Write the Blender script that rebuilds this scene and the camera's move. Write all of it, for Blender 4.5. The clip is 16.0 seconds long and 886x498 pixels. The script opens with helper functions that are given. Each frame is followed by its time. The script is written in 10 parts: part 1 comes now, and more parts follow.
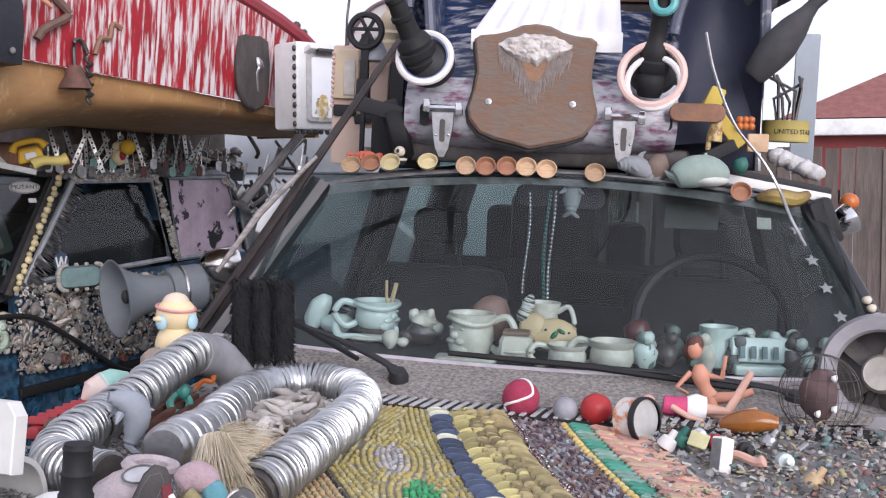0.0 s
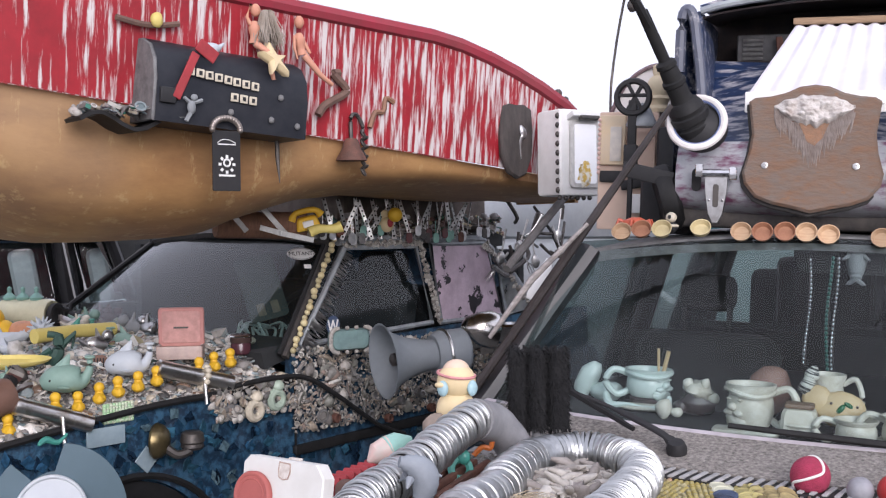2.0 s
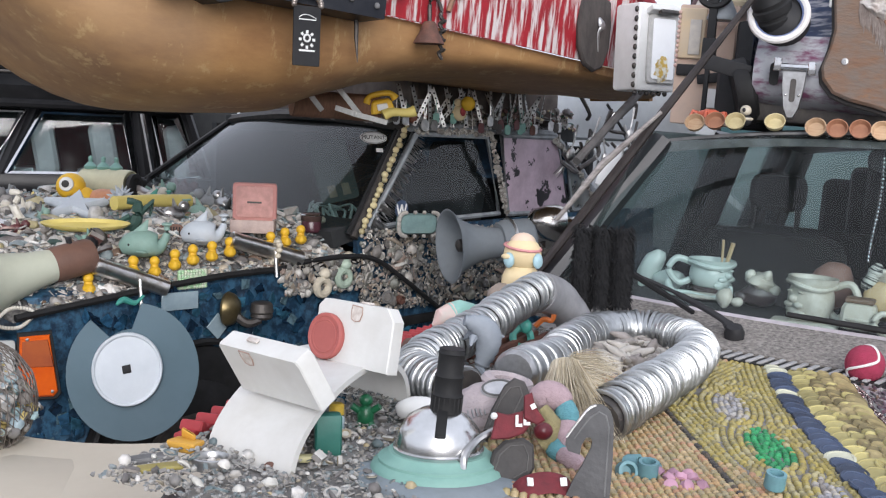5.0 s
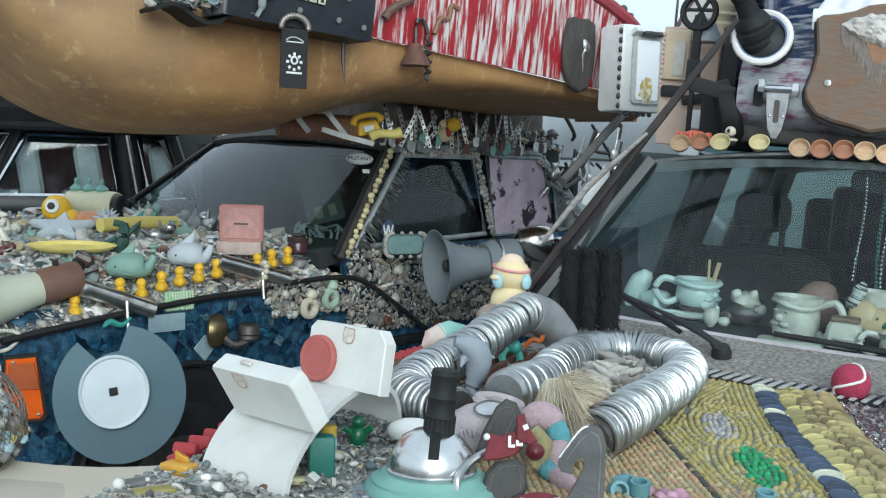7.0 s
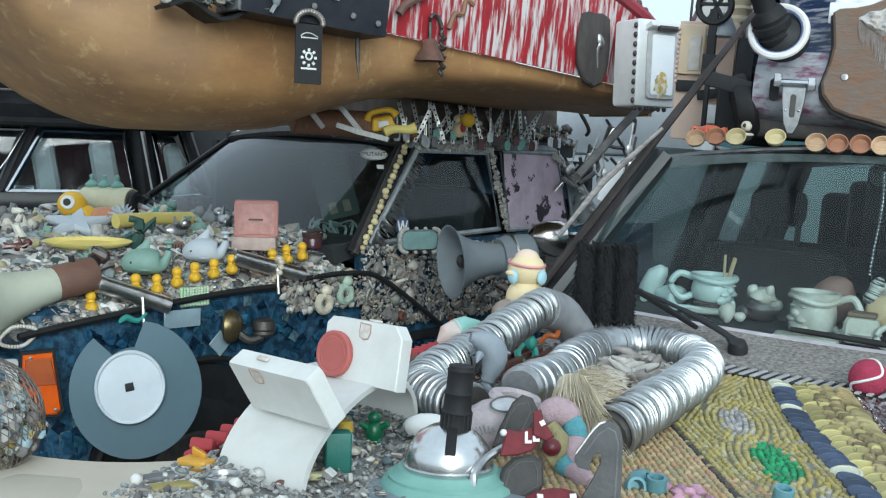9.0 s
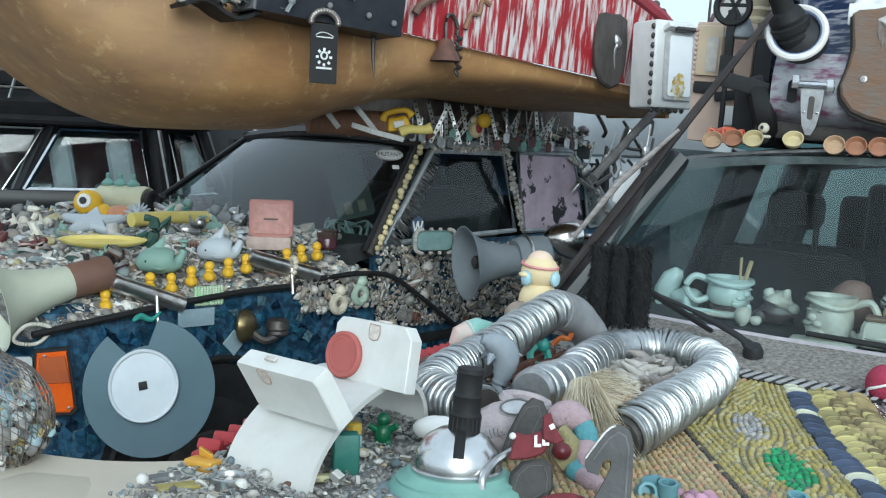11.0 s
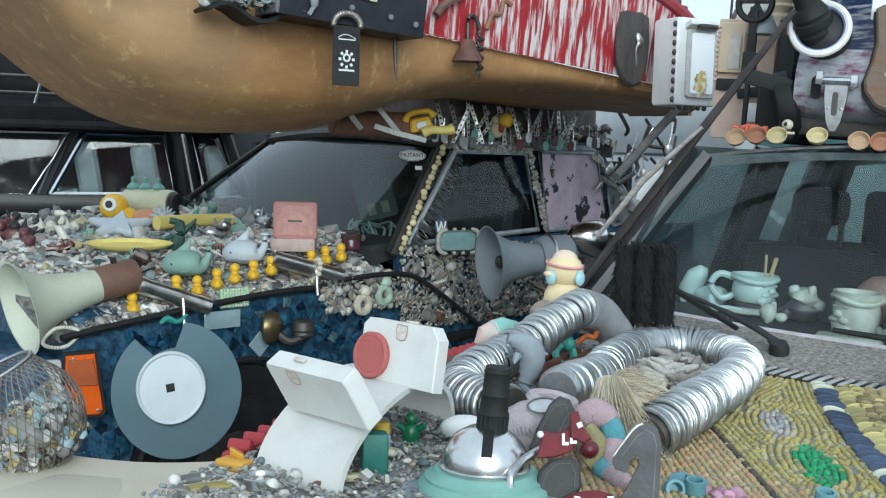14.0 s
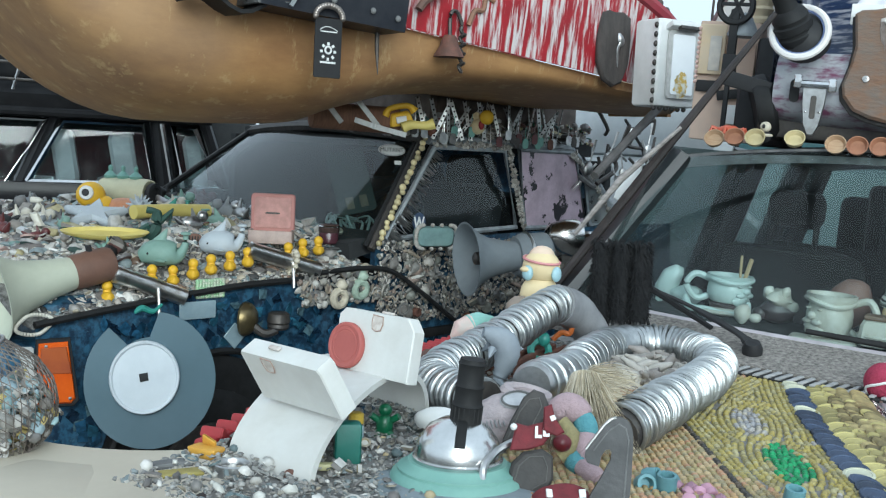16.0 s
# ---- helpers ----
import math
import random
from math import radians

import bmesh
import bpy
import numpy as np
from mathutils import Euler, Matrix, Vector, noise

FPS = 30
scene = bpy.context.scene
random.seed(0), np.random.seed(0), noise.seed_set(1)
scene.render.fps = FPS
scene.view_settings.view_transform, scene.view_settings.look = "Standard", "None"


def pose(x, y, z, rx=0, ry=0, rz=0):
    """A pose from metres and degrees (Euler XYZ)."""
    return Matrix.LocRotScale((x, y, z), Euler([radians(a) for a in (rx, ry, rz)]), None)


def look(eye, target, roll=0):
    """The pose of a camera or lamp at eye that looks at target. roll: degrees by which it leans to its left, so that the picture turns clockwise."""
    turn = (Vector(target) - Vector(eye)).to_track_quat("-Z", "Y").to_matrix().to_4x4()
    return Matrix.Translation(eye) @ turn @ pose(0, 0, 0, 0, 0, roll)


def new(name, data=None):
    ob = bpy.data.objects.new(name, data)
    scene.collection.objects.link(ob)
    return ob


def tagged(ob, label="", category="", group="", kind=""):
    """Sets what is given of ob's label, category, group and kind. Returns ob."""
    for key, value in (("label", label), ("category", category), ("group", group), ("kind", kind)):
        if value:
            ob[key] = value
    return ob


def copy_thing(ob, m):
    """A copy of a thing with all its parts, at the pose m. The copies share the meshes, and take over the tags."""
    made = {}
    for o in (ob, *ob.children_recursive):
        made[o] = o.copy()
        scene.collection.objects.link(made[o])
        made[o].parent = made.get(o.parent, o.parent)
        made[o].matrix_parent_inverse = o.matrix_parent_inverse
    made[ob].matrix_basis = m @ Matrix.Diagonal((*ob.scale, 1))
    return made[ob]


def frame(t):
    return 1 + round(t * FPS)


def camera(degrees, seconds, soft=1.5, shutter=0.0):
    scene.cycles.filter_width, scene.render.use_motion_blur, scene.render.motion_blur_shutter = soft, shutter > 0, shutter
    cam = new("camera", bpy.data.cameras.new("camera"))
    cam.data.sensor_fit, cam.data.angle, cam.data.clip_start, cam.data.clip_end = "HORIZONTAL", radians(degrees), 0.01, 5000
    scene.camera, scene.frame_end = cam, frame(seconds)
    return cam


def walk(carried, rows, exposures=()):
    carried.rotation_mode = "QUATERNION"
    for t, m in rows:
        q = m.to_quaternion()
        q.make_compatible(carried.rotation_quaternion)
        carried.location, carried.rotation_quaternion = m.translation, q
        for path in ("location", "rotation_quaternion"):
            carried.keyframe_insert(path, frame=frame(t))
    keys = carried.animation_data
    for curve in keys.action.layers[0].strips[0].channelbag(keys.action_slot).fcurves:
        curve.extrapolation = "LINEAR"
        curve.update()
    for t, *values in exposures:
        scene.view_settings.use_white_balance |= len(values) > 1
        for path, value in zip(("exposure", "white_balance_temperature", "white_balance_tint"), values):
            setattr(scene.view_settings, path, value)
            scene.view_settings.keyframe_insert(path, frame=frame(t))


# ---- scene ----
# camera: held at chest height in front of the parked cars, panning left, then resting
cam = camera(42.8, 16.0, soft=1.2)
PATH = [
    (0.0, pose(0.0778, 0.0550, 1.4383, 85.916, 0.089, -15.522)),
    (0.5, pose(0.0691, 0.0612, 1.4470, 87.795, 0.426, -14.815)),
    (1.0, pose(0.0518, 0.0676, 1.4401, 89.341, 0.500, -12.283)),
    (1.5, pose(0.0373, 0.0691, 1.4491, 88.512, 1.223, -7.559)),
    (2.0, pose(0.0219, 0.0619, 1.4496, 89.136, 0.604, -3.181)),
    (2.5, pose(0.0151, 0.0542, 1.4451, 89.919, 0.142, -1.216)),
    (3.0, pose(0.0052, 0.0460, 1.4283, 88.280, -1.090, -0.246)),
    (3.5, pose(0.0109, 0.0370, 1.4131, 86.077, -2.166, 0.658)),
    (4.0, pose(0.0135, 0.0244, 1.3985, 84.525, -2.099, 0.774)),
    (4.2, pose(0.0146, 0.0209, 1.3940, 83.817, -2.527, 0.768)),
    (6.5, pose(0.0035, -0.0014, 1.4025, 85.275, -1.548, -0.707)),
    (7.0, pose(0.0030, -0.0010, 1.3998, 85.257, -2.124, -0.506)),
    (7.5, pose(0.0033, 0.0025, 1.4011, 84.893, -2.384, -0.353)),
    (8.0, pose(0.0035, 0.0052, 1.4027, 84.909, -2.230, -0.198)),
    (8.5, pose(0.0010, 0.0014, 1.4011, 84.968, -2.054, -0.045)),
    (9.0, pose(-0.0000, -0.0000, 1.4000, 84.997, -1.992, 0.174)),
    (11.5, pose(0.0101, 0.0144, 1.3990, 85.008, -2.145, 1.333)),
    (12.0, pose(0.0112, 0.0118, 1.3993, 84.949, -1.580, 1.525)),
    (12.5, pose(0.0089, 0.0091, 1.4002, 84.956, -1.484, 1.657)),
    (13.0, pose(0.0040, 0.0033, 1.4005, 84.962, -1.767, 1.808)),
    (13.5, pose(-0.0033, -0.0020, 1.4011, 84.957, -2.618, 2.053)),
    (14.0, pose(0.0038, 0.0034, 1.4002, 84.970, -1.650, 2.157)),
    (14.5, pose(0.0173, 0.0103, 1.3980, 84.987, -1.087, 1.930)),
    (15.0, pose(0.0265, 0.0187, 1.3989, 84.983, -1.298, 1.238)),
    (15.5, pose(0.0229, 0.0160, 1.3992, 84.942, -2.372, 1.088)),
    (16.0, pose(0.0043, 0.0019, 1.3934, 84.886, -2.964, 1.132)),
]
walk(cam, PATH, [(0.0, 0.06, 6000, 20), (4.2, 0.06, 6100, 20), (6.3, -0.06, 5680, -2), (8.0, -0.07, 5480, -3), (16.0, -0.07, 5480, -3)])

# ---- light: bright overcast sky ----
world = bpy.data.worlds.new("overcast_sky")
scene.world = world
world.use_nodes = True
wn, wl = world.node_tree.nodes, world.node_tree.links
bg = wn["Background"]
sky = wn.new("ShaderNodeTexSky")
sky.sky_type, sky.sun_disc = "NISHITA", False
sky.sun_elevation, sky.sun_rotation = radians(18), radians(171)
sky.dust_density = 6.0
haze = wn.new("ShaderNodeMix")
haze.data_type = "RGBA"
haze.inputs["Factor"].default_value = 0.8
haze.inputs[7].default_value = (10.5, 10.7, 11.2, 1)
wl.new(sky.outputs[0], haze.inputs[6])
wl.new(haze.outputs[2], bg.inputs[0])
bg.inputs[1].default_value = 0.112
sun = new("sun", bpy.data.lights.new("sun", "SUN"))
sun.data.energy, sun.data.angle, sun.data.color = 2.8, radians(40), (1, 0.97, 0.92)
sun.matrix_world = look((0.9, -5.8, 3.9), (0, 0, 2.0))

# ---- materials ----
MATS = {}


def mat(name, c1, c2=None, rough=0.6, metal=0.0, scale=30.0, bump=0.15, bscale=None, spec=0.5, rnd=0.0, island=(), dirt=0.0, mixpos=(0.35, 0.65), coat=0.0, stretch=None, fleck=None):
    """A procedural surface: two colours mixed by noise, finer relief, optional per-object variation, per-piece colours and grime."""
    if name in MATS:
        return MATS[name]
    m = bpy.data.materials.new(name)
    MATS[name] = m
    m.use_nodes = True
    n, l = m.node_tree.nodes, m.node_tree.links
    b = n["Principled BSDF"]
    c2 = c2 or tuple(x * 0.72 for x in c1)
    tc = n.new("ShaderNodeTexCoord")
    src = tc.outputs["Object"]
    if stretch:
        mp = n.new("ShaderNodeMapping")
        mp.inputs["Scale"].default_value = stretch
        l.new(src, mp.inputs[0])
        src = mp.outputs[0]
    nz = n.new("ShaderNodeTexNoise")
    nz.inputs["Scale"].default_value, nz.inputs["Detail"].default_value, nz.inputs["Roughness"].default_value = scale, 6, 0.65
    l.new(src, nz.inputs["Vector"])
    rp = n.new("ShaderNodeValToRGB")
    rp.color_ramp.elements[0].position, rp.color_ramp.elements[1].position = mixpos
    rp.color_ramp.elements[0].color, rp.color_ramp.elements[1].color = (*c2, 1), (*c1, 1)
    l.new(nz.outputs["Fac"], rp.inputs[0])
    col = rp.outputs[0]
    if island:
        geo = n.new("ShaderNodeNewGeometry")
        ir = n.new("ShaderNodeValToRGB")
        ir.color_ramp.interpolation = "CONSTANT"
        for k, c in enumerate(island):
            e = ir.color_ramp.elements[k] if k < 2 else ir.color_ramp.elements.new(k / len(island))
            e.position, e.color = k / len(island), (*c, 1)
        l.new(geo.outputs["Random Per Island"], ir.inputs[0])
        mx = n.new("ShaderNodeMix")
        mx.data_type, mx.blend_type = "RGBA", "MULTIPLY"
        mx.inputs["Factor"].default_value = 1.0
        l.new(ir.outputs[0], mx.inputs[6])
        l.new(col, mx.inputs[7])
        col = mx.outputs[2]
    if rnd:
        oi = n.new("ShaderNodeObjectInfo")
        hs = n.new("ShaderNodeHueSaturation")
        mr = n.new("ShaderNodeMapRange")
        mr.inputs[3].default_value, mr.inputs[4].default_value = 1 - rnd, 1 + rnd
        l.new(oi.outputs["Random"], mr.inputs[0])
        l.new(mr.outputs[0], hs.inputs["Value"])
        l.new(col, hs.inputs["Color"])
        col = hs.outputs[0]
    if dirt:
        dn = n.new("ShaderNodeTexNoise")
        dn.inputs["Scale"].default_value, dn.inputs["Detail"].default_value = scale * 0.23, 8
        l.new(tc.outputs["Object"], dn.inputs["Vector"])
        dr = n.new("ShaderNodeMapRange")
        dr.inputs[1].default_value, dr.inputs[2].default_value, dr.inputs[4].default_value = 0.48, 0.75, dirt
        l.new(dn.outputs["Fac"], dr.inputs[0])
        dm = n.new("ShaderNodeMix")
        dm.data_type = "RGBA"
        dm.inputs[7].default_value = (0.17, 0.15, 0.13, 1)
        l.new(dr.outputs[0], dm.inputs["Factor"])
        l.new(col, dm.inputs[6])
        col = dm.outputs[2]
        rr = n.new("ShaderNodeMapRange")
        rr.inputs[3].default_value, rr.inputs[4].default_value = rough, min(1, rough + 0.35)
        l.new(dn.outputs["Fac"], rr.inputs[0])
        l.new(rr.outputs[0], b.inputs["Roughness"])
    else:
        b.inputs["Roughness"].default_value = rough
    if fleck:
        # small scuffs or specks of another colour: (colour, scale, threshold, stretch)
        fm, fn, fr2, fx = n.new("ShaderNodeMapping"), n.new("ShaderNodeTexNoise"), n.new("ShaderNodeMapRange"), n.new("ShaderNodeMix")
        fm.inputs["Scale"].default_value = fleck[3]
        fn.inputs["Scale"].default_value, fn.inputs["Detail"].default_value, fn.inputs["Roughness"].default_value = fleck[1], 8, 0.7
        l.new(tc.outputs["Object"], fm.inputs[0])
        l.new(fm.outputs[0], fn.inputs["Vector"])
        fr2.inputs[1].default_value, fr2.inputs[2].default_value, fr2.inputs[4].default_value = fleck[2], fleck[2] + 0.08, 0.7
        l.new(fn.outputs["Fac"], fr2.inputs[0])
        fx.data_type = "RGBA"
        fx.inputs[7].default_value = (*fleck[0], 1)
        l.new(fr2.outputs[0], fx.inputs["Factor"])
        l.new(col, fx.inputs[6])
        col = fx.outputs[2]
    l.new(col, b.inputs["Base Color"])
    b.inputs["Metallic"].default_value = metal
    b.inputs["Specular IOR Level"].default_value = spec
    b.inputs["Coat Weight"].default_value = coat
    if bump:
        bn = n.new("ShaderNodeTexNoise")
        bn.inputs["Scale"].default_value, bn.inputs["Detail"].default_value = bscale or scale * 4, 5
        l.new(src, bn.inputs["Vector"])
        bp = n.new("ShaderNodeBump")
        bp.inputs["Strength"].default_value, bp.inputs["Distance"].default_value = bump, 0.004
        l.new(bn.outputs["Fac"], bp.inputs["Height"])
        l.new(bp.outputs[0], b.inputs["Normal"])
    return m


def glass(name, tint, rough=0.02, clear=0.86, ior=1.5, dust_sheen=0.03):
    """Thin window glass: mostly see-through, with a real gloss that grows at grazing angles."""
    if name in MATS:
        return MATS[name]
    m = bpy.data.materials.new(name)
    MATS[name] = m
    m.use_nodes = True
    n, l = m.node_tree.nodes, m.node_tree.links
    n.remove(n["Principled BSDF"])
    tr, gl, mx, fr = n.new("ShaderNodeBsdfTransparent"), n.new("ShaderNodeBsdfGlossy"), n.new("ShaderNodeMixShader"), n.new("ShaderNodeFresnel")
    tr.inputs[0].default_value = (*[c * clear for c in tint], 1)
    tc, dz = n.new("ShaderNodeTexCoord"), n.new("ShaderNodeTexNoise")
    dz.inputs["Scale"].default_value, dz.inputs["Detail"].default_value = 9, 7
    l.new(tc.outputs["Object"], dz.inputs["Vector"])
    mr = n.new("ShaderNodeMapRange")
    mr.inputs[1].default_value, mr.inputs[2].default_value = 0.45, 0.8
    mr.inputs[3].default_value, mr.inputs[4].default_value = rough, rough + 0.25
    l.new(dz.outputs["Fac"], mr.inputs[0])
    l.new(mr.outputs[0], gl.inputs["Roughness"])
    fr.inputs[0].default_value = ior
    l.new(fr.outputs[0], mx.inputs[0])
    l.new(tr.outputs[0], mx.inputs[1])
    l.new(gl.outputs[0], mx.inputs[2])
    # pale film: dust on the screens, light painted into side and quarter panes
    df, m2 = n.new("ShaderNodeBsdfDiffuse"), n.new("ShaderNodeMixShader")
    df.inputs[0].default_value = (0.5, 0.52, 0.52, 1)
    m3 = n.new("ShaderNodeMapRange")
    m3.inputs[1].default_value, m3.inputs[2].default_value = 0.35, 0.8
    m3.inputs[3].default_value, m3.inputs[4].default_value = dust_sheen * 0.3, dust_sheen
    l.new(dz.outputs["Fac"], m3.inputs[0])
    l.new(m3.outputs[0], m2.inputs[0])
    l.new(mx.outputs[0], m2.inputs[1])
    tl, m4 = n.new("ShaderNodeBsdfTranslucent"), n.new("ShaderNodeMixShader")
    tl.inputs[0].default_value = (0.5, 0.54, 0.53, 1)
    l.new(df.outputs[0], m4.inputs[1])
    l.new(tl.outputs[0], m4.inputs[2])
    l.new(m4.outputs[0], m2.inputs[2])
    l.new(m2.outputs[0], n["Material Output"].inputs[0])
    return m


def blistered(name, ground, paint, scale, stretch, lo, hi, rough=0.5, edge=0.04, shift=0.0):
    """Paint that has come off in patches and shows what is under it."""
    if name in MATS:
        return MATS[name]
    m = mat(name, paint, rough=rough, scale=12, bump=0.2, bscale=60)
    n, l = m.node_tree.nodes, m.node_tree.links
    b = n["Principled BSDF"]
    old = b.inputs["Base Color"].links[0].from_socket
    tc, mp, nz = n.new("ShaderNodeTexCoord"), n.new("ShaderNodeMapping"), n.new("ShaderNodeTexNoise")
    mp.inputs["Scale"].default_value = stretch
    nz.inputs["Scale"].default_value, nz.inputs["Detail"].default_value, nz.inputs["Roughness"].default_value = scale, 8, 0.6
    l.new(tc.outputs["Object"], mp.inputs[0])
    l.new(mp.outputs[0], nz.inputs["Vector"])
    mr = n.new("ShaderNodeMapRange")
    mr.inputs[1].default_value, mr.inputs[2].default_value = lo, hi
    src = nz.outputs["Fac"]
    if shift:
        sx, ma = n.new("ShaderNodeSeparateXYZ"), n.new("ShaderNodeMath")
        ma.operation = "MULTIPLY_ADD"
        ma.inputs[1].default_value = shift
        l.new(tc.outputs["Object"], sx.inputs[0])
        l.new(sx.outputs[0], ma.inputs[0])
        l.new(nz.outputs["Fac"], ma.inputs[2])
        src = ma.outputs[0]
    l.new(src, mr.inputs[0])
    mx = n.new("ShaderNodeMix")
    mx.data_type = "RGBA"
    mx.inputs[7].default_value = (*ground, 1)
    l.new(mr.outputs[0], mx.inputs["Factor"])
    l.new(old, mx.inputs[6])
    l.new(mx.outputs[2], b.inputs["Base Color"])
    return m


# ---- shapes ----
class Shape:
    """Collects primitives into one mesh."""

    def __init__(self):
        self.v, self.f, self.angle = [], [], 38

    def raw(self, vs, fs, m=None):
        k = len(self.v)
        self.v += [tuple(m @ Vector(p)) if m is not None else tuple(p) for p in vs]
        self.f += [tuple(i + k for i in f) for f in fs]
        return self

    def box(self, x, y, z, m=None, bev=0.0, taper=1.0):
        """Box centred on the origin in x and y, from z=0 up, with chamfered edges."""
        b = min(bev, x * 0.45, y * 0.45, z * 0.45)
        a, c = x / 2, y / 2
        if b <= 0:
            t = taper
            vs = [(-a, -c, 0), (a, -c, 0), (a, c, 0), (-a, c, 0), (-a * t, -c * t, z), (a * t, -c * t, z), (a * t, c * t, z), (-a * t, c * t, z)]
            return self.raw(vs, [(3, 2, 1, 0), (4, 5, 6, 7), (0, 1, 5, 4), (1, 2, 6, 5), (2, 3, 7, 6), (3, 0, 4, 7)], m)
        rings, d = [], b * 0.3
        for zz, ins in ((0, b), (d, d), (b, 0), (z - b, 0), (z - d, d), (z, b)):
            t = 1 + (taper - 1) * zz / z
            ring = []
            for sx, sy in ((1, -1), (1, 1), (-1, 1), (-1, -1)):
                p1 = (sx * (a - ins), sy * (c - ins - b * 0.6))
                p2 = (sx * (a - ins - b * 0.6), sy * (c - ins))
                pair = [p1, p2] if sx * sy > 0 else [p2, p1]
                ring += [(q[0] * t, q[1] * t, zz) for q in pair]
            rings.append(ring)
        return self.loft(rings, m, caps=True)

    def loft(self, rings, m=None, caps=True, closed=True):
        n = len(rings[0])
        vs = [p for r in rings for p in r]
        fs = []
        for i in range(len(rings) - 1):
            for j in range(n if closed else n - 1):
                k = (j + 1) % n
                fs.append((i * n + j, i * n + k, (i + 1) * n + k, (i + 1) * n + j))
        if caps and closed:
            fs.append(tuple(range(n - 1, -1, -1)))
            fs.append(tuple(range((len(rings) - 1) * n, len(rings) * n)))
        return self.raw(vs, fs, m)

    def lathe(self, prof, m=None, seg=20, caps=True):
        """Turned shape: profile of (radius, z)."""
        rings = [[(max(r, 1e-4) * math.cos(2 * math.pi * j / seg), max(r, 1e-4) * math.sin(2 * math.pi * j / seg), z) for j in range(seg)] for r, z in prof]
        return self.loft(rings, m, caps)

    def blob(self, rx, ry, rz, m=None, seg=12, lump=0.0, seed=0):
        """Ellipsoid, its centre in the origin; lump makes it uneven."""
        self.angle = 64
        rings = []
        for i in range(1, seg // 2 + 2):
            a = math.pi * i / (seg // 2 + 2)
            ring = []
            for j in range(seg):
                b = 2 * math.pi * j / seg
                p = Vector((math.sin(a) * math.cos(b), math.sin(a) * math.sin(b), -math.cos(a)))
                k = 1 + lump * noise.noise(p * 1.7 + Vector((seed * 3.1, seed, 0)))
                ring.append((p.x * rx * k, p.y * ry * k, p.z * rz * k))
            rings.append(ring)
        k = len(self.v)
        self.loft(rings, m, caps=False)
        n, last = seg, len(rings) - 1
        bot, top = Vector((0, 0, -rz)), Vector((0, 0, rz))
        self.v += [tuple(m @ bot) if m is not None else tuple(bot), tuple(m @ top) if m is not None else tuple(top)]
        e = len(self.v)
        for j in range(n):
            self.f.append((k + (j + 1) % n, k + j, e - 2))
            self.f.append((k + last * n + j, k + last * n + (j + 1) % n, e - 1))
        return self

    def tube(self, pts, r, seg=8, m=None, caps=True, flat=1.0, up=(0, 0, 1)):
        """Round bar along points; r may be a number or one radius a point; flat squeezes it across up."""
        pts = [Vector(p) for p in pts]
        rs = r if isinstance(r, (list, tuple)) else [r] * len(pts)
        rings, upv = [], Vector(up)
        for i, p in enumerate(pts):
            d = (pts[min(i + 1, len(pts) - 1)] - pts[max(i - 1, 0)]).normalized()
            s = d.cross(upv)
            if s.length < 0.05:
                s = d.cross(Vector((1, 0, 0.1)))
            s.normalize()
            u = s.cross(d)
            rings.append([tuple(p + s * rs[i] * math.cos(2 * math.pi * j / seg) + u * rs[i] * flat * math.sin(2 * math.pi * j / seg)) for j in range(seg)])
        return self.loft(rings, m, caps)

    def plate(self, outline, thick, m=None, bev=0.0):
        """Flat outline in x, y with a thickness along z."""
        n = len(outline)
        cx, cy = sum(p[0] for p in outline) / n, sum(p[1] for p in outline) / n

        def ring(z, ins):
            out = []
            for x, y in outline:
                d = math.hypot(x - cx, y - cy) or 1
                out.append((x - (x - cx) / d * ins, y - (y - cy) / d * ins, z))
            return out
        rings = [ring(0, 0), ring(thick, 0)] if not bev else [ring(0, bev), ring(bev, 0), ring(thick - bev, 0), ring(thick, bev)]
        return self.loft(rings, m)

    def ring(self, R, r, m=None, seg=28, rs=8):
        rings = []
        for i in range(seg + 1):
            a = 2 * math.pi * i / seg
            rings.append([((R + r * math.cos(2 * math.pi * j / rs)) * math.cos(a), (R + r * math.cos(2 * math.pi * j / rs)) * math.sin(a), r * math.sin(2 * math.pi * j / rs)) for j in range(rs)])
        return self.loft(rings, m, caps=False)

    def grid(self, fn, nu, nv, thick=0.0):
        """Surface fn(a, b) with a and b from 0 to 1; thick gives it a back."""
        pts = [[Vector(fn(i / nu, j / nv)) for j in range(nv + 1)] for i in range(nu + 1)]
        w = nv + 1
        vs = [p for row in pts for p in row]
        fs = [(i * w + j, (i + 1) * w + j, (i + 1) * w + j + 1, i * w + j + 1) for i in range(nu) for j in range(nv)]
        if thick:
            k = len(vs)
            nor = []
            for i in range(nu + 1):
                for j in range(nv + 1):
                    du = pts[min(i + 1, nu)][j] - pts[max(i - 1, 0)][j]
                    dv = pts[i][min(j + 1, nv)] - pts[i][max(j - 1, 0)]
                    nor.append(du.cross(dv).normalized())
            vs = vs + [p - q * thick for p, q in zip(vs, nor)]
            fs += [tuple(reversed([i + k for i in f])) for f in fs[:]]
            rim = [(i * w, (i + 1) * w) for i in range(nu)] + [(nu * w + j, nu * w + j + 1) for j in range(nv)]
            rim += [((i + 1) * w + nv, i * w + nv) for i in range(nu)] + [(j + 1, j) for j in range(nv)]
            fs += [(b, a, a + k, b + k) for a, b in rim]
        return self.raw(vs, fs)


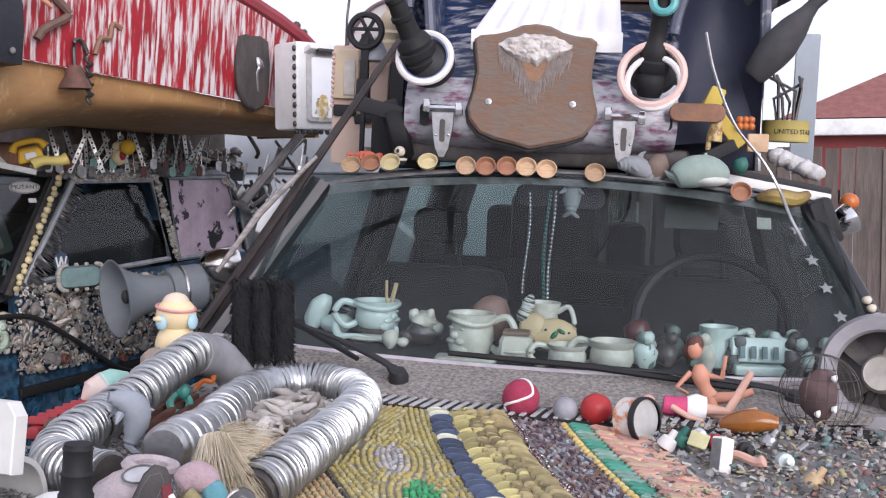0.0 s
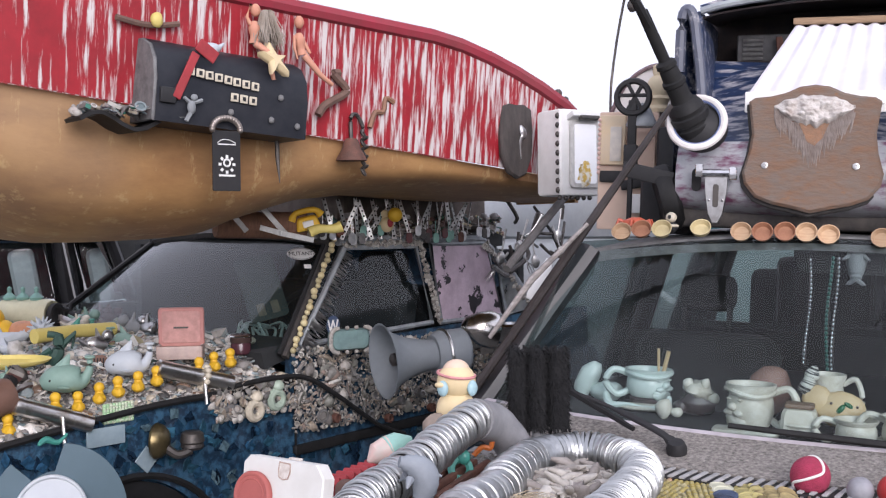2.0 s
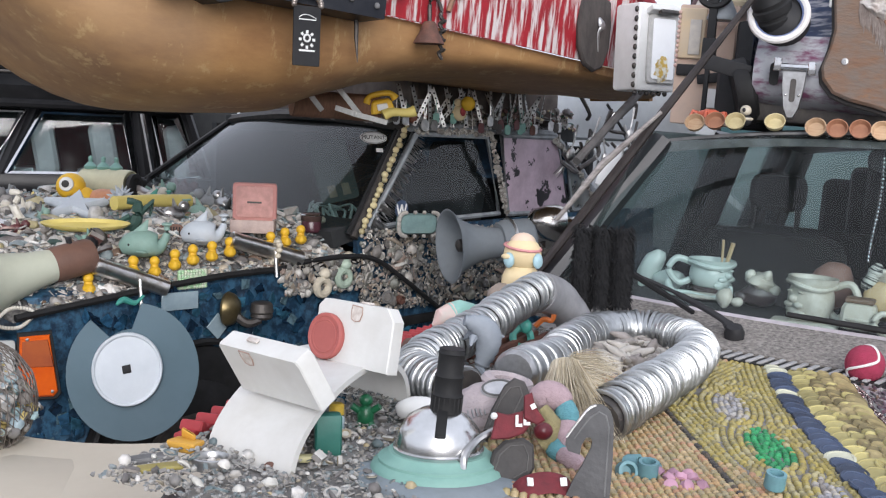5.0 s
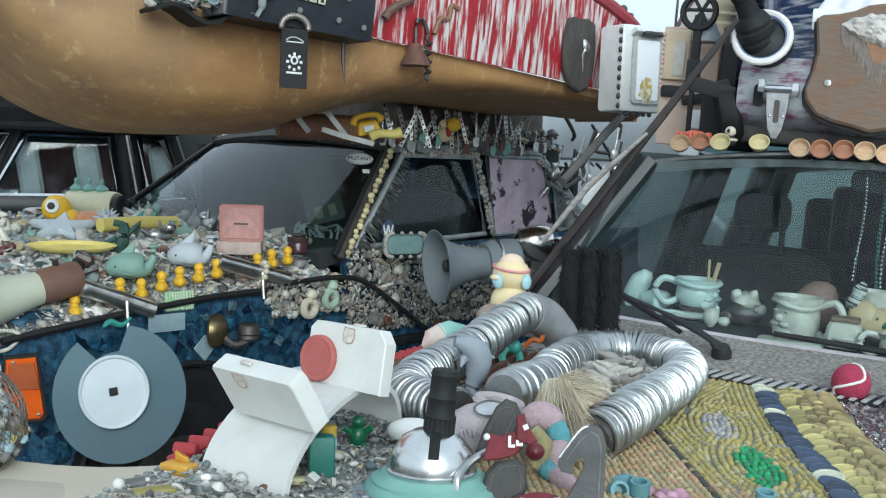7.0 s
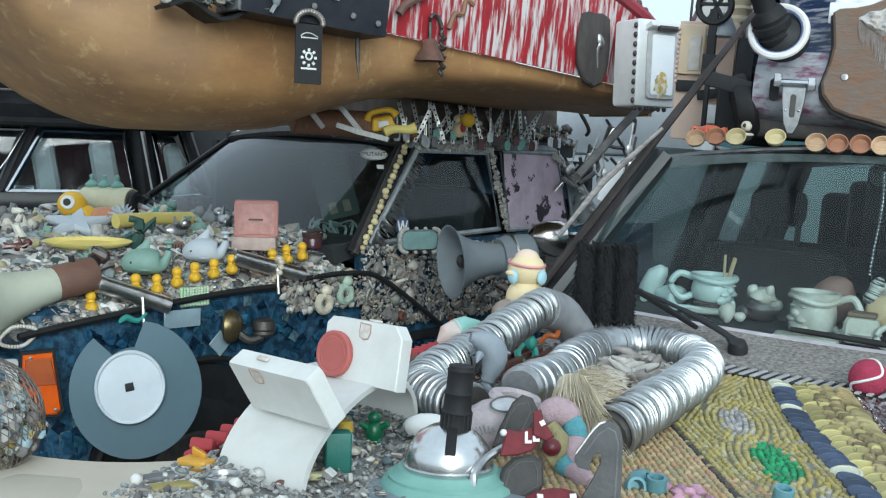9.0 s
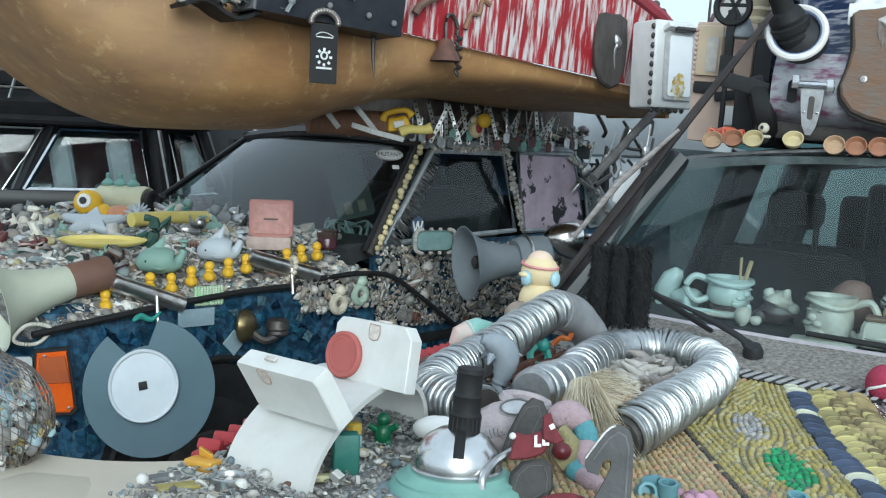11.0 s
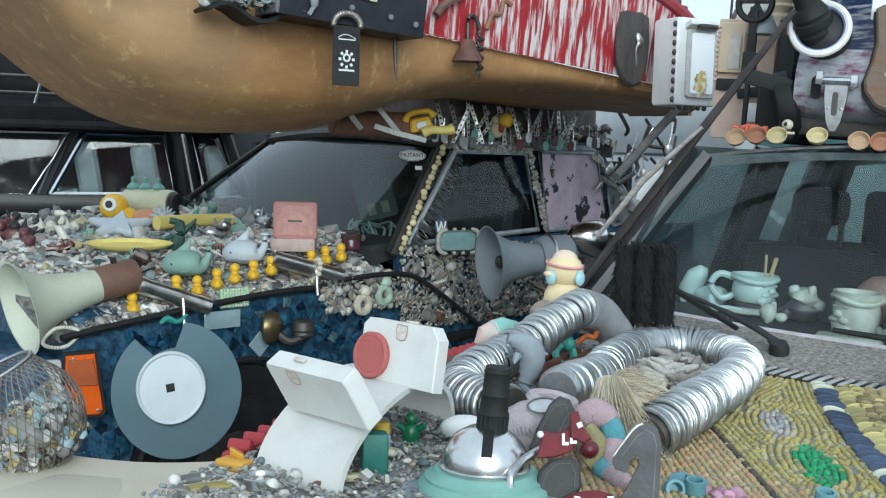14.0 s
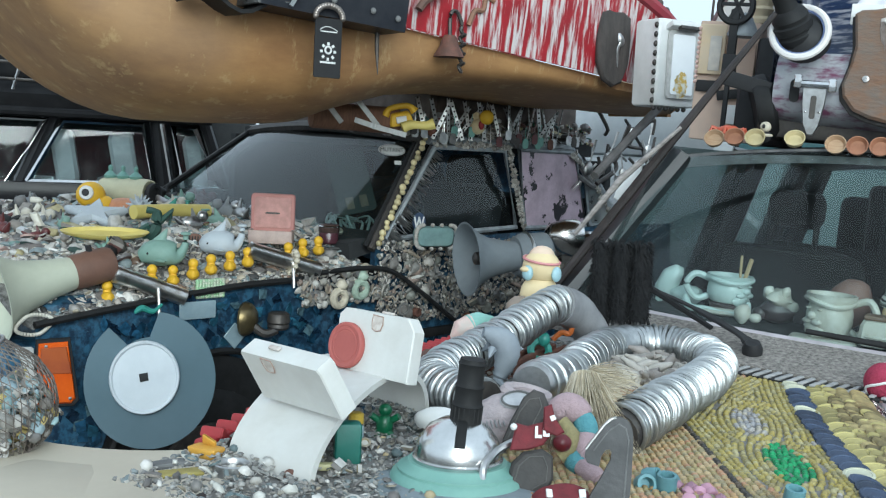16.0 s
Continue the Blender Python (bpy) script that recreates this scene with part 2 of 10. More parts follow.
def part(name, shape, material, parent=None, label="", smooth=True, m=None):
    me = bpy.data.meshes.new(name)
    me.from_pydata(shape.v, [], shape.f)
    me.materials.append(material)
    if smooth:
        me.polygons.foreach_set("use_smooth", [True] * len(me.polygons))
        me.set_sharp_from_angle(angle=radians(shape.angle))
    me.update()
    ob = new(name, me)
    if parent is not None:
        ob.parent = parent
    if m is not None:
        ob.matrix_local = m
    if label:
        tagged(ob, label)
    return ob


def thing(name, label, category, m, group="", kind=""):
    e = new(name)
    e.empty_display_size = 0.05
    e.matrix_world = m
    return tagged(e, label, category, group, kind)


def single(name, label, category, shape, material, m, group="", kind=""):
    """A thing of one piece."""
    ob = part(name, shape, material)
    ob.matrix_world = m
    return tagged(ob, label, category, group, kind)


def T(x, y, z):
    return Matrix.Translation((x, y, z))


def R(rx=0, ry=0, rz=0):
    return pose(0, 0, 0, rx, ry, rz)


def aim(a, b):
    """Pose at a whose z axis points to b."""
    d = Vector(b) - Vector(a)
    return Matrix.Translation(a) @ d.to_track_quat("Z", "Y").to_matrix().to_4x4()


def smooth_path(pts, n=6):
    """Points along a curve through the given ones."""
    pts = [Vector(p) for p in pts]
    out = []
    for i in range(len(pts) - 1):
        p0, p1, p2, p3 = pts[max(i - 1, 0)], pts[i], pts[i + 1], pts[min(i + 2, len(pts) - 1)]
        for k in range(n):
            t = k / n
            out.append(0.5 * ((2 * p1) + (p2 - p0) * t + (2 * p0 - 5 * p1 + 4 * p2 - p3) * t * t + (3 * p1 - p0 - 3 * p2 + p3) * t ** 3))
    return out + [pts[-1]]


def rounded(x, y, r, n=4):
    """Outline of a rectangle with round corners."""
    out = []
    for cx, cy, a0 in ((x / 2 - r, y / 2 - r, 0), (-x / 2 + r, y / 2 - r, 90), (-x / 2 + r, -y / 2 + r, 180), (x / 2 - r, -y / 2 + r, 270)):
        for k in range(n + 1):
            a = radians(a0 + 90 * k / n)
            out.append((cx + r * math.cos(a), cy + r * math.sin(a)))
    return out


# axes of the two cars: x across, y towards the rear, z up
_ya, _ta = radians(-24), radians(2.5)
_ux = Vector((math.cos(_ya) * math.cos(_ta), math.sin(_ya) * math.cos(_ta), -math.sin(_ta)))
_uy = Vector((-math.sin(_ya), math.cos(_ya), 0))
_uz = _ux.cross(_uy)
MA = Matrix(((_ux.x, _uy.x, _uz.x, 0.80), (_ux.y, _uy.y, _uz.y, 2.0), (_ux.z, _uy.z, _uz.z, 0), (0, 0, 0, 1)))
MB = Matrix(((0.731, 0.682, 0, -0.298), (-0.682, 0.731, 0, 4.0), (0, 0, 1, 0), (0, 0, 0, 1)))

# unseen ground, made pale so that it bounces light onto undersides
bounce_ground = mat("bounce_ground", (0.27, 0.262, 0.248), (0.19, 0.185, 0.175), 0.9, scale=18, bump=0.5, bscale=220)
black_paint = mat("black_paint", (0.012, 0.012, 0.014), (0.02, 0.02, 0.022), 0.25, scale=8, bump=0.03, dirt=0.25)
black_rubber = mat("black_rubber", (0.016, 0.016, 0.017), (0.009, 0.009, 0.009), 0.65, scale=20, bump=0.12, spec=0.3)
black_plastic = mat("black_plastic", (0.014, 0.014, 0.016), (0.022, 0.022, 0.023), 0.42, scale=25, bump=0.12, dirt=0.06, spec=0.35)
chrome = mat("chrome", (0.75, 0.75, 0.76), (0.55, 0.54, 0.53), 0.12, 1.0, scale=12, bump=0.04)
steel = mat("steel", (0.55, 0.55, 0.55), (0.32, 0.31, 0.3), 0.35, 1.0, scale=25, bump=0.1)
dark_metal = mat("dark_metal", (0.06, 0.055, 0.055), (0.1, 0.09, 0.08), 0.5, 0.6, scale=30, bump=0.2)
dull_gray = mat("dull_gray", (0.18, 0.18, 0.18), (0.1, 0.1, 0.1), 0.8, scale=30, bump=0.3)
interior = mat("interior", (0.02, 0.022, 0.024), (0.03, 0.032, 0.033), 0.8, scale=20, bump=0.1)
seat_cloth = mat("seat_cloth", (0.021, 0.022, 0.023), (0.012, 0.012, 0.013), 0.9, scale=9, bump=0.1, bscale=30)
screen_glass = glass("screen_glass", (0.84, 0.97, 0.97), clear=0.88, ior=1.44, dust_sheen=0.024)
side_glass = glass("side_glass", (0.75, 0.9, 0.92), clear=0.8)
# pale film lightens these panes in place of brightness seen through them
pale_pane = glass("pale_pane", (0.75, 0.95, 0.93), clear=0.4, ior=1.4, dust_sheen=0.13)
rear_pane = glass("rear_pane", (0.75, 0.95, 0.93), clear=0.3, ior=1.4, dust_sheen=0.04)
blue_screen = glass("blue_screen", (0.72, 0.9, 0.92), clear=0.8, ior=1.68)
white_paint = mat("white_paint", (0.78, 0.78, 0.77), (0.66, 0.66, 0.64), 0.5, scale=8, bump=0.06, dirt=0.3)

# ---- setting ----
g = Shape()
g.grid(lambda a, b: (-400 + 800 * a, -300 + 900 * b, -0.02 * (abs(a - 0.5) > 0.4)), 40, 40)
ground = part("ground", g, bounce_ground)
tagged(ground, "unseen ground under the parked cars, pale to bounce light", "ground", kind="structure")

fence_wood = mat("fence_wood", (0.14, 0.11, 0.095), (0.07, 0.058, 0.052), 0.9, scale=7, bump=0.5, bscale=40, rnd=0.25, stretch=(6, 6, 0.6))
FM = pose(4.62, 6.52, 0, 0, 0, -35)
fence = thing("fence", "weathered grey board fence with uneven planks", "fence", FM, kind="structure")
plank_meshes = []
for k in range(6):
    s = Shape()
    hgt = 1.57 + 0.015 * math.sin(k * 2.3)
    s.box(0.088, 0.02, hgt, bev=0.004)
    plank_meshes.append(s)
base_planks = [part("plank", s, fence_wood, fence, smooth=False) for s in plank_meshes]
for k, ob in enumerate(base_planks):
    ob.matrix_local = T(-1.6 + k * 0.094, 0, 0) @ R(0, 0.5 * math.sin(k * 5), 0)
for k in range(6, 64):
    ob = base_planks[k % 6].copy()
    scene.collection.objects.link(ob)
    ob.matrix_local = T(-1.6 + k * 0.094, 0.006 * math.sin(k * 3.7), 0.012 * math.sin(k * 1.9)) @ R(0, 0.6 * math.sin(k * 7.1), 0)
for zz in (0.35, 1.2):
    part("rail", Shape().box(6.2, 0.045, 0.09, bev=0.005), fence_wood, fence, m=T(1.3, 0.04, zz))

brick_red = mat("red_siding", (0.2, 0.035, 0.03), (0.15, 0.028, 0.025), 0.75, scale=3, bump=0.2)
roof_red = mat("red_roof", (0.26, 0.1, 0.085), (0.18, 0.07, 0.06), 0.85, scale=6, bump=0.5, bscale=30)
HM = pose(16.9, 20.75, 0, 0, 0, -38)
house = thing("house", "low red-sided house with a hipped red roof and white fascia", "house", HM)
part("wall", Shape().box(11, 7, 2.15), brick_red, house, m=T(2.6, 3.5, 0), smooth=False)
part("fascia", Shape().box(11.8, 7.8, 0.36, bev=0.03), white_paint, house, m=T(2.6, 3.5, 2.15))
hip = Shape().raw([(-3.3, -0.4, 0), (8.5, -0.4, 0), (8.5, 7.4, 0), (-3.3, 7.4, 0), (0.6, 3.5, 2.0), (4.6, 3.5, 2.0)], [(0, 1, 5, 4), (1, 2, 5), (2, 3, 4, 5), (3, 0, 4), (3, 2, 1, 0)])
part("roof", hip, roof_red, house, m=T(0, 0, 2.53), smooth=False)

# ---- the car with the mosaic bonnet ----
ART = thing("art_car", "black hatchback covered in glued toys and a bead mosaic bonnet", "car", MA)
gravel = mat("gravel_coat", (0.36, 0.33, 0.3), (0.07, 0.065, 0.06), 0.85, scale=130, bump=0.9, bscale=260, mixpos=(0.3, 0.7))
grime = mat("grimy_bonnet", (0.26, 0.25, 0.24), (0.17, 0.165, 0.16), 0.85, scale=22, bump=0.6, bscale=140)


def A_base(k):
    return Vector((-0.05 + 0.72 * k, 0.05 + 0.22 * k * k, 1.035 + 0.01 * (1 - k * k)))


def A_top(k):
    return Vector((-0.05 + 0.53 * k, 0.40 + 0.06 * k * k, 1.425 - 0.045 * k * k))


s = Shape().box(1.5, 4.7, 0.62, bev=0.08)
part("body", s, black_paint, ART, m=T(-0.05, 1.2, 0.33))
part("bumper", Shape().box(1.42, 0.16, 0.5, T(-0.05, -1.19, 0.36), bev=0.06), black_plastic, ART)
s = Shape()
s.grid(lambda a, b: (-0.05 + (2 * a - 1) * (0.70 - 0.03 * b), -0.10 - 1.18 * b + 0.10 * (2 * a - 1) ** 2 * (1 - b), 1.0 + 0.012 * (1 - (2 * a - 1) ** 4) - 0.05 * max(0, b - 0.86) * 7 - 0.05 * (abs(2 * a - 1) > 0.97)), 24, 24, thick=-0.02)
part("bonnet", s, grime, ART, "bonnet under a crust of glued grit and beads")
s = Shape()
s.grid(lambda a, b: tuple(A_base(2 * a - 1) * (1 - b) + Vector((-0.05 + 0.72 * (2 * a - 1), -0.115 + 0.16 * (2 * a - 1) ** 2, 1.008)) * b), 24, 4, thick=0.015)
part("cowl", s, gravel, ART, "cowl coated with fine gravel")
s = Shape()
s.grid(lambda a, b: tuple(A_base(2 * a - 1).lerp(A_top(2 * a - 1), b) + Vector((0, -0.035 * math.sin(math.pi * b) * 0.6, 0.0))), 24, 8)
wsA = part("windscreen", s, screen_glass, ART)
wsA.visible_shadow = False
s = Shape().tube([A_base(k / 12) + Vector((0, -0.004, 0.002)) for k in range(-12, 13)], 0.015, 8)
part("windscreen_seal", s, mat("lilac_seal", (0.5, 0.46, 0.49), (0.36, 0.33, 0.35), 0.6, scale=20), ART)
s = Shape().tube([A_top(k / 12) + Vector((0, 0.006, -0.004)) for k in range(-12, 13)], 0.009, 6)
part("windscreen_header", s, black_rubber, ART)
for k in (-1, 1):
    p0, p1 = A_base(k), A_top(k)
    s = Shape().tube([p0.lerp(p1, t / 6) + Vector((k * 0.012, 0.01, 0)) for t in range(-1, 7)], 0.034 if k < 0 else 0.024, 8, flat=0.8)
    part("pillar", s, black_paint, ART)
# roof skin
s = Shape()
s.grid(lambda a, b: (-0.05 + (2 * a - 1) * 0.55, 0.40 + 0.06 * (2 * a - 1) ** 2 * (1 - b) + 2.85 * b, 1.43 - 0.05 * (2 * a - 1) ** 2 + 0.03 * math.sin(math.pi * b)), 16, 10, thick=0.03)
part("roof", s, dull_gray, ART)
for k in (-1, 1):
    for y1, wd in ((1.6, 0.06), (2.76, 0.05), (3.42, 0.07)):
        s = Shape().tube([(-0.05 + k * 0.70, y1 - 0.02, 0.95), (-0.05 + k * 0.57, y1 - 0.06, 1.40)], wd, 8)
        part("pillar", s, black_paint, ART)
    s = Shape()
    s.grid(lambda a, b: (-0.05 + k * (0.70 - 0.14 * b), 0.12 + 3.3 * a + (0.3 * b) * (1 - a), 0.96 + 0.44 * b), 12, 3)
    part("side_window", s, pale_pane, ART).visible_shadow = False
s = Shape()
s.grid(lambda a, b: (-0.05 + (2 * a - 1) * (0.68 - 0.12 * b), 3.6 - 0.3 * b, 0.96 + 0.44 * b), 6, 3)
part("rear_window", s, rear_pane, ART).visible_shadow = False
# inside
s = Shape().grid(lambda a, b: (-0.05 + (2 * a - 1) * 0.68, 0.07 + 0.2 * (2 * a - 1) ** 2 + 0.42 * b, 1.025 + 0.02 * math.sin(math.pi * b)), 14, 6, thick=0.05)
part("dashboard", s, mat("dash", (0.035, 0.035, 0.037), (0.02, 0.02, 0.02), 0.8, scale=20), ART)
for x in (-0.4, 0.32):
    s = Shape()
    s.box(0.40, 0.13, 0.30, T(x, 0.98, 0.86) @ R(-12, 0, 0), bev=0.05)
    s.box(0.15, 0.06, 0.1, T(x, 1.07, 1.21) @ R(-10, 0, 0), bev=0.04).tube([(x - 0.06, 1.05, 1.1), (x - 0.06, 1.06, 1.22)], 0.008, 6).tube([(x + 0.06, 1.05, 1.1), (x + 0.06, 1.06, 1.22)], 0.008, 6)
    part("front_seat", s, seat_cloth, ART)
s = Shape().box(1.2, 0.16, 0.24, T(-0.05, 2.05, 0.86), bev=0.06)
part("rear_seat", s, seat_cloth, ART)
# dark boxes added to block the bright rear window, with gaps left open
for x, y, w, d, h, a in ((-0.16, 2.72, 0.36, 0.3, 0.36, 6), (-0.1, 2.5, 0.3, 0.24, 0.43, -8), (-0.36, 2.9, 0.2, 0.2, 0.3, 3), (0.5, 2.7, 0.5, 0.4, 0.42, -4), (0.36, 2.95, 0.2, 0.2, 0.44, 0), (0.12, 3.0, 0.22, 0.2, 0.24, 0)):
    part("stowed_box", Shape().box(w, d, h, T(x, y, 0.96) @ R(0, 0, a), bev=0.03), mat("blocker_dark", (0.03, 0.03, 0.032), (0.016, 0.016, 0.018), 0.85, scale=7), ART, "added dark boxes blocking light from the rear window")
part("hanging_cord", Shape().tube(smooth_path([(0.13, 1.5, 1.39), (0.12, 1.5, 1.3), (0.07, 1.5, 1.22), (0.03, 1.5, 1.16)], 5), 0.006, 6), black_rubber, ART)
s = Shape().ring(0.18, 0.014, T(0.32, 0.62, 1.08) @ R(65, 0, 0))
s.tube([(0.32, 0.62, 1.08), (0.32, 0.5, 1.03)], 0.025)
part("steering_wheel", s, black_plastic, ART)
for x in (-0.80, 0.70):
    for y in (-0.62, 2.7):
        wh = part("wheel", Shape().lathe([(0.1, 0), (0.18, 0.02), (0.28, 0.0), (0.3, 0.03), (0.3, 0.16), (0.27, 0.18), (0.1, 0.17)], R(0, 90, 0), seg=28), black_rubber, ART, m=T(x - 0.05, y, 0.3))
        part("rim", Shape().lathe([(0.02, -0.004), (0.17, 0.004), (0.18, 0.02)], R(0, 90, 0), seg=24), steel, wh)

# ---- the blue car ----
BLU = thing("blue_car", "blue and grey hatchback with a toy-covered bonnet", "car", MB)
blue_base = mat("blue_paint", (0.035, 0.1, 0.17), (0.008, 0.025, 0.052), 0.28, scale=34, bump=0.4, dirt=0.12, mixpos=(0.42, 0.6), fleck=((0.16, 0.24, 0.28), 45, 0.63, (1, 1, 1)))
pebbly = mat("pebbly_grey", (0.3, 0.29, 0.28), (0.05, 0.047, 0.045), 0.85, scale=45, bump=0.9, bscale=160)
s = Shape().box(1.45, 3.3, 0.55, bev=0.06)
part("body", s, blue_base, BLU, m=T(-0.745, 0.42, 0.36))


def B_edge(y):
    """Height of the wing's upper edge along the car."""
    return 0.946 + 0.03 * min(y, 0) - 0.085 * max(0, -y - 0.55) ** 1.3


# wing panel with its wheel arch
wy, wz, wr = -0.70, 0.33, 0.385
s = Shape()
cols = 40
for i in range(cols + 1):
    y = -1.26 + 1.27 * i / cols
    d = wr * wr - (y - wy) ** 2
    lo = max(0.36, wz + math.sqrt(d)) if d > 0 else 0.36
    s.v += [(0.012, y, lo), (0.014, y, (lo + B_edge(y)) / 2), (-0.004, y, B_edge(y)), (-0.05, y, lo)]
for i in range(cols):
    a, b = i * 4, i * 4 + 4
    s.f += [(a, b, b + 1, a + 1), (a + 1, b + 1, b + 2, a + 2), (a + 3, b + 3, b, a)]
part("wing", s, blue_base, BLU)
part("wheel_well", Shape().lathe([(0.01, 0), (0.38, 0.0), (0.38, 0.02)], T(-0.012, wy, wz) @ R(0, 90, 0), seg=32), black_rubber, BLU)
wh = part("wheel", Shape().lathe([(0.1, 0), (0.2, 0.0), (0.27, 0.0), (0.3, 0.02), (0.3, 0.1), (0.28, 0.12)], R(0, -90, 0), seg=32), black_rubber, BLU, m=T(0.03, wy, 0.3))
part("rim", Shape().lathe([(0.02, -0.01), (0.06, -0.012), (0.08, 0.012), (0.17, 0.012), (0.19, -0.006), (0.2, -0.004)], R(0, -90, 0), seg=24), dark_metal, wh)
s = Shape().tube([(0.016, -0.66 + 0.39 * math.cos(radians(a)), 0.33 + 0.39 * math.sin(radians(a))) for a in range(10, 171, 8)], 0.012, 6)
part("arch_trim", s, black_rubber, BLU)
part("bumper", Shape().box(1.46, 0.2, 0.46, T(-0.735, -1.27, 0.34), bev=0.05), blue_base, BLU)
# bonnet


def crown(a):
    """Rise of the cluttered bonnet above the wing's edge, across the car."""
    t = min(1, max(0, (a - 0.015) / 0.155))
    return (0.115 + 0.06 * a) * t * t * (3 - 2 * t) * min(1, (1 - a) / 0.1)


s = Shape()
s.grid(lambda a, b: (-1.45 * a, -1.27 + 1.27 * b - 0.10 * math.sin(math.pi * a), B_edge(-1.27 + 1.27 * b) + crown(a)), 20, 20, thick=-0.02)
part("bonnet", s, pebbly, BLU, "bonnet crusted with pebbles and small toys")
s = Shape().tube([(0.012, -1.27 + 1.27 * i / 24, B_edge(-1.27 + 1.27 * i / 24) - 0.004) for i in range(25)], 0.011, 6)
part("bonnet_trim", s, black_rubber, BLU)
# windscreen
s = Shape()
s.grid(lambda a, b: (-0.02 - 1.27 * a + b * (-0.05 + 0.11 * a), 0.01 - 0.25 * a + b * (0.27 + 0.32 * a) - 0.08 * (1 - (2 * a - 1) ** 4) * (1 - 0.5 * b), 1.03 + 0.395 * b + 0.03 * math.sin(math.pi * a)), 28, 8)
s.f = [tuple(reversed(q)) for q in s.f]
part("windscreen", s, blue_screen, BLU).visible_shadow = False
pale_metal = mat("pale_grey_paint", (0.36, 0.39, 0.41), (0.22, 0.24, 0.26), 0.4, 0.2, scale=20, dirt=0.3)
for p0, p1, sd in (((-0.01, -0.01, 1.02), (-0.06, 0.27, 1.42), -1), ((-1.30, -0.245, 1.03), (-1.24, 0.352, 1.425), 1)):
    part("pillar", Shape().tube([p0, p1], 0.015, 8), dark_metal, BLU)
    part("screen_seal", Shape().tube([(p0[0] + 0.02 * sd, p0[1] - 0.01, p0[2] + 0.01), (p1[0] + 0.02 * sd, p1[1] - 0.008, p1[2] + 0.005)], 0.009, 6), black_rubber, BLU)
s = Shape()
s.grid(lambda a, b: (-0.045 - 1.2 * a, 0.26 + 0.085 * a * (1 - b) + 0.95 * b - 0.05 * math.sin(math.pi * a) * (1 - b), 1.425 + 0.035 * math.sin(math.pi * a)), 12, 8, thick=0.02)
part("roof", s, dull_gray, BLU)
# door skin under the windows
s = Shape()
s.grid(lambda a, b: (0.012 - 0.02 * b * b, 0.012 + 1.9 * a, 0.36 + (0.68 + 0.05 * min(1, a * 1.3)) * b), 16, 8, thick=0.03)
part("door", s, blue_base, BLU)
part("door_gap", Shape().tube([(0.014, 0.012, 0.4), (0.016, 0.012, 0.95)], 0.004, 5), black_rubber, BLU)
part("side_strip", Shape().box(0.02, 1.9, 0.035, bev=0.005), black_rubber, BLU, m=T(0.02, 0.95, 0.705) @ R(1.5, 0, 0))


def pane(pts, x, thick=0.004, lean=0.0, sheet=False):
    """Upright panel from (y, z) corners in the side plane."""
    n = len(pts)
    vs = [(x + lean * (z - 1.05), y, z) for y, z in pts] + [(x + lean * (z - 1.05) - thick, y, z) for y, z in pts]
    fs = [tuple(range(n)), tuple(range(2 * n - 1, n - 1, -1))] + [((i + 1) % n, i, i + n, (i + 1) % n + n) for i in range(n)]
    if sheet:
        return Shape().raw(vs[:n], fs[:1])
    return Shape().raw(vs, fs)


W1 = [(0.06, 1.055), (0.78, 1.09), (0.685, 1.395), (0.29, 1.395)]
W2 = [(0.835, 1.085), (1.245, 1.09), (1.14, 1.40), (0.775, 1.40)]
W3 = [(1.275, 1.095), (1.50, 1.115), (1.20, 1.38)]
part("door_window", pane(W1, -0.015, lean=-0.2, sheet=True), glass("door_glass", (0.7, 0.88, 0.92), clear=0.75, ior=1.5), BLU, smooth=False).visible_shadow = False
pink = blistered("blistered_pink_film", (0.02, 0.018, 0.022), (0.56, 0.45, 0.53), 9, (1, 1, 1), 0.572, 0.584, rough=0.4)
part("pink_panel", pane(W2, -0.012), pink, BLU, "lilac film peeling off a rear side window", smooth=False)
# strong pale film stands in for the reflection on the quarter window
part("quarter_window", pane(W3, -0.005, sheet=True), glass("pale_glass", (0.9, 0.95, 1.0), dust_sheen=0.9), BLU, smooth=False).visible_shadow = False
for name, pts in (("window_frame", W1), ("window_frame", W2), ("window_frame", W3)):
    part(name, Shape().tube([(-0.012, y, z) for y, z in pts + pts[:1]], 0.011, 6), pale_metal, BLU)
s = Shape().tube([(-0.03, 0.27, 1.42), (-0.03, 0.7, 1.425), (-0.03, 1.13, 1.415), (-0.02, 1.3, 1.29), (-0.01, 1.47, 1.12)], 0.018, 8)
part("roof_rail", s, pale_metal, BLU)
for x in (-0.38, -1.0):
    s = Shape().box(0.42, 0.12, 0.32, T(x, 0.8, 0.93) @ R(-10, 0, 0), bev=0.05)
    s.box(0.25, 0.08, 0.15, T(x, 0.88, 1.22) @ R(-8, 0, 0), bev=0.03)
    part("front_seat", s, seat_cloth, BLU)
s = Shape().grid(lambda a, b: (-0.06 - 1.2 * a, -0.06 + 0.35 * b, 0.98 + 0.03 * math.sin(math.pi * b)), 10, 5, thick=0.06)
part("dashboard", s, interior, BLU)
s = Shape().grid(lambda a, b: (-0.03 - 1.25 * a, 1.48 - 0.34 * b, 1.1 + 0.31 * b), 6, 3)
part("rear_window", s, side_glass, BLU).visible_shadow = False

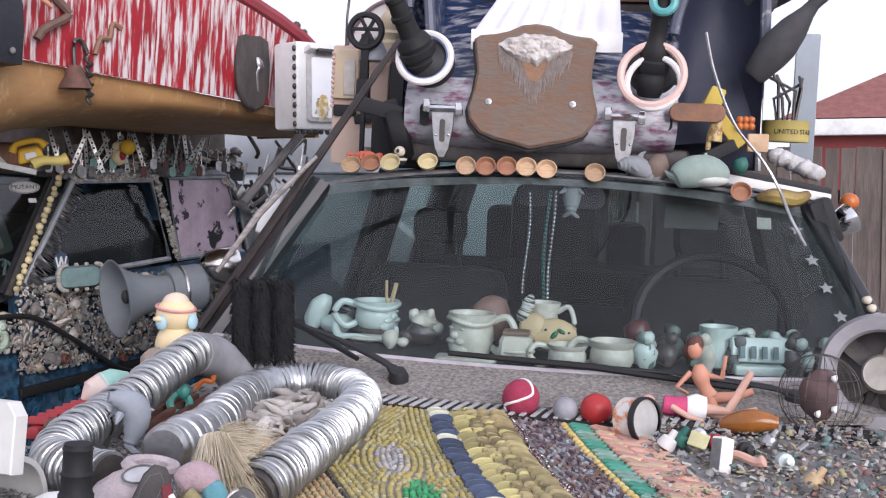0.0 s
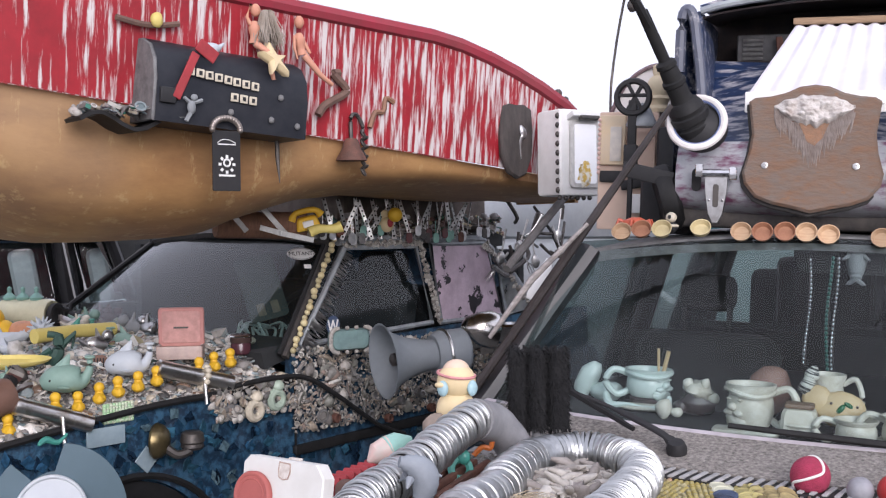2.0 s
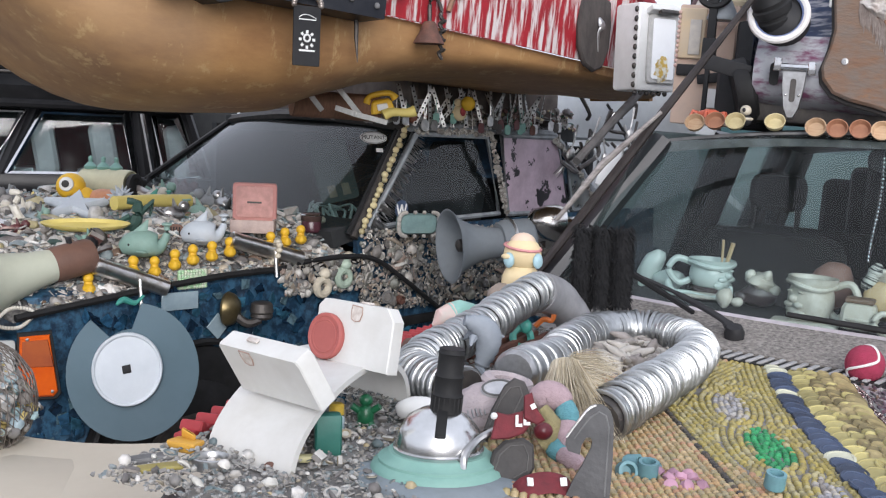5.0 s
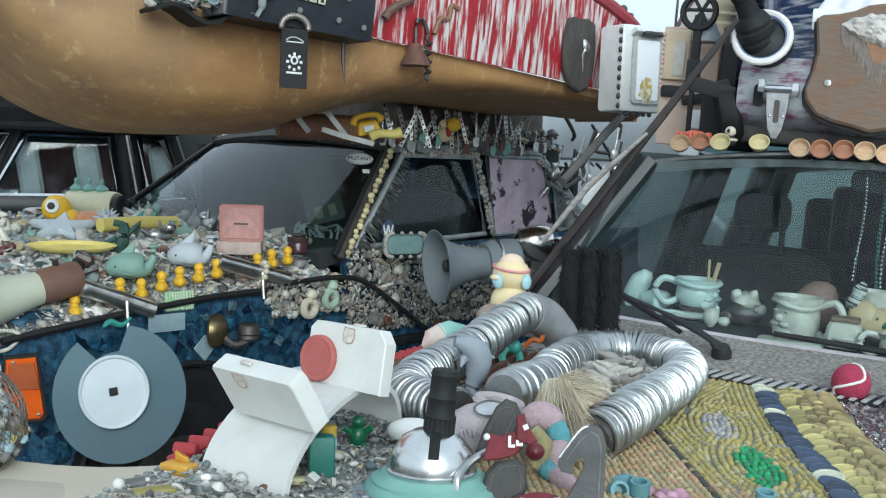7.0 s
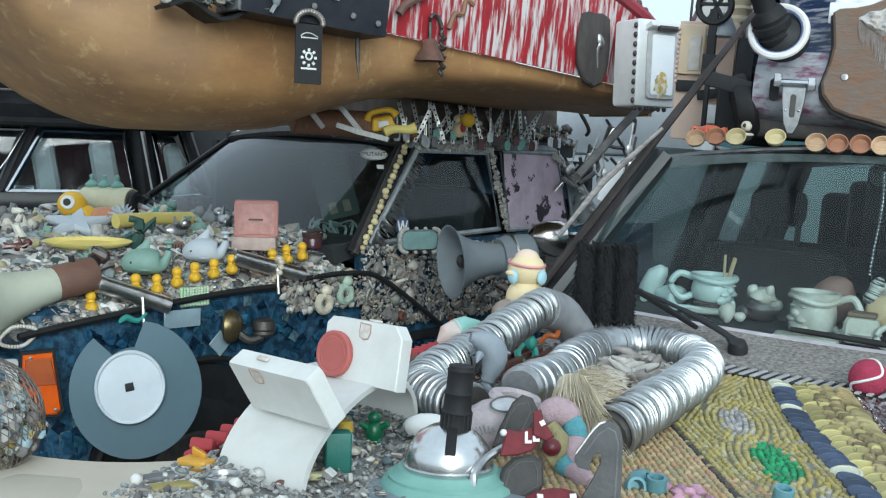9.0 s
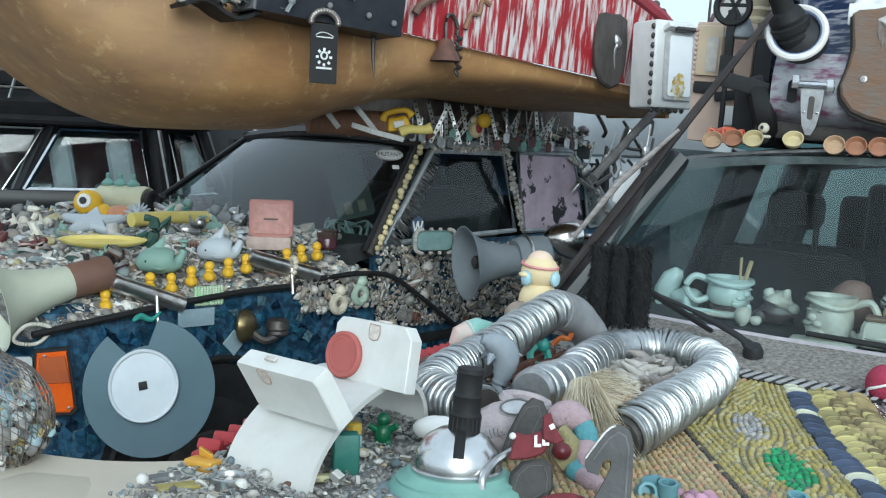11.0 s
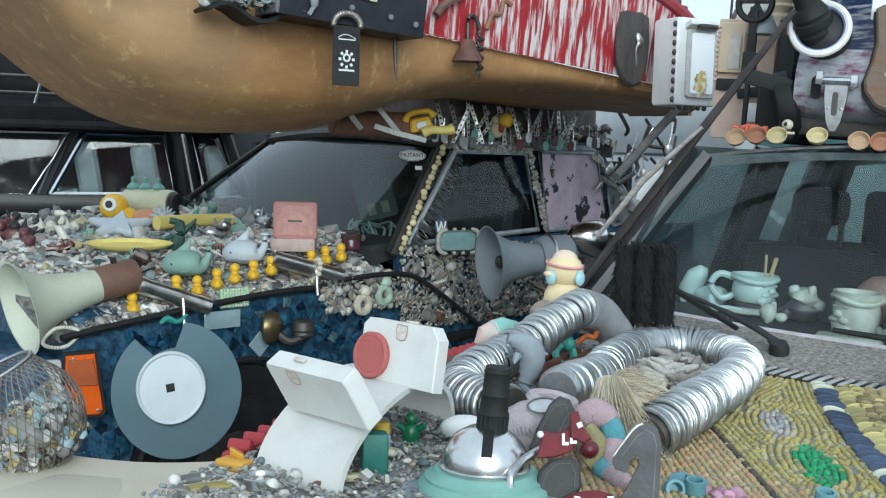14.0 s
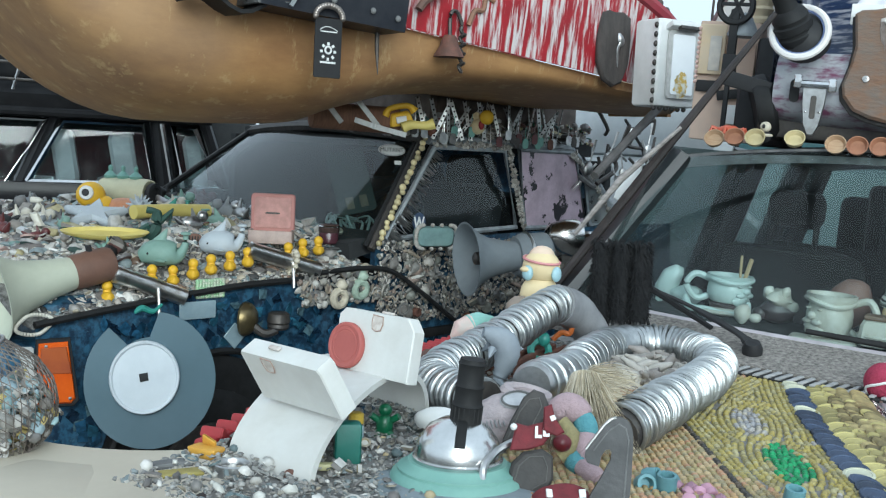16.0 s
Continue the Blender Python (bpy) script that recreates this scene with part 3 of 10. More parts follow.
part("screen_header", Shape().tube([(-0.045 - 1.2 * k / 12, 0.268 + 0.085 * k / 12 - 0.05 * math.sin(math.pi * k / 12), 1.424 + 0.032 * math.sin(math.pi * k / 12)) for k in range(13)], 0.03, 8, flat=0.8), dark_metal, BLU)
rgm = random.Random(61)
for k in range(16):
    x0, y0 = -0.5 + 0.3 * rgm.random(), 0.12 + 0.1 * rgm.random()
    pts = [(x0, y0, 1.0), (x0 + rgm.uniform(-0.03, 0.03), y0 + 0.01, 1.05), (x0 + rgm.uniform(-0.07, 0.07), y0 + 0.02, 1.09 + 0.03 * rgm.random()), (x0 + rgm.uniform(-0.12, 0.12), y0 + 0.02, 1.07 + 0.05 * rgm.random())]
    part("rope_frond", Shape().tube(smooth_path(pts, 4), [0.009 - 0.0005 * j for j in range(13)], 6), mat("faded_rope", (0.3, 0.36, 0.33), (0.2, 0.25, 0.23), 0.8, scale=60, rnd=0.2), BLU, "frayed green-grey rope on the dashboard")
part("steering_wheel", Shape().ring(0.17, 0.013, T(-0.33, 0.36, 1.08) @ R(62, 0, 0), 36, 8).tube([(-0.5, 0.36, 1.08), (-0.16, 0.36, 1.08)], 0.014, 8), black_plastic, BLU)
part("far_side", Shape().box(0.04, 1.2, 0.44, T(-1.30, 0.9, 0.97)), interior, BLU)
part("tailgate", Shape().box(1.3, 0.04, 0.4, T(-0.68, 1.42, 0.97), bev=0.01), interior, BLU)
part("headlining", Shape().box(1.18, 1.0, 0.06, T(-0.65, 0.82, 1.385)), interior, BLU)
# block added to shut out the sky between roof and hull
part("roof_cradle", Shape().box(1.1, 0.9, 0.17, T(-0.64, 0.8, 1.445), bev=0.03), mat("gap_block_brown", (0.17, 0.14, 0.12), (0.09, 0.075, 0.065), 0.9, scale=14, bump=0.4), BLU, "added brown-grey block closing the gap under the boat")
# ---- dark estate car behind ----
black_matt = mat("dusty_black", (0.01, 0.01, 0.012), (0.016, 0.016, 0.017), 0.3, scale=10, bump=0.05, spec=0.3)
MC = pose(-1.55, 5.55, 0, 0, 0, 14)
EST = thing("estate_car", "black estate car with chrome window trim", "car", MC)
s = Shape().box(4.4, 1.6, 0.72, bev=0.1)
part("body", s, black_matt, EST, m=T(-0.4, 0.8, 0.34))
C1 = [(-0.56, 1.13), (0.02, 1.14), (-0.03, 1.43), (-0.40, 1.43)]
C2 = [(0.17, 1.12), (0.35, 1.14), (0.22, 1.42), (0.115, 1.43)]
C3 = [(-1.3, 1.11), (-0.66, 1.12), (-0.48, 1.43), (-0.95, 1.43)]
for pts in (C1, C2, C3):
    q = pane(pts, 0, sheet=True)
    q.v = [(y, -x + 0.2 * (z - 1.12), z) for x, y, z in q.v]
    wdw = part("side_window", q, blue_screen, EST, smooth=False)
    wdw.visible_shadow = False
    part("trim", Shape().tube([(y, -0.012, z) for y, z in pts + pts[:1]], 0.014, 6), chrome, wdw)
part("pillar", Shape().tube([(0.10, 0.03, 1.05), (0.04, 0.04, 1.5)], 0.05, 8), black_matt, EST)
part("pillar_trim", Shape().tube([(0.13, -0.03, 1.08), (0.06, -0.025, 1.44)], 0.012, 6), chrome, EST)
part("pillar", Shape().tube([(-0.62, 0.03, 1.05), (-0.44, 0.04, 1.5)], 0.04, 8), black_matt, EST)
part("pillar", Shape().tube([(0.42, 0.03, 1.0), (0.25, 0.05, 1.5)], 0.03, 8), black_matt, EST)
s = Shape().grid(lambda a, b: (-1.2 + 1.5 * a, -0.03 + 1.5 * b, 1.55 + 0.1 * math.sin(math.pi * b) ** 0.6), 8, 12, thick=0.08)
matt_roof = mat("matt_black_roof", (0.012, 0.012, 0.013), (0.02, 0.02, 0.021), 0.8, scale=10, bump=0.1, spec=0.1)
part("roof", s, matt_roof, EST)
part("roof_cargo", Shape().box(1.9, 1.1, 0.22, T(-1.15, 0.75, 1.62), bev=0.05), matt_roof, EST, "black tarpaulin load on the roof rack")
for zz in (1.63, 1.71):
    part("rack_rail", Shape().tube([(-2.0, 0.02, zz), (-0.15, 0.02, zz - 0.02)], 0.008, 8), dark_metal, EST)
for k in range(5):
    part("rack_post", Shape().tube([(-1.9 + 0.42 * k, 0.02, 1.56), (-1.86 + 0.42 * k, 0.02, 1.71)], 0.008, 6), steel, EST)
part("gutter", Shape().tube([(-1.2, -0.045, 1.465), (0.3, -0.045, 1.465)], 0.022, 8), matt_roof, EST)
part("rear_slope", Shape().grid(lambda a, b: (0.28 + 0.17 * a, 0.05 + 1.38 * b, 1.5 - 0.44 * a), 4, 4, thick=0.04), black_matt, EST)
part("belt", Shape().box(2.2, 0.06, 0.1, T(-0.4, 0.0, 1.03), bev=0.01), black_matt, EST)
part("far_side", Shape().box(2.0, 0.04, 0.5, T(-0.4, 1.42, 1.02)), interior, EST)
# pale blocks added behind the glass for the bright patches in the windows
for x, wd in ((-0.38, 0.11), (-0.1, 0.12), (0.25, 0.1)):
    s = Shape().box(wd, 0.1, 0.27, T(x, 0.14, 1.12) @ R(0, -10, 0), bev=0.03)
    part("seat_back", s, mat("pale_patch", (0.62, 0.61, 0.62), (0.5, 0.5, 0.5), 0.9), EST)
for k in range(3):
    part("parcel", Shape().box(0.2, 0.12, 0.1, T(-0.55 + 0.4 * k, 0.25, 1.06) @ R(0, 0, 20 * k), bev=0.02), mat("silver_wrap", (0.5, 0.52, 0.53), (0.25, 0.27, 0.28), 0.3, 0.6, scale=12, bump=0.6), EST)

# ---- wooden boat on the blue car's roof ----
MBO = pose(-0.12, 3.98, 0, 0, 0, 36)
BOAT = thing("rowing_boat", "wooden rowing boat with ochre hull and flaking red top strake", "boat", MBO)
ochre = mat("ochre_hull", (0.43, 0.245, 0.098), (0.27, 0.14, 0.057), 0.4, scale=6.0, bump=0.16, bscale=55, dirt=0.4, stretch=(0.6, 1.3, 1.3), mixpos=(0.34, 0.66), fleck=((0.5, 0.35, 0.17), 22, 0.555, (0.9, 1, 0.3)))
flaked = blistered("flaking_red", (0.56, 0.52, 0.51), (0.32, 0.009, 0.018), 11, (6.0, 2, 0.5), 0.47, 0.585, rough=0.55, shift=0.045)


def boat(s0):
    """Half breadth, keel, seam and gunwale heights along the hull."""
    beam = 0.5 * (1 - 0.35 * max(0, (s0 - 0.4) / 0.5) ** 3) * (1 - 0.9 * max(0, (-s0 - 1.2) / 2.4) ** 1.5)
    keel = 1.43 + 0.095 * min(1, max(0, s0 + 0.9)) + 1.2 * max(0, -s0 - 1.03) ** 2 + 0.5 * max(0, s0 - 0.6) ** 2
    keel += 0.065 * min(1, max(0, (s0 + 0.6) / 0.3)) - 0.04 * max(0, s0) - 0.012 * min(1, max(0, (s0 + 0.9) / 0.2)) * (s0 < -0.6)
    seam = 1.69 - 0.1 * s0 + 0.1 * max(0, -s0 - 1.4) ** 2
    gun = 2.05 - 0.06 * s0 - 0.35 * max(0, s0) ** 1.6
    return beam, min(keel, seam - 0.03), seam, gun


BX0, BX1 = -2.4, 1.02
s = Shape()


def hull(a, b):
    s0 = BX0 + (BX1 - BX0) * a
    beam, keel, seam, gun = boat(s0)
    th = math.pi * b
    return (s0, -beam * math.cos(th) * 0.96, seam - (seam - keel) * math.sin(th) ** 0.47)


s.grid(hull, 48, 24)
part("hull", s, ochre, BOAT, "ochre varnished hull")
for sd in (-1, 1):
    s = Shape()
    s.grid(lambda a, b: (BX0 + (BX1 - BX0) * a, sd * boat(BX0 + (BX1 - BX0) * a)[0] * (0.985 + 0.07 * b), boat(BX0 + (BX1 - BX0) * a)[2] * (1 - b) + boat(BX0 + (BX1 - BX0) * a)[3] * b), 40, 6, thick=0.016 * sd)
    part("strake", s, flaked, BOAT, "flaking red and white paint")
    s = Shape().tube([(BX0 + (BX1 - BX0) * i / 30, sd * (boat(BX0 + (BX1 - BX0) * i / 30)[0] * 1.055 + 0.01), boat(BX0 + (BX1 - BX0) * i / 30)[3]) for i in range(31)], 0.024, 8)
    part("gunwale", s, mat("gunwale_red", (0.3, 0.025, 0.045), (0.22, 0.03, 0.04), 0.5, scale=9, dirt=0.3), BOAT)
b1 = boat(BX1)
part("transom", Shape().grid(lambda a, b: (BX1 - 0.01, b1[0] * (2 * a - 1), b1[1] + (b1[3] - b1[1]) * b), 4, 4, thick=0.02), ochre, BOAT)
for x in (0.42, 1.05):
    part("roof_bar", Shape().tube([(-1.25, x, 1.46), (0.02, x, 1.46)], 0.016, 8), dark_metal, BLU)

# ---- mosaic and crust on the art car's bonnet ----
rng = random.Random(5)


def cap_curve(v):
    """Where the row of blue caps runs across the bonnet."""
    t = -v
    return -0.235 + 0.16 * t + 0.15 * t * t


def zig(v):
    t = -v
    return -0.316 + (0.06 if 0.347 < t < 0.55 else 0) * (t - 0.347) + 0.50 * max(0, t - 0.55) - 0.42 * max(0, 0.347 - t) * -0.35


def bead(sh, x, y, z, r, seg=6):
    """Small pressed bead: a low six-sided dome."""
    a0 = rng.random() * 6.28
    ring = [(x + r * math.cos(a0 + 6.2832 * k / seg), y + r * math.sin(a0 + 6.2832 * k / seg)) for k in range(seg)]
    k0 = len(sh.v)
    sh.v += [(p[0], p[1], z) for p in ring] + [(x + (p[0] - x) * 0.7, y + (p[1] - y) * 0.7, z + r * 0.95) for p in ring] + [(x, y, z + r * 1.2)]
    for k in range(seg):
        j = (k + 1) % seg
        sh.f += [(k0 + k, k0 + j, k0 + seg + j, k0 + seg + k), (k0 + seg + k, k0 + seg + j, k0 + 2 * seg)]


beads = {"olive": Shape(), "orange": Shape(), "silver": Shape(), "green": Shape(), "dark": Shape()}


def oval(p, c, ax, r1, r2):
    """Distance to an oval, below zero inside; ax is its long direction."""
    du, dv = p[0] - c[0], p[1] - c[1]
    x, y = du * ax[0] + dv * ax[1], -du * ax[1] + dv * ax[0]
    k0 = math.hypot(x / r1, y / r2)
    k1 = math.hypot(x / r1 ** 2, y / r2 ** 2)
    return k0 * (k0 - 1) / max(k1, 1e-6)


ISLES = (((-0.139, -0.69), (0.318, -0.948), 0.09, 0.025, "green"), ((-0.222, -0.50), (0.25, -0.97), 0.085, 0.022, "silver"), ((-0.115, -0.555), (0.4, -0.917), 0.03, 0.01, "silver"), ((-0.05, -0.84), (0.3, -0.95), 0.06, 0.014, "silver"))
GAP = 0.0096
taken = {}
fine = 0.0016
spots = [(-0.45 + fine * i, -0.165 - fine * j) for i in range(300) for j in range(560)]
rng.shuffle(spots)
spots.sort(key=lambda p: round(p[1] / 0.004))
for u, v in spots:
    z0, c0 = zig(v), cap_curve(v) - 0.022
    if u > c0 or u < -0.44:
        continue
    if u < z0:
        f, key, lvl0 = (z0 - u) * 0.95, "orange", 1000
    else:
        ds = [(c0 - u, "olive"), ((u - z0) * 0.95, "olive")] + [(oval((u, v), c, ax, r1, r2), col) for c, ax, r1, r2, col in ISLES]
        f, col = min(ds)
        key, lvl0 = (col, 500) if f < 0 else ("olive", 0)
        f = abs(f)
    lv = round(f / GAP)
    if abs(f - lv * GAP) > 0.0009:
        continue
    if key == "olive" and lv == 0 and f == abs((u - z0) * 0.95) and v < -0.34:
        key = "dark"
    if key == "olive" and (v < -0.8 and u < z0 + 0.05):
        key = "orange"
    cu, cv = int(u // 0.01), int(v // 0.01)
    if any((u - a) ** 2 + (v - b) ** 2 < 0.0081 ** 2 for i in (-1, 0, 1) for j in (-1, 0, 1) for a, b in taken.get((cu + i, cv + j), ())):
        continue
    taken.setdefault((cu, cv), []).append((u, v))
    bead(beads[key], u, v, 1.011 + 0.001 * (u < -0.3), 0.0051 * rng.uniform(0.86, 1.12))
bead_cols = {"olive": ((0.36, 0.3, 0.09), (0.32, 0.27, 0.1), (0.41, 0.35, 0.14), (0.27, 0.24, 0.12), (0.38, 0.31, 0.09), (0.4, 0.36, 0.2)),
             "orange": ((0.42, 0.28, 0.14), (0.39, 0.3, 0.16), (0.46, 0.35, 0.2), (0.35, 0.29, 0.14), (0.43, 0.25, 0.15), (0.3, 0.26, 0.16)),
             "silver": ((0.4, 0.38, 0.36), (0.3, 0.3, 0.32), (0.46, 0.42, 0.34), (0.24, 0.22, 0.2)),
             "green": ((0.03, 0.26, 0.09), (0.04, 0.33, 0.12), (0.025, 0.2, 0.08)),
             "dark": ((0.05, 0.045, 0.04), (0.09, 0.07, 0.05))}
for key, sh in beads.items():
    sh.angle = 75
    ob = part("bead_mosaic", sh, mat("beads_" + key, (1, 1, 1), (0.75, 0.74, 0.72), 0.38, scale=60, bump=0.0, island=bead_cols[key]), ART, key + " glued beads in winding rows")
    tagged(ob, kind="stuff")

# overlapping bottle caps and buttons in curved rows
cap_mesh = Shape().lathe([(0.0195, 0), (0.0205, 0.002), (0.0198, 0.0045), (0.0165, 0.0052), (0.0155, 0.0042), (0.001, 0.004)], seg=18)
disc_mesh = Shape().lathe([(0.0168, 0), (0.0175, 0.0012), (0.0165, 0.0028), (0.0125, 0.0022), (0.001, 0.0022)], seg=14)
cap_blue = mat("cap_blue", (0.045, 0.065, 0.115), (0.03, 0.042, 0.075), 0.5, scale=40, rnd=0.4)
cap_pale = mat("cap_pale", (0.55, 0.55, 0.42), (0.45, 0.45, 0.35), 0.35, scale=40, rnd=0.2)
cap_yel = mat("cap_yellow", (0.43, 0.38, 0.16), (0.33, 0.28, 0.1), 0.4, scale=40, rnd=0.4)
gold_btn = mat("brass_buttons", (0.38, 0.31, 0.14), (0.2, 0.16, 0.08), 0.4, 0.3, scale=40, rnd=0.5)
proto = {}


def piece(name, sh, material, m, parent):
    """One of many alike pieces that share a mesh."""
    key = (name, material.name, id(sh))
    if key not in proto:
        ob = part(name, sh, material, parent)
        proto[key] = ob
    else:
        ob = proto[key].copy()
        scene.collection.objects.link(ob)
        ob.parent = parent
    ob.matrix_local = m
    return ob


v, k = -0.19, 0
while v > -1.02:
    pale = k in (0, 1, 7, 19)
    piece("bottle_cap", cap_mesh, cap_pale if pale else cap_blue, T(cap_curve(v) - 0.002 + rng.uniform(-0.003, 0.003), v, 1.0135) @ R(rng.uniform(7, 13), rng.uniform(-6, 6), rng.uniform(0, 90)), ART)
    v -= 0.0262
    k += 1
v = -0.19
while v > -1.0:
    piece("bottle_cap", cap_mesh, cap_yel, T(cap_curve(v) + 0.032 + 0.003 * math.sin(v * 90), v + 0.005, 1.013) @ R(rng.uniform(8, 18), rng.uniform(-8, 8), 0), ART)
    v -= 0.0285
for row in range(3):
    v = -0.175 - 0.008 * row
    while v > -0.98:
        piece("button", disc_mesh, gold_btn if rng.random() < 0.8 else cap_yel, T(cap_curve(v) + 0.058 + 0.020 * row + rng.uniform(-0.004, 0.004), v, 1.0155 + 0.001 * row) @ R(rng.uniform(-3, 9), rng.uniform(10, 24), rng.uniform(-34, -6)), ART)
        v -= 0.0135
# bead chains that border the buttons
s = Shape()
for off in (0.118, 0.127):
    v = -0.17
    while v > -0.98:
        bead(s, cap_curve(v) + off + 0.004 * math.sin(v * 40), v, 1.0115, 0.0038)
        v -= 0.0085
tagged(part("bead_chain", s, mat("chain_beads", (1, 1, 1), (0.7, 0.7, 0.7), 0.25, 0.6, island=((0.42, 0.36, 0.34), (0.2, 0.12, 0.13), (0.5, 0.47, 0.44), (0.11, 0.08, 0.09))), ART), kind="stuff")

# curved bands of tesserae: purple shards, green and yellow tiles, pink slips
shards = Shape()
v = -0.19
while v > -1.0:
    for j in range(9):
        u = cap_curve(v) + 0.137 + 0.0085 * j + rng.uniform(-0.002, 0.002)
        ln, wd = rng.uniform(0.008, 0.018), rng.uniform(0.003, 0.006)
        shards.box(wd, ln, rng.uniform(0.003, 0.007), T(u, v + rng.uniform(-0.005, 0.005), 1.0105) @ R(rng.uniform(-12, 12), rng.uniform(-20, 20), rng.uniform(-25, 45)))
    v -= 0.011
tagged(part("shards", shards, mat("purple_shards", (1, 1, 1), (0.7, 0.7, 0.7), 0.3, island=((0.16, 0.1, 0.13), (0.28, 0.24, 0.25), (0.1, 0.07, 0.09), (0.35, 0.33, 0.33), (0.2, 0.13, 0.1), (0.32, 0.36, 0.38), (0.12, 0.09, 0.1))), ART), kind="stuff")
tile_mesh = Shape().box(0.030, 0.016, 0.005, bev=0.0012)
nub_mesh = Shape().blob(0.0062, 0.0062, 0.0055, seg=8)
tile_mats = [mat("tile_green", (0.08, 0.36, 0.25), (0.05, 0.28, 0.2), 0.4, scale=40, rnd=0.2), mat("tile_mint", (0.25, 0.42, 0.33), (0.2, 0.35, 0.28), 0.4, scale=40, rnd=0.2), mat("tile_yellow", (0.6, 0.46, 0.15), (0.5, 0.38, 0.12), 0.4, scale=40, rnd=0.2)]
pinkslip = mat("pink_slips", (0.62, 0.36, 0.27), (0.52, 0.3, 0.22), 0.5, scale=30, rnd=0.2)
v, k = -0.205, 0
while v > -0.95:
    u = cap_curve(v) + 0.232
    piece("tile", tile_mesh, tile_mats[(k // 3) % 2], T(u, v, 1.012) @ R(0, 0, -28 + rng.uniform(-5, 5)), ART)
    piece("bead", nub_mesh, tile_mats[2], T(u - 0.024, v - 0.002, 1.013), ART)
    piece("bead", nub_mesh, tile_mats[2], T(u - 0.0235, v - 0.0112, 1.013), ART)
    v -= 0.0185
    k += 1
slip_mesh = Shape().box(0.034, 0.016, 0.006, bev=0.002)
slip_mats = [pinkslip, mat("cream_slips", (0.6, 0.47, 0.3), (0.5, 0.38, 0.24), 0.5, scale=30, rnd=0.2), mat("rose_slips", (0.5, 0.28, 0.24), (0.42, 0.24, 0.2), 0.5, scale=30, rnd=0.2)]
v = -0.215
while v > -0.95:
    for j in range(3):
        piece("slip", slip_mesh, slip_mats[rng.choice((0, 0, 0, 1, 2))], T(cap_curve(v) + 0.266 + 0.031 * j, v - 0.012 * j, 1.012) @ R(rng.uniform(-5, 5), rng.uniform(-6, 6), -32 + rng.uniform(-9, 9)), ART)
    v -= 0.0185


def junk(name, palette, place, n, size, label, rough=0.55, seed=1, parent=None, kinds=(0.4, 0.55, 0.72, 0.88)):
    """Heap of uncountable small bits: pebbles, shells, lids, pegs and chips."""
    rg = random.Random(seed)
    sh = Shape()
    for i in range(n):
        p, nrm = place(rg)
        r = size * (0.4 + 0.95 * rg.random() ** 1.6)
        m = T(*p) @ Vector(nrm).to_track_quat("Z", "Y").to_matrix().to_4x4() @ R(rg.uniform(-35, 35), rg.uniform(-35, 35), rg.uniform(0, 360))
        kind = rg.random()
        if kind < kinds[0]:
            sh.blob(r, r * rg.uniform(0.5, 1), r * rg.uniform(0.35, 0.8), m, seg=6, lump=0.5, seed=i)
        elif kind < kinds[1]:
            sh.box(r * 2, r * rg.uniform(0.5, 1.4), r * rg.uniform(0.3, 0.8), m)
        elif kind < kinds[2]:
            sh.lathe([(r, 0), (r * 1.05, r * 0.3), (r * 0.7, r * 0.35), (r * 0.6, r * 0.15)], m, seg=9)
        elif kind < kinds[3]:
            sh.lathe([(r * 0.9, 0), (r * 0.8, r * 0.4), (r * 0.3, r * 0.75), (0, r * 0.85)], m, seg=7)
        else:
            sh.tube([(-r * 1.3, 0, 0), (-r * 0.5, r * 0.22, r * 0.2), (r * 0.4, r * 0.2, r * 0.2), (r * 1.2, 0, 0.1 * r)], [r * 0.12, r * 0.32, r * 0.3, r * 0.1], 6, m)
    mt = mat(name + "_bits", (1, 1, 1), (0.68, 0.67, 0.65), rough, scale=45, bump=0.2, island=palette)
    ob = part(name, sh, mt, parent, label)
    tagged(ob, kind="stuff")
    return ob


dusty = ((0.34, 0.33, 0.31), (0.22, 0.21, 0.2), (0.45, 0.43, 0.4), (0.14, 0.13, 0.125), (0.3, 0.27, 0.24), (0.5, 0.49, 0.47), (0.12, 0.16, 0.17), (0.36, 0.32, 0.25), (0.2, 0.24, 0.25))
toys = ((0.42, 0.4, 0.37), (0.12, 0.2, 0.19), (0.44, 0.39, 0.22), (0.12, 0.11, 0.1), (0.4, 0.28, 0.25), (0.52, 0.51, 0.49), (0.25, 0.3, 0.32), (0.2, 0.1, 0.09), (0.26, 0.24, 0.22), (0.46, 0.43, 0.38), (0.34, 0.33, 0.33), (0.18, 0.17, 0.17))


paler = tuple(tuple(min(0.72, q * 1.45 + 0.02) for q in c) for c in dusty)
gritty = tuple(tuple(q * 0.6 + w * 0.4 for q, w in zip(c, (0.24, 0.245, 0.245))) for c in dusty)


def on_bonnet(u0, u1, v0, v1, lift=0.0):
    return lambda rg: ((rg.uniform(u0, u1), rg.uniform(v0, v1), 1.011 + lift * rg.random()), (0, 0, 1))


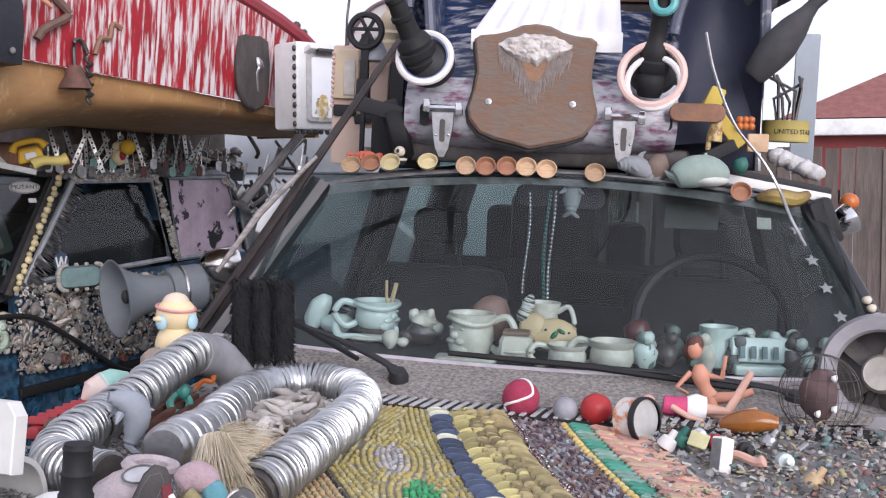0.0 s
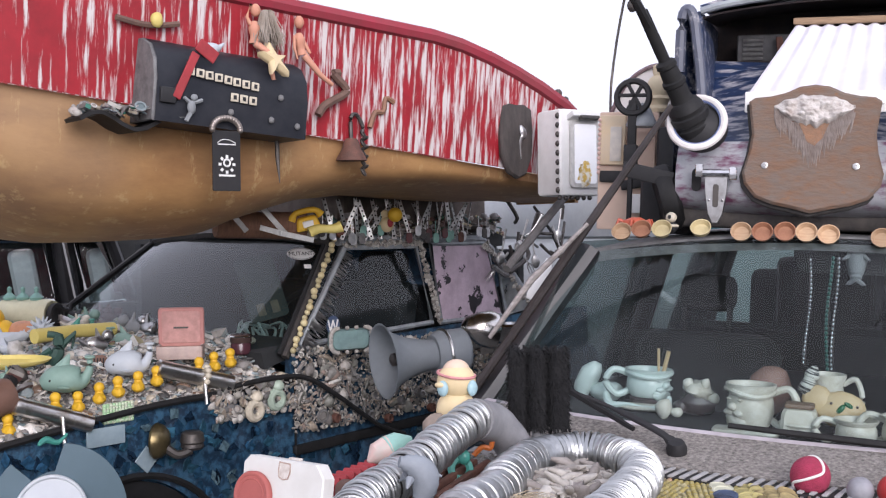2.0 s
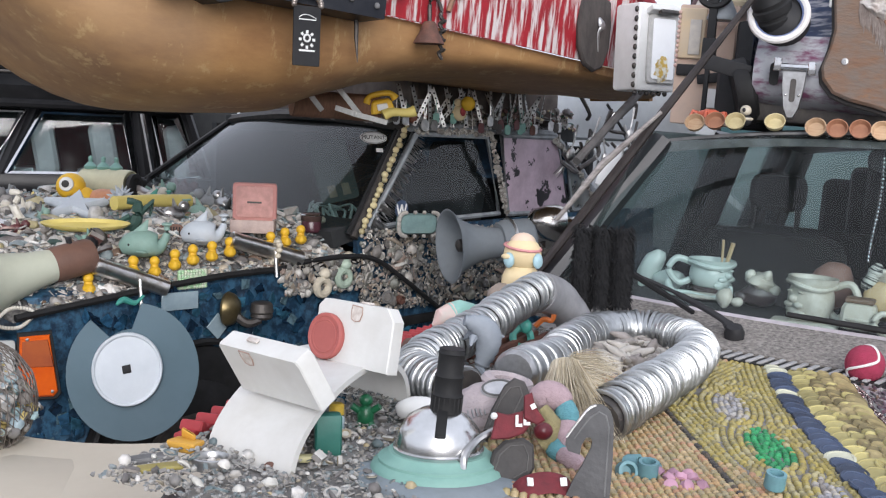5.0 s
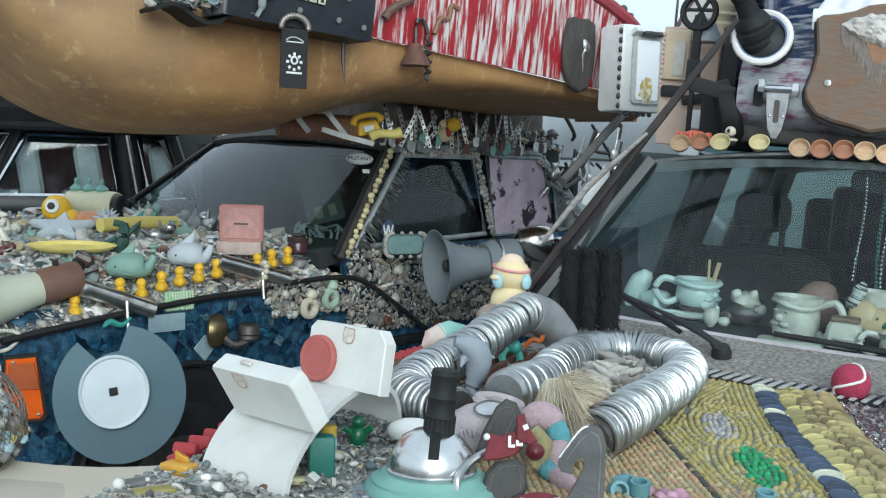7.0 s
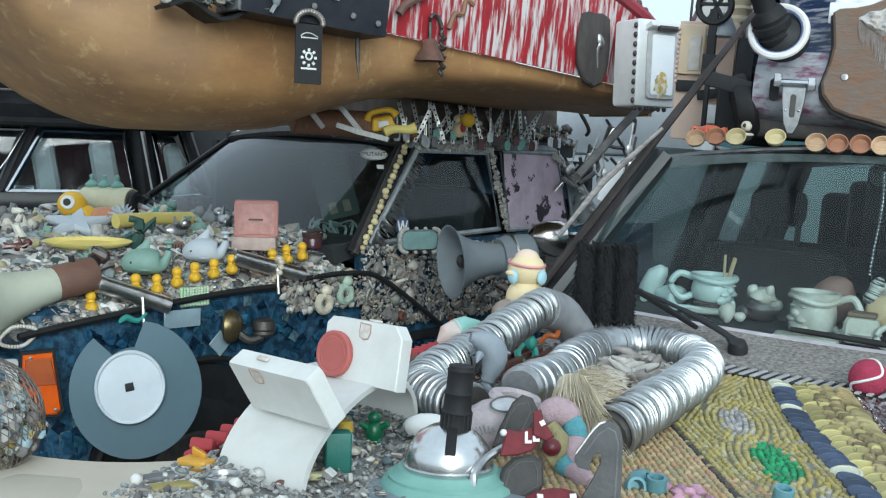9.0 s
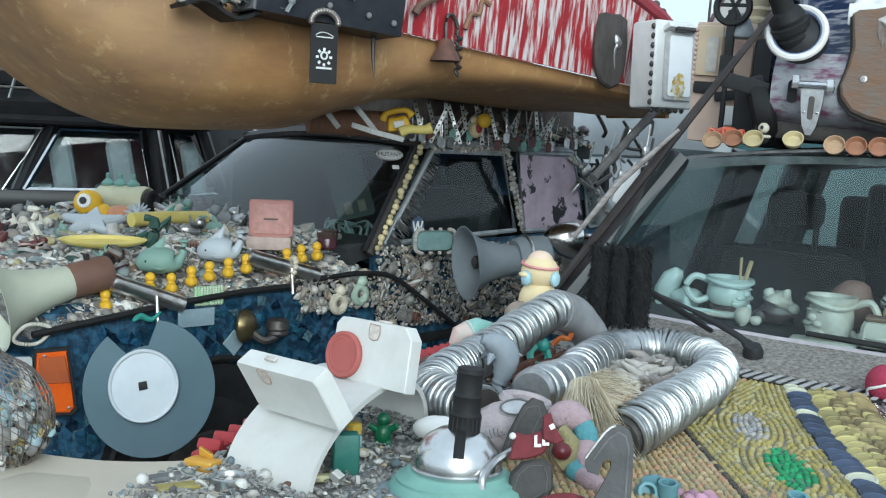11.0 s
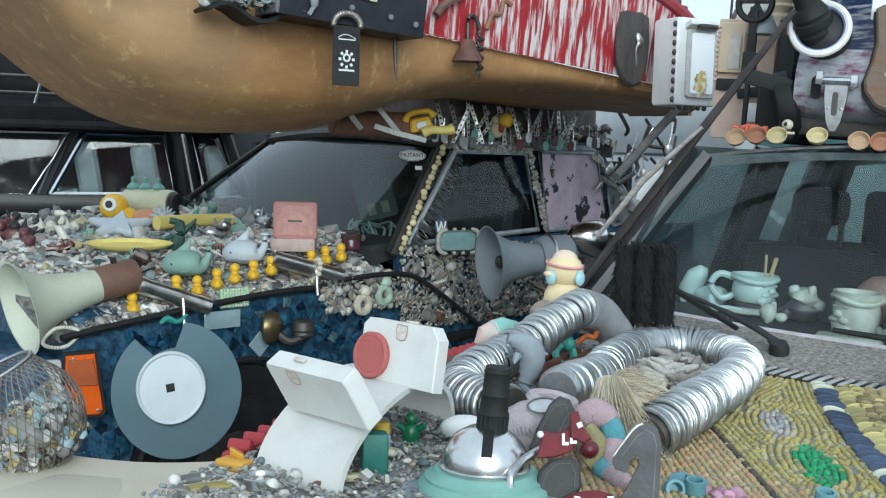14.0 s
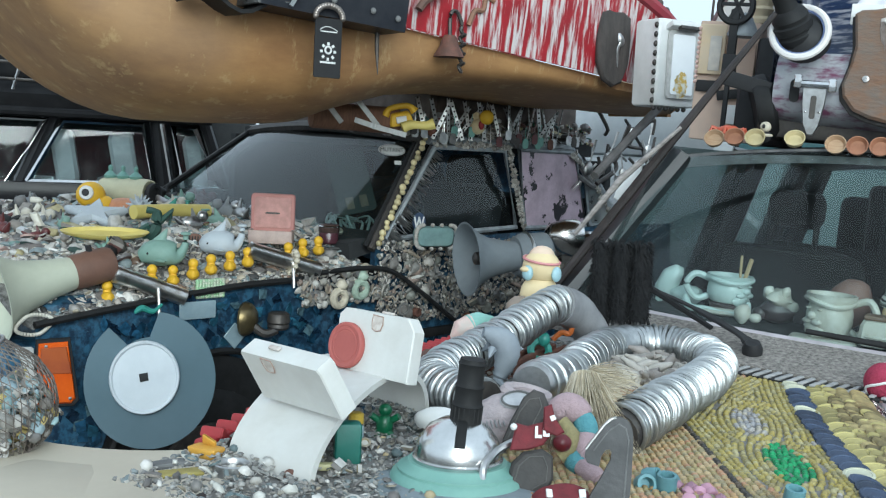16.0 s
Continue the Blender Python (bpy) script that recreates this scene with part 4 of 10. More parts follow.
junk("grit_crust", gritty, on_bonnet(-0.725, -0.40, -1.27, -0.60), 5200, 0.0034, "grey gravel, shells and small parts glued down", seed=2, parent=ART)
junk("toy_crust", dusty + ((0.55, 0.54, 0.5), (0.6, 0.58, 0.55), (0.4, 0.33, 0.2)), on_bonnet(-0.725, -0.42, -1.27, -0.85, 0.006), 300, 0.0068, "small toys and lids glued into the crust", seed=3, parent=ART)
junk("grit_crust", gritty, on_bonnet(-0.74, -0.45, -0.62, -0.10), 2600, 0.004, "dusty pebbles glued round the hoses", seed=4, parent=ART)
junk("trinket_heap", toys, lambda rg: ((lambda u, v: ((u, v, 1.012 + 0.028 * rg.random() * max(0, 1 - abs(u - 0.42) * 4)), (0, 0, 1)))(rg.uniform(0.19, 0.63), rg.uniform(-1.0, -0.13))), 1000, 0.0068, "heap of beads, shells and broken toys", seed=6, parent=ART)
junk("trinket_heap", gritty, on_bonnet(0.14, 0.64, -1.05, -0.10, 0.012), 3200, 0.005, "grey grit between the trinkets", seed=7, parent=ART)
junk("shell_fill", ((0.5, 0.47, 0.43), (0.38, 0.35, 0.32), (0.58, 0.55, 0.5), (0.3, 0.27, 0.25)), lambda rg: ((lambda a, q: ((-0.43 + 0.06 * q * math.cos(a), -0.30 + 0.15 * q * math.sin(a), 1.015 + 0.025 * (1 - q)), (0, 0, 1)))(rg.uniform(0, 6.28), rg.random() ** 0.5)), 190, 0.021, "grey finger-like shells heaped inside the hose loop", seed=8, parent=ART, kinds=(0.12, 0.12, 0.12, 0.12))

# slotted grille along the cowl
GRL = part("cowl_grille", Shape().grid(lambda a, b: (-0.37 + 0.9 * a, -0.092 - 0.12 * a * (1 - a) - 0.066 * b, 1.006), 12, 2, thick=0.012), black_plastic, ART, "dark slotted air grille")
slat_mesh = Shape().box(0.0085, 0.07, 0.0035, bev=0.001)
grey_plastic = mat("grey_plastic", (0.42, 0.41, 0.41), (0.3, 0.3, 0.3), 0.6, scale=40, rnd=0.1)
for k in range(46):
    a = k / 46
    piece("slat", slat_mesh, grey_plastic, T(-0.36 + 0.88 * a, -0.125 - 0.12 * a * (1 - a), 1.0182) @ R(0, 0, -12), GRL)

# ---- loose things on the art car's bonnet ----
duct_metal = mat("duct_foil", (0.5, 0.515, 0.525), (0.35, 0.36, 0.36), 0.38, 0.96, scale=35, bump=0.35, bscale=60, fleck=((0.3, 0.29, 0.28), 60, 0.63, (1, 1, 1)))


def duct(pts, r, label, seed=1):
    """Flexible metal hose: overlapping crimped bands, uneven in size."""
    rg = random.Random(seed)
    e = thing("duct_hose", label, "hose", Matrix())
    path = smooth_path(pts, 24)
    acc, last, bands = 0.0, path[0], []
    pos = [(path[0], 0.0)]
    for p in path[1:]:
        acc += (p - last).length
        last = p
        pos.append((p, acc))
    step, d = 0.0108, 0.0
    # added dark core, so the gaps between the bands come out dark
    part("liner", Shape().tube(path[::4] + path[-1:], r * 0.88, 14, caps=False), dark_metal, e, "dark core showing in the gaps between bands")

    def at(s):
        for (p, a), (q, b) in zip(pos, pos[1:]):
            if b >= s:
                return p.lerp(q, (s - a) / max(b - a, 1e-6))
        return pos[-1][0]
    while d < acc - step:
        w = step * rg.uniform(0.8, 1.15)
        a, b = at(d), at(min(d + w * rg.uniform(0.76, 1.0), acc))
        jit = Vector((rg.uniform(-1, 1), rg.uniform(-1, 1), rg.uniform(-1, 1))) * 0.0014
        m = aim(a + jit, b + jit) @ R(rg.uniform(-4, 4), rg.uniform(-4, 4), 0)
        ln = (b - a).length
        k = r * rg.uniform(0.95, 1.05)
        s = Shape().lathe([(k * 0.87, 0), (k * 0.98, ln * 0.12), (k * 1.01, ln * 0.5), (k * 1.02, ln * 0.85), (k * 0.98, ln * 0.97), (k * 0.87, ln)], m, seg=22, caps=False)
        part("band", s, duct_metal, e)
        d += w
    return e


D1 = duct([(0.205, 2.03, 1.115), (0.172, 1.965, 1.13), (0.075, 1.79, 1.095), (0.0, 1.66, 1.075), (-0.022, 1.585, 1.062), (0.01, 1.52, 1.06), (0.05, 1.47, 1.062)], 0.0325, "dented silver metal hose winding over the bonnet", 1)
cuff = mat("grey_cuff", (0.27, 0.27, 0.28), (0.19, 0.19, 0.2), 0.5, scale=20, dirt=0.3)
part("cuff", Shape().tube(smooth_path([(0.178, 1.975, 1.13), (0.215, 2.04, 1.112), (0.25, 2.07, 1.075), (0.272, 2.07, 1.03)], 5), [0.036] * 8 + [0.034] * 8, 16), cuff, D1)
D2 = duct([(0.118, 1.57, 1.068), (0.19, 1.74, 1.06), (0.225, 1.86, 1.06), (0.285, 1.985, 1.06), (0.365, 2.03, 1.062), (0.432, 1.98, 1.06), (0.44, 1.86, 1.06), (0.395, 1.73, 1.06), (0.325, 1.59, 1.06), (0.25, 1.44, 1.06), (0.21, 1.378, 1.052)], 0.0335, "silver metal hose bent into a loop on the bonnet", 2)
part("mouth", Shape().lathe([(0.001, 0.004), (0.028, 0.003), (0.031, 0.0), (0.033, -0.004)], aim((0.116, 1.566, 1.068), (0.10, 1.53, 1.07)), seg=20), steel, D2, "pinched metal end")


def hair(name, m, n, ln, spread, r, material, label, category, bend=0.0, seed=3):
    rg = random.Random(seed)
    s = Shape()
    for i in range(n):
        a, q = rg.uniform(0, 6.28), rg.random() ** 0.5
        x, y = 0.018 * q * math.cos(a), 0.018 * q * math.sin(a)
        l2 = ln * rg.uniform(0.65, 1.1)
        ex, ey = x + spread * q * math.cos(a) * rg.uniform(0.5, 1.2), y + spread * q * math.sin(a) * rg.uniform(0.5, 1.2)
        b0 = bend * l2
        s.tube([(x, y, 0), (x + (ex - x) * 0.35 + 0.1 * b0, y + (ey - y) * 0.4 + rg.uniform(-0.005, 0.005), l2 * 0.4), (x + (ex - x) * 0.75 + 0.4 * b0 + rg.uniform(-0.006, 0.006), y + (ey - y) * 0.75 + rg.uniform(-0.005, 0.005), l2 * 0.75), (ex + b0, ey, l2)], [r, r, r * 0.8, r * 0.3], 3)
    return single(name, label, category, s, material, m)


blond = mat("blond_strands", (0.62, 0.57, 0.46), (0.48, 0.43, 0.34), 0.45, scale=80, bump=0.0, island=((1, 0.98, 0.94), (0.8, 0.77, 0.7), (0.95, 0.9, 0.78), (0.6, 0.54, 0.46), (1, 1, 1)))
hair("bristle_tuft", aim((0.172, 1.435, 1.112), (0.176, 1.372, 1.03)), 2600, 0.112, 0.042, 0.00042, blond, "blond bristle tuft tied to the hose end", "brush", bend=0.05)
hair("bristle_lock", aim((0.18, 1.44, 1.108), (0.235, 1.46, 1.095)), 240, 0.06, 0.012, 0.0004, blond, "thin blond lock swept along the hose", "brush", bend=-0.1, seed=5)

# toy with a swim cap leaning on the hose
vinyl = mat("cream_vinyl", (0.68, 0.56, 0.34), (0.6, 0.48, 0.28), 0.45, scale=15, dirt=0.2)
E1 = thing("bath_toy", "cream vinyl bath toy with pink cap and blue cheeks", "toy", T(0.15, 2.015, 1.095))
s = Shape().blob(0.035, 0.031, 0.038, T(0, 0, 0.045), 16)
s.blob(0.034, 0.031, 0.031, T(0.001, 0, 0.096), 16)
s.blob(0.012, 0.011, 0.006, T(-0.026, -0.018, 0.092), 8)
part("body", s, vinyl, E1)
part("cap_band", Shape().ring(0.0325, 0.0026, T(0.001, 0, 0.108) @ R(6, 6, 0), 26, 6), mat("pink_vinyl", (0.6, 0.26, 0.26), rough=0.45), E1, "pink cap band")
part("cap_top", Shape().blob(0.024, 0.022, 0.02, T(0.001, 0.002, 0.114), 14), mat("pale_pink_vinyl", (0.66, 0.48, 0.38), (0.62, 0.5, 0.36), 0.45), E1, "pale pink cap top")
for x, rz2 in ((-0.024, -30), (0.027, 35)):
    part("cheek", Shape().blob(0.011, 0.006, 0.014, T(x, -0.0215, 0.086) @ R(0, 0, rz2), 10), mat("sky_vinyl", (0.36, 0.53, 0.58), rough=0.45), E1, "pale blue patch")
single("stone_knob", "brown mottled pebble wedged beside the hose", "stone", Shape().blob(0.022, 0.02, 0.026, seg=12, lump=0.25), mat("brown_pebble", (0.33, 0.26, 0.21), (0.22, 0.18, 0.15), 0.6), T(0.113, 1.985, 1.115))


def dolphin(name, label, m, material, k=1.0, bent=0.3):
    """Leaping dolphin or whale: one moulded body with fins."""
    s = Shape()
    pts, rad = [], []
    for i in range(11):
        t = i / 10
        pts.append((k * (-0.05 + 0.1 * t), 0, k * (0.03 + bent * 0.09 * math.sin(math.pi * t) - 0.02 * t)))
        rad.append(k * 0.026 * (0.12 + 0.95 * math.sin(math.pi * min(1, t * 0.86 + 0.08)) ** 0.8))
    s.tube(smooth_path(pts, 2), [rad[min(10, i // 2)] for i in range(21)], 12)
    s.tube([(k * 0.0, 0, k * 0.05), (k * 0.012, 0, k * 0.075), (k * 0.022, 0, k * 0.083)], [k * 0.012, k * 0.006, k * 0.002], 6)
    for sd in (-1, 1):
        s.tube([(k * 0.045, 0, k * 0.008), (k * 0.06, sd * k * 0.018, k * 0.01), (k * 0.066, sd * k * 0.026, k * 0.018)], [k * 0.007, k * 0.006, k * 0.001], 6)
        s.tube([(-k * 0.015, sd * k * 0.018, k * 0.028), (-k * 0.008, sd * k * 0.036, k * 0.012)], [k * 0.009, k * 0.002], 6)
    return single(name, label, "toy", s, material, m)


grey_vinyl = mat("grey_vinyl", (0.27, 0.3, 0.33), (0.2, 0.22, 0.25), 0.5, scale=14, dirt=0.3)
dolphin("toy_dolphin", "grey vinyl dolphin draped over the metal hose", T(0.046, 1.655, 1.083) @ R(0, 58, 10), grey_vinyl, 0.74, 0.4)
# conch
shellpink = mat("shell_pink", (0.66, 0.42, 0.38), (0.55, 0.5, 0.45), 0.35, scale=18)
E1 = thing("conch_shell", "pink and mint painted conch shell", "shell", T(0.03, 2.0, 1.05) @ R(0, -20, 20))
part("whorl", Shape().tube([(-0.03, 0, 0.02), (-0.012, 0, 0.026), (0.012, 0, 0.024)], [0.004, 0.02, 0.026], 12), shellpink, E1)
part("lip", Shape().tube([(0.01, 0, 0.024), (0.03, 0, 0.026), (0.055, 0, 0.022)], [0.026, 0.022, 0.008], 12), mat("mint_paint", (0.3, 0.55, 0.48), (0.25, 0.45, 0.4), 0.4), E1)
# rack of red pegs
red_plastic = mat("red_plastic", (0.34, 0.03, 0.035), (0.25, 0.02, 0.025), 0.4, scale=20, dirt=0.3)
E1 = thing("peg_rack", "strip of red plastic brackets along the bonnet edge", "rack", T(-0.03, 1.93, 1.03) @ R(0, 0, 62))
for k in range(7):
    part("bracket", Shape().box(0.012, 0.034, 0.014, T(-0.07 + k * 0.024, 0, 0.016) @ R(0, 25, 0), bev=0.003), red_plastic, E1)
part("rail", Shape().box(0.18, 0.022, 0.018, T(0, 0, -0.002), bev=0.004), red_plastic, E1)
E1 = thing("peg_rack", "red plastic brackets beside the white seat", "rack", T(-0.262, 1.36, 1.028) @ R(0, 0, 72))
for k in range(4):
    part("bracket", Shape().box(0.013, 0.03, 0.014, T(-0.05 + k * 0.036, 0, 0.008) @ R(0, 25, 0), bev=0.003), red_plastic, E1)
part("rail", Shape().box(0.15, 0.02, 0.012, bev=0.003), red_plastic, E1)
# shallow brown tray with ribs
rust = mat("rusty_tray", (0.15, 0.065, 0.045), (0.08, 0.04, 0.03), 0.75, scale=25, bump=0.4)
E1 = thing("slatted_tray", "rust-brown slatted tray lying between the hoses", "tray", T(0.165, 1.9, 1.03) @ R(0, 0, 68))
part("base", Shape().box(0.28, 0.13, 0.008, bev=0.003), rust, E1)
for k in range(6):
    part("slat", Shape().box(0.28, 0.011, 0.012, T(0, -0.06 + k * 0.024, 0.008), bev=0.003), rust, E1)
E1 = thing("toy_claw", "teal plastic claw ring on the brown tray", "toy", T(0.152, 1.945, 1.052))
part("claw", Shape().ring(0.017, 0.007, R(70, 0, 20), 18, 6), mat("teal_plastic", (0.06, 0.3, 0.24), (0.05, 0.22, 0.19), 0.4), E1)
part("stem", Shape().blob(0.011, 0.009, 0.013, T(0.006, 0, 0.02), 8), MATS["teal_plastic"], E1)
single("orange_clip", "small orange plastic clip beside the hose", "clip", Shape().tube(smooth_path([(-0.015, 0, 0), (0, 0, 0.014), (0.014, 0, 0.012), (0.018, 0, 0.024)], 4), 0.005, 6), mat("orange_plastic", (0.5, 0.14, 0.03), rough=0.4), T(0.195, 2.02, 1.06))
single("clay_cup", "small brown clay cup lying on its side", "cup", Shape().lathe([(0.012, 0), (0.017, 0.004), (0.02, 0.032), (0.017, 0.032), (0.014, 0.006), (0.001, 0.005)], R(90, 0, 25), seg=16), mat("brown_clay", (0.14, 0.07, 0.05), (0.09, 0.05, 0.04), 0.7), T(-0.04, 1.835, 1.048))
single("oyster_shell", "flat white oyster shell on the grit", "shell", Shape().blob(0.025, 0.014, 0.005, seg=10, lump=0.5), white_paint, T(-0.035, 1.78, 1.044) @ R(10, 8, 30))

# white plastic bath seat with two pads and a red lid
wplast = mat("white_plastic", (0.64, 0.64, 0.62), (0.54, 0.53, 0.5), 0.42, scale=9, dirt=0.35)
SEAT = thing("bath_bench", "white plastic bath seat with curved legs and two pads", "seat", T(-0.087, 1.325, 1.03))
ax = Vector((-0.106, 0.091, 0))
pv = Vector((0.10, 0.31, 0))


def arch(a, b):
    th = math.pi * a
    p = pv * (-0.5 * math.cos(th) + 0.07 * a) + Vector((0, 0, 0.08 * math.sin(math.pi * a ** 1.2) ** 0.75 - 0.004)) + ax * b
    return tuple(p)


part("arch", Shape().grid(arch, 28, 6, thick=-0.007), wplast, SEAT, "curved white plastic sheet")


def slab(br, along, up, wd, ht, th):
    """Pose of a block that stands on the arch: x along its foot, y up its face, z out of the face."""
    x = -Vector(along).normalized()
    y = Vector(up).normalized()
    z = x.cross(y)
    o = Vector(br) + Vector(along) * 0.5 + y * ht * 0.5 - z * th
    return Matrix(((x.x, y.x, z.x, o.x), (x.y, y.y, z.y, o.y), (x.z, y.z, z.z, o.z), (0, 0, 0, 1)))


slab_a = slab((-0.113, 1.206, 1.093), (-0.103, 0.0935, 0), (-0.366, -0.403, 0.839), 0.139, 0.07, 0.024)
slab_b = slab((-0.051, 1.328, 1.11), (-0.1, 0.084, 0), (0.101, 0.12, 0.988), 0.131, 0.078, 0.02)
clip_mat = mat("dirty_ivory", (0.6, 0.56, 0.52), (0.42, 0.36, 0.32), 0.7, scale=120)
clip_rim = mat("brown_glue", (0.3, 0.2, 0.16), (0.4, 0.32, 0.27), 0.7, scale=90)
for mm, out, th, cx, cy in ((slab_a, [(-0.0695, -0.035), (0.0695, -0.035), (0.0695, 0.028), (0.066, 0.035), (-0.066, 0.035), (-0.0695, 0.031)], 0.024, -0.022, 0.022), (slab_b, [(-0.065, -0.039), (0.065, -0.039), (0.065, 0.024), (0.053, 0.039), (-0.056, 0.039), (-0.065, 0.03)], 0.02, 0.004, 0.026)):
    pd = part("block", Shape().plate(out, th, bev=0.0015), wplast, SEAT, "white foam block with cut corners")
    pd.matrix_parent_inverse = SEAT.matrix_world.inverted()
    pd.matrix_basis = mm
    tongue = [(-0.008, -0.007), (-0.002, -0.0095), (0.006, -0.008), (0.009, 0.0), (0.008, 0.009), (-0.009, 0.01), (-0.0095, 0.0)]
    cl = part("worn_clip", Shape().plate(tongue, 0.0012), clip_mat, pd, m=T(cx, cy, th - 0.0003))
    part("glue_line", Shape().tube([(x, y, 0.001) for x, y in tongue + tongue[:1]], 0.0009, 5), clip_rim, pd, m=T(cx, cy, th - 0.0003))
    part("top_tab", Shape().box(0.018, 0.006, 0.003, bev=0.001), clip_mat, pd, m=T(cx + 0.004, 0.036 if th > 0.022 else 0.039, th * 0.4) @ R(-90, 0, 0))
part("bolt_hole", Shape().lathe([(0.008, 0), (0.006, 0.001), (0.001, 0.0012)], seg=14), rust, SEAT, m=T(-0.078, -0.139, 0.004) @ R(80, 0, -15))
lidred = mat("brick_red_plastic", (0.38, 0.10, 0.085), (0.31, 0.08, 0.07), 0.5, scale=16, dirt=0.2)
LID = thing("screw_cap", "brick-red plastic screw top stuck to the white pad", "plastic top", Matrix.Translation((-0.1287, 1.3997, 1.1412)) @ slab_b.to_3x3().to_4x4() @ Matrix.Diagonal((1, 1, 0.6, 1)))
part("rim", Shape().lathe([(0.0285, 0), (0.029, 0.002), (0.029, 0.012), (0.0275, 0.014), (0.025, 0.0138), (0.0235, 0.0122), (0.001, 0.012)], seg=36), lidred, LID)
part("knurl", Shape().lathe([(0.0192, 0.0121), (0.0197, 0.0132), (0.0205, 0.0132), (0.021, 0.0121)], seg=30, caps=False), lidred, LID)

# round-topped lamp shade with grip
alu = mat("polished_aluminium", (0.78, 0.78, 0.78), (0.6, 0.6, 0.59), 0.24, 1.0, scale=9, bump=0.05, bscale=40)
LMP = thing("dome_lid", "polished aluminium dome with a black ribbed grip", "lid", T(0.014, 1.215, 1.028))
tealp = mat("jade_plastic", (0.2, 0.37, 0.32), (0.16, 0.31, 0.27), 0.4, scale=20, dirt=0.15)
part("skirt", Shape().lathe([(0.094, -0.006), (0.097, -0.002), (0.09, 0.004), (0.07, 0.008)], seg=36), mat("slate_plastic", (0.2, 0.24, 0.27), (0.16, 0.19, 0.21), 0.45, dirt=0.3), LMP)
part("collar", Shape().lathe([(0.071, 0.002), (0.074, 0.007), (0.072, 0.012), (0.066, 0.0155), (0.066, 0.0185), (0.058, 0.022), (0.0545, 0.0265), (0.047, 0.026)], seg=36), tealp, LMP, "jade green collar")
part("dome", Shape().lathe([(0.049, 0.022), (0.05, 0.03), (0.047, 0.031), (0.0475, 0.036), (0.044, 0.05), (0.034, 0.064), (0.02, 0.072), (0.001, 0.075)], seg=40), alu, LMP)
prof = [(0.0165, -0.004), (0.0172, 0.0)]
for z0, z1, r0 in ((0.0, 0.02, 0.0168), (0.02, 0.041, 0.0155), (0.041, 0.066, 0.0145)):
    prof += [(r0 + 0.0008, z0 + 0.001), (r0, z0 + 0.003), (r0 - 0.0003, z1 - 0.003), (r0 + 0.0009, z1 - 0.001)]
prof += [(0.0140, 0.067), (0.0138, 0.070), (0.001, 0.071)]
gp = part("grip", Shape().lathe(prof, T(0.006, -0.004, 0.07) @ R(0, 4, 0), seg=24), black_rubber, LMP, "black ribbed rubber grip")
rib_sh = Shape().box(0.0016, 0.0016, 0.016)
for k in range(18):
    a = 6.2832 * k / 18
    piece("rib", rib_sh, black_rubber, T(0.006, -0.004, 0.07) @ R(0, 4, 0) @ T(0.0166 * math.cos(a), 0.0166 * math.sin(a), 0.002), gp)
part("strap", Shape().tube([(0.004, -0.014, 0.0755), (0.003, -0.022, 0.0725), (0.002, -0.035, 0.0645), (0.001, -0.0445, 0.051)], 0.0058, 8, flat=0.35, up=(0, -0.6, 1)), black_rubber, LMP)
s = Shape().tube(smooth_path([(0.042, -0.06, 0.0), (0.041, -0.05, 0.028), (0.052, -0.034, 0.041), (0.068, -0.022, 0.05), (0.082, 0.0, 0.05)], 6), 0.0042, 8)
single("chrome_loop", "bent chrome tube loop beside the dome", "tube", s, steel, T(0.0, 1.22, 1.03))
single("white_pebble", "smooth white oval stone", "stone", Shape().blob(0.03, 0.02, 0.017, seg=14, lump=0.1), white_paint, T(-0.012, 1.41, 1.05))

# shoes, sandals and plush feet
greyplush = mat("pink_grey_cloth", (0.42, 0.36, 0.37), (0.33, 0.29, 0.3), 0.95, scale=60, bump=0.5)
sole = mat("dark_sole", (0.055, 0.05, 0.048), (0.035, 0.033, 0.032), 0.7, scale=40, bump=0.3)
maroon = mat("maroon_strap", (0.16, 0.02, 0.028), (0.1, 0.015, 0.02), 0.8, scale=60, bump=0.3)


def facing(x, y, z, tilt=80, turn=-4):
    return T(x, y, z) @ R(tilt, 0, turn)


def flat(pts, k=0.00062):
    return [(x * k, -y * k) for x, y in pts]


sole_line = mat("sole_line", (0.11, 0.105, 0.1), (0.08, 0.077, 0.073), 0.7, scale=40)
S1 = thing("plush_slipper", "pale pink-grey slipper with an oval patch and dark sole", "slipper", T(0.079, 1.375, 1.062) @ R(0, 0, 20))
part("upper", Shape().blob(0.052, 0.036, 0.031, T(-0.006, 0.0, 0.006) @ R(0, -8, 0), 16, 0.14).blob(0.03, 0.03, 0.026, T(-0.036, -0.006, -0.006), 12, 0.2), greyplush, S1)
part("cuff", Shape().ring(0.022, 0.007, T(0.02, 0.004, 0.033) @ R(14, 10, 0) @ Matrix.Diagonal((1.25, 0.8, 1, 1)), 22, 7), greyplush, S1)
part("patch", Shape().lathe([(0.021, 0), (0.02, 0.003), (0.014, 0.0042), (0.001, 0.0045)], T(-0.004, -0.02, 0.03) @ R(34, -6, 0) @ Matrix.Diagonal((1, 0.62, 1, 1)), seg=22), mat("silver_patch", (0.56, 0.56, 0.57), (0.4, 0.4, 0.42), 0.4, 0.3, scale=40), S1, "silver oval patch")
part("patch_rim", Shape().ring(0.0195, 0.0016, T(-0.004, -0.0225, 0.0335) @ R(34, -6, 0) @ Matrix.Diagonal((1, 0.62, 1, 1)), 24, 5), dull_gray, S1)
